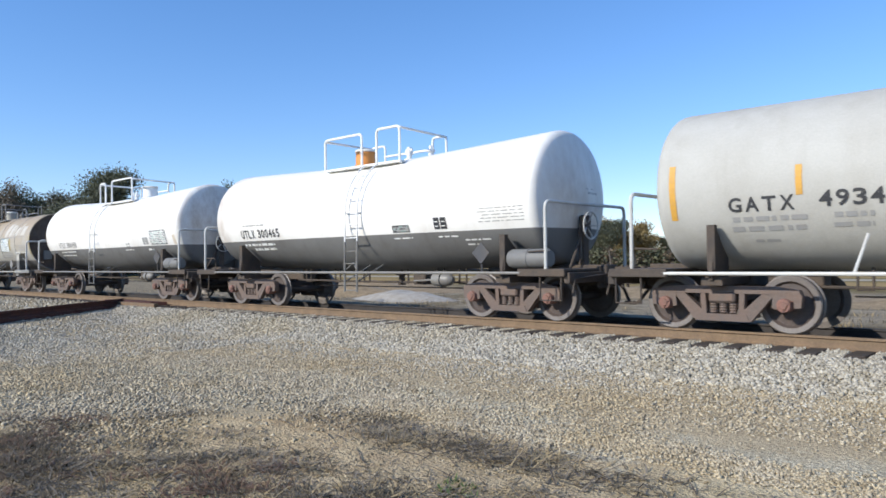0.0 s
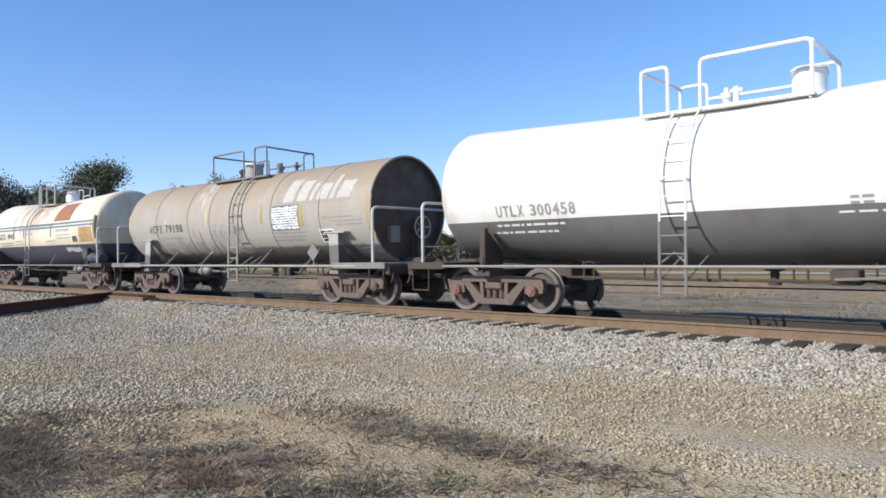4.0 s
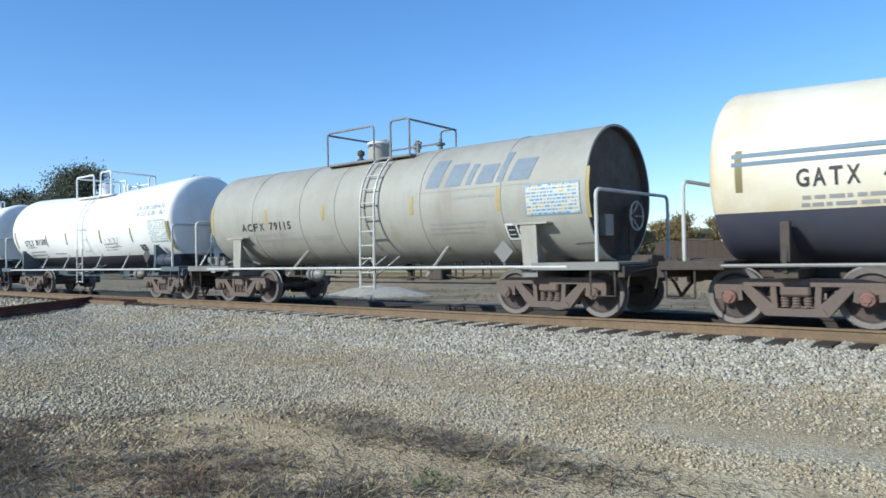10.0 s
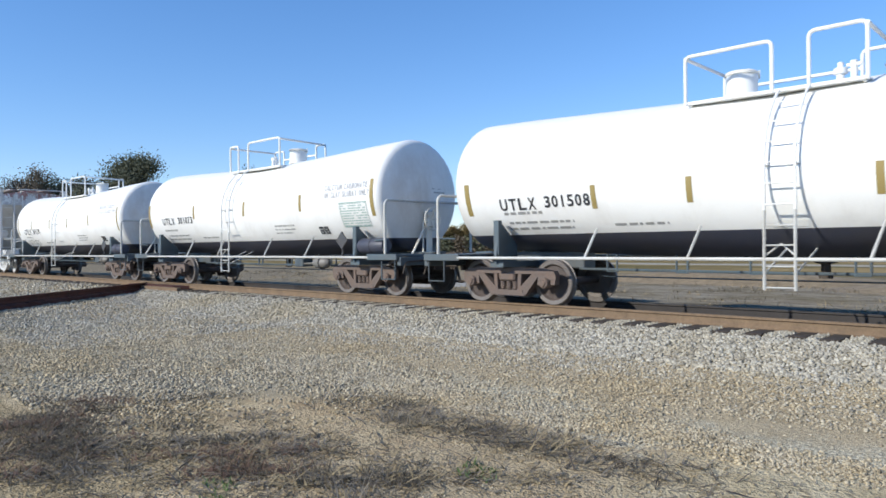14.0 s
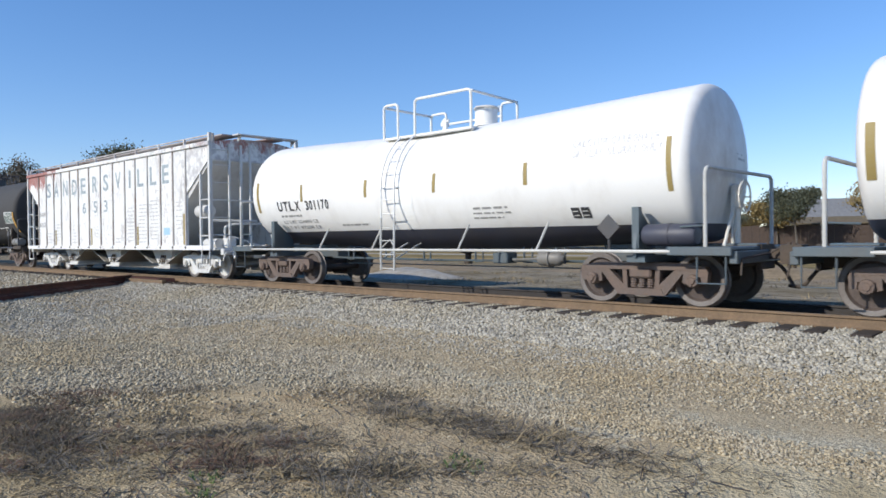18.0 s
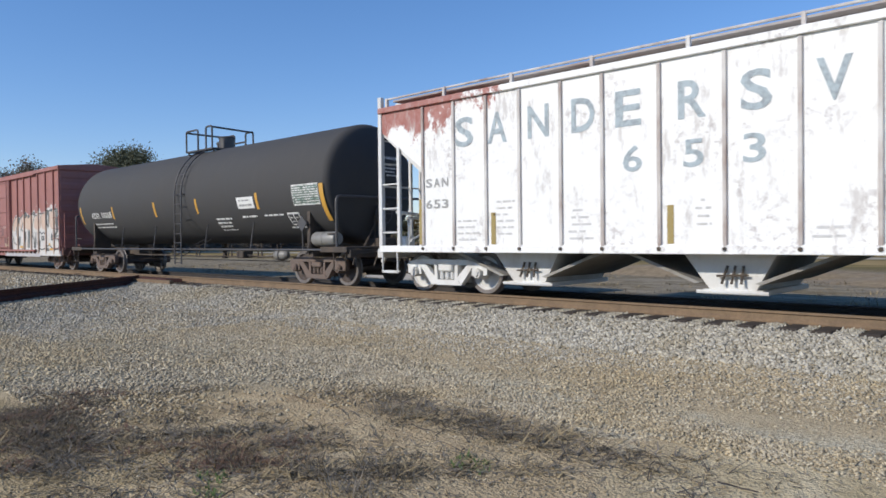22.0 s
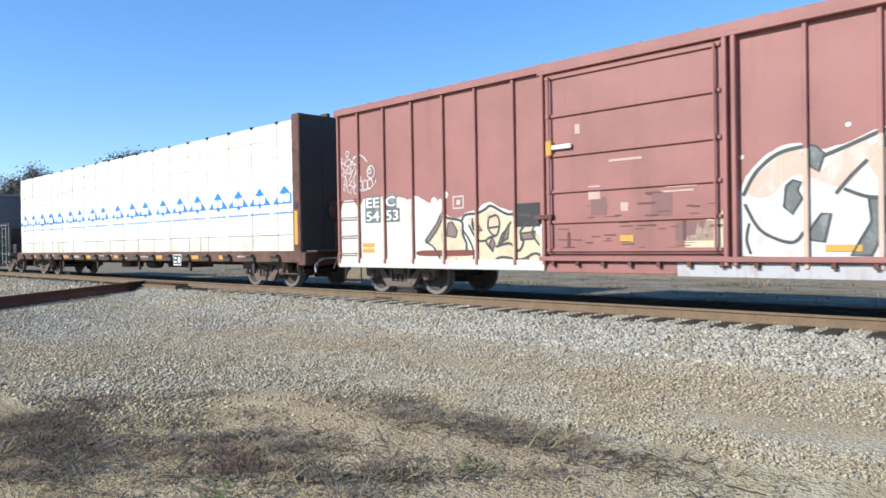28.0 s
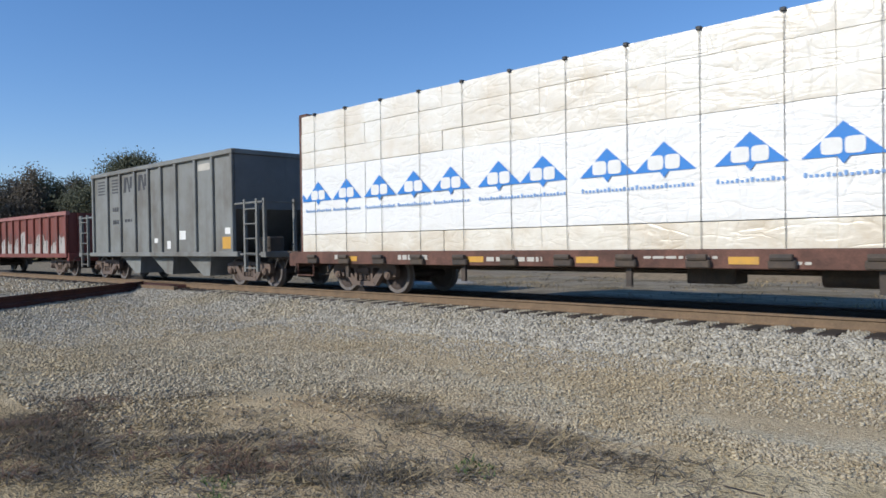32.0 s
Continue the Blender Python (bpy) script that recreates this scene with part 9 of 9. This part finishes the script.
def build_house():
    wall = rusty("brown_boards", (0.062, 0.046, 0.038), (0.085, 0.06, 0.048), 0.9)
    roof_m = rusty("grey_roof", (0.16, 0.165, 0.17), (0.22, 0.22, 0.22), 0.8)
    tan = rusty("tan_roof", (0.17, 0.135, 0.085), (0.12, 0.095, 0.06), 0.9)
    x, y, _ = polar(104.2, 98)
    house = thing("house", "low house with grey gable roof among trees", "house", at=pose(x, y, -0.2, 0, 0, 14))
    part("wall", box(bmesh.new(), -4.5, 4.5, -3.0, 3.0, -0.4, 3.0), tan, house)
    part("roof", prism(bmesh.new(), [(-3.5, 2.95), (0, 5.4), (3.5, 2.95), (3.5, 3.1), (0, 5.6), (-3.5, 3.1)], "x", -4.9, 4.9), roof_m, house)
    part("porch_roof", prism(bmesh.new(), [(-5.2, 2.5), (-3.0, 3.3), (-3.0, 3.42), (-5.2, 2.62)], "x", -4.9, 4.9), tan, house)
    for k in (-2.6, 0.2, 2.6):
        part("window", box(bmesh.new(), k - 0.5, k + 0.5, -3.03, -2.98, 1.1, 2.2), INK, house)
    fence = thing("board_fence", "long dark brown board fence before the house", "fence", at=pose(*polar(102.5, 86, -0.5), 0, 0, 12.5))
    for i in range(44):
        a = -17.5 + 0.8 * i
        part("board", box(bmesh.new(), a, a + 0.78, -0.03, 0.03, 0.0, 2.55 + 0.06 * (i % 3)), wall, fence)
    for i in range(9):
        part("fence_post", box(bmesh.new(), -17.5 + 4.4 * i - 0.08, -17.5 + 4.4 * i + 0.08, 0.03, 0.15, 0.0, 2.7), wall, fence)


build_crossing_rail()
build_house()
pale = rusty("pale_gravel_heap", (0.40, 0.37, 0.32), (0.30, 0.27, 0.22), 0.95)
brownish = rusty("earth_heap", (0.30, 0.225, 0.135), (0.19, 0.14, 0.08), 0.95)
build_mound(-22.6, 22.0, 3.4, 1.6, 0.42, pale, "low pale gravel mound behind the track")
build_mound(-27.5, 23.5, 4.5, 1.8, 0.5, brownish, "low earth mound behind the track")
build_mound(-31.0, 28.5, 8.0, 2.2, 0.5, brownish, "long low grassy bank behind the track")
build_mound(-2.5, 27.0, 6.5, 2.0, 0.4, brownish, "long low grassy bank behind the track")
build_mound(-12.0, 30.0, 9.0, 2.5, 0.45, brownish, "long low grassy bank behind the track")
build_trees()
build_thicket()
build_weeds()
build_stones()


def motions():
    for car, u in CARS:
        walk(car, [(t, pose(u + s, TRACK_Y, 0)) for t, s in enumerate(SPEED_ROWS)])
    def way(t):
        i = min(int(t), 31)
        return SPEED_ROWS[i] + (SPEED_ROWS[i + 1] - SPEED_ROWS[i]) * (t - i)
    turns = [(i * 0.1, math.degrees(way(i * 0.1)) / WHEEL_R) for i in range(321)]
    for w, x in WHEELSETS:
        walk(w, [(t, pose(x, 0, WHEEL_R, 0, a % 360, 0)) for t, a in turns])


motions()
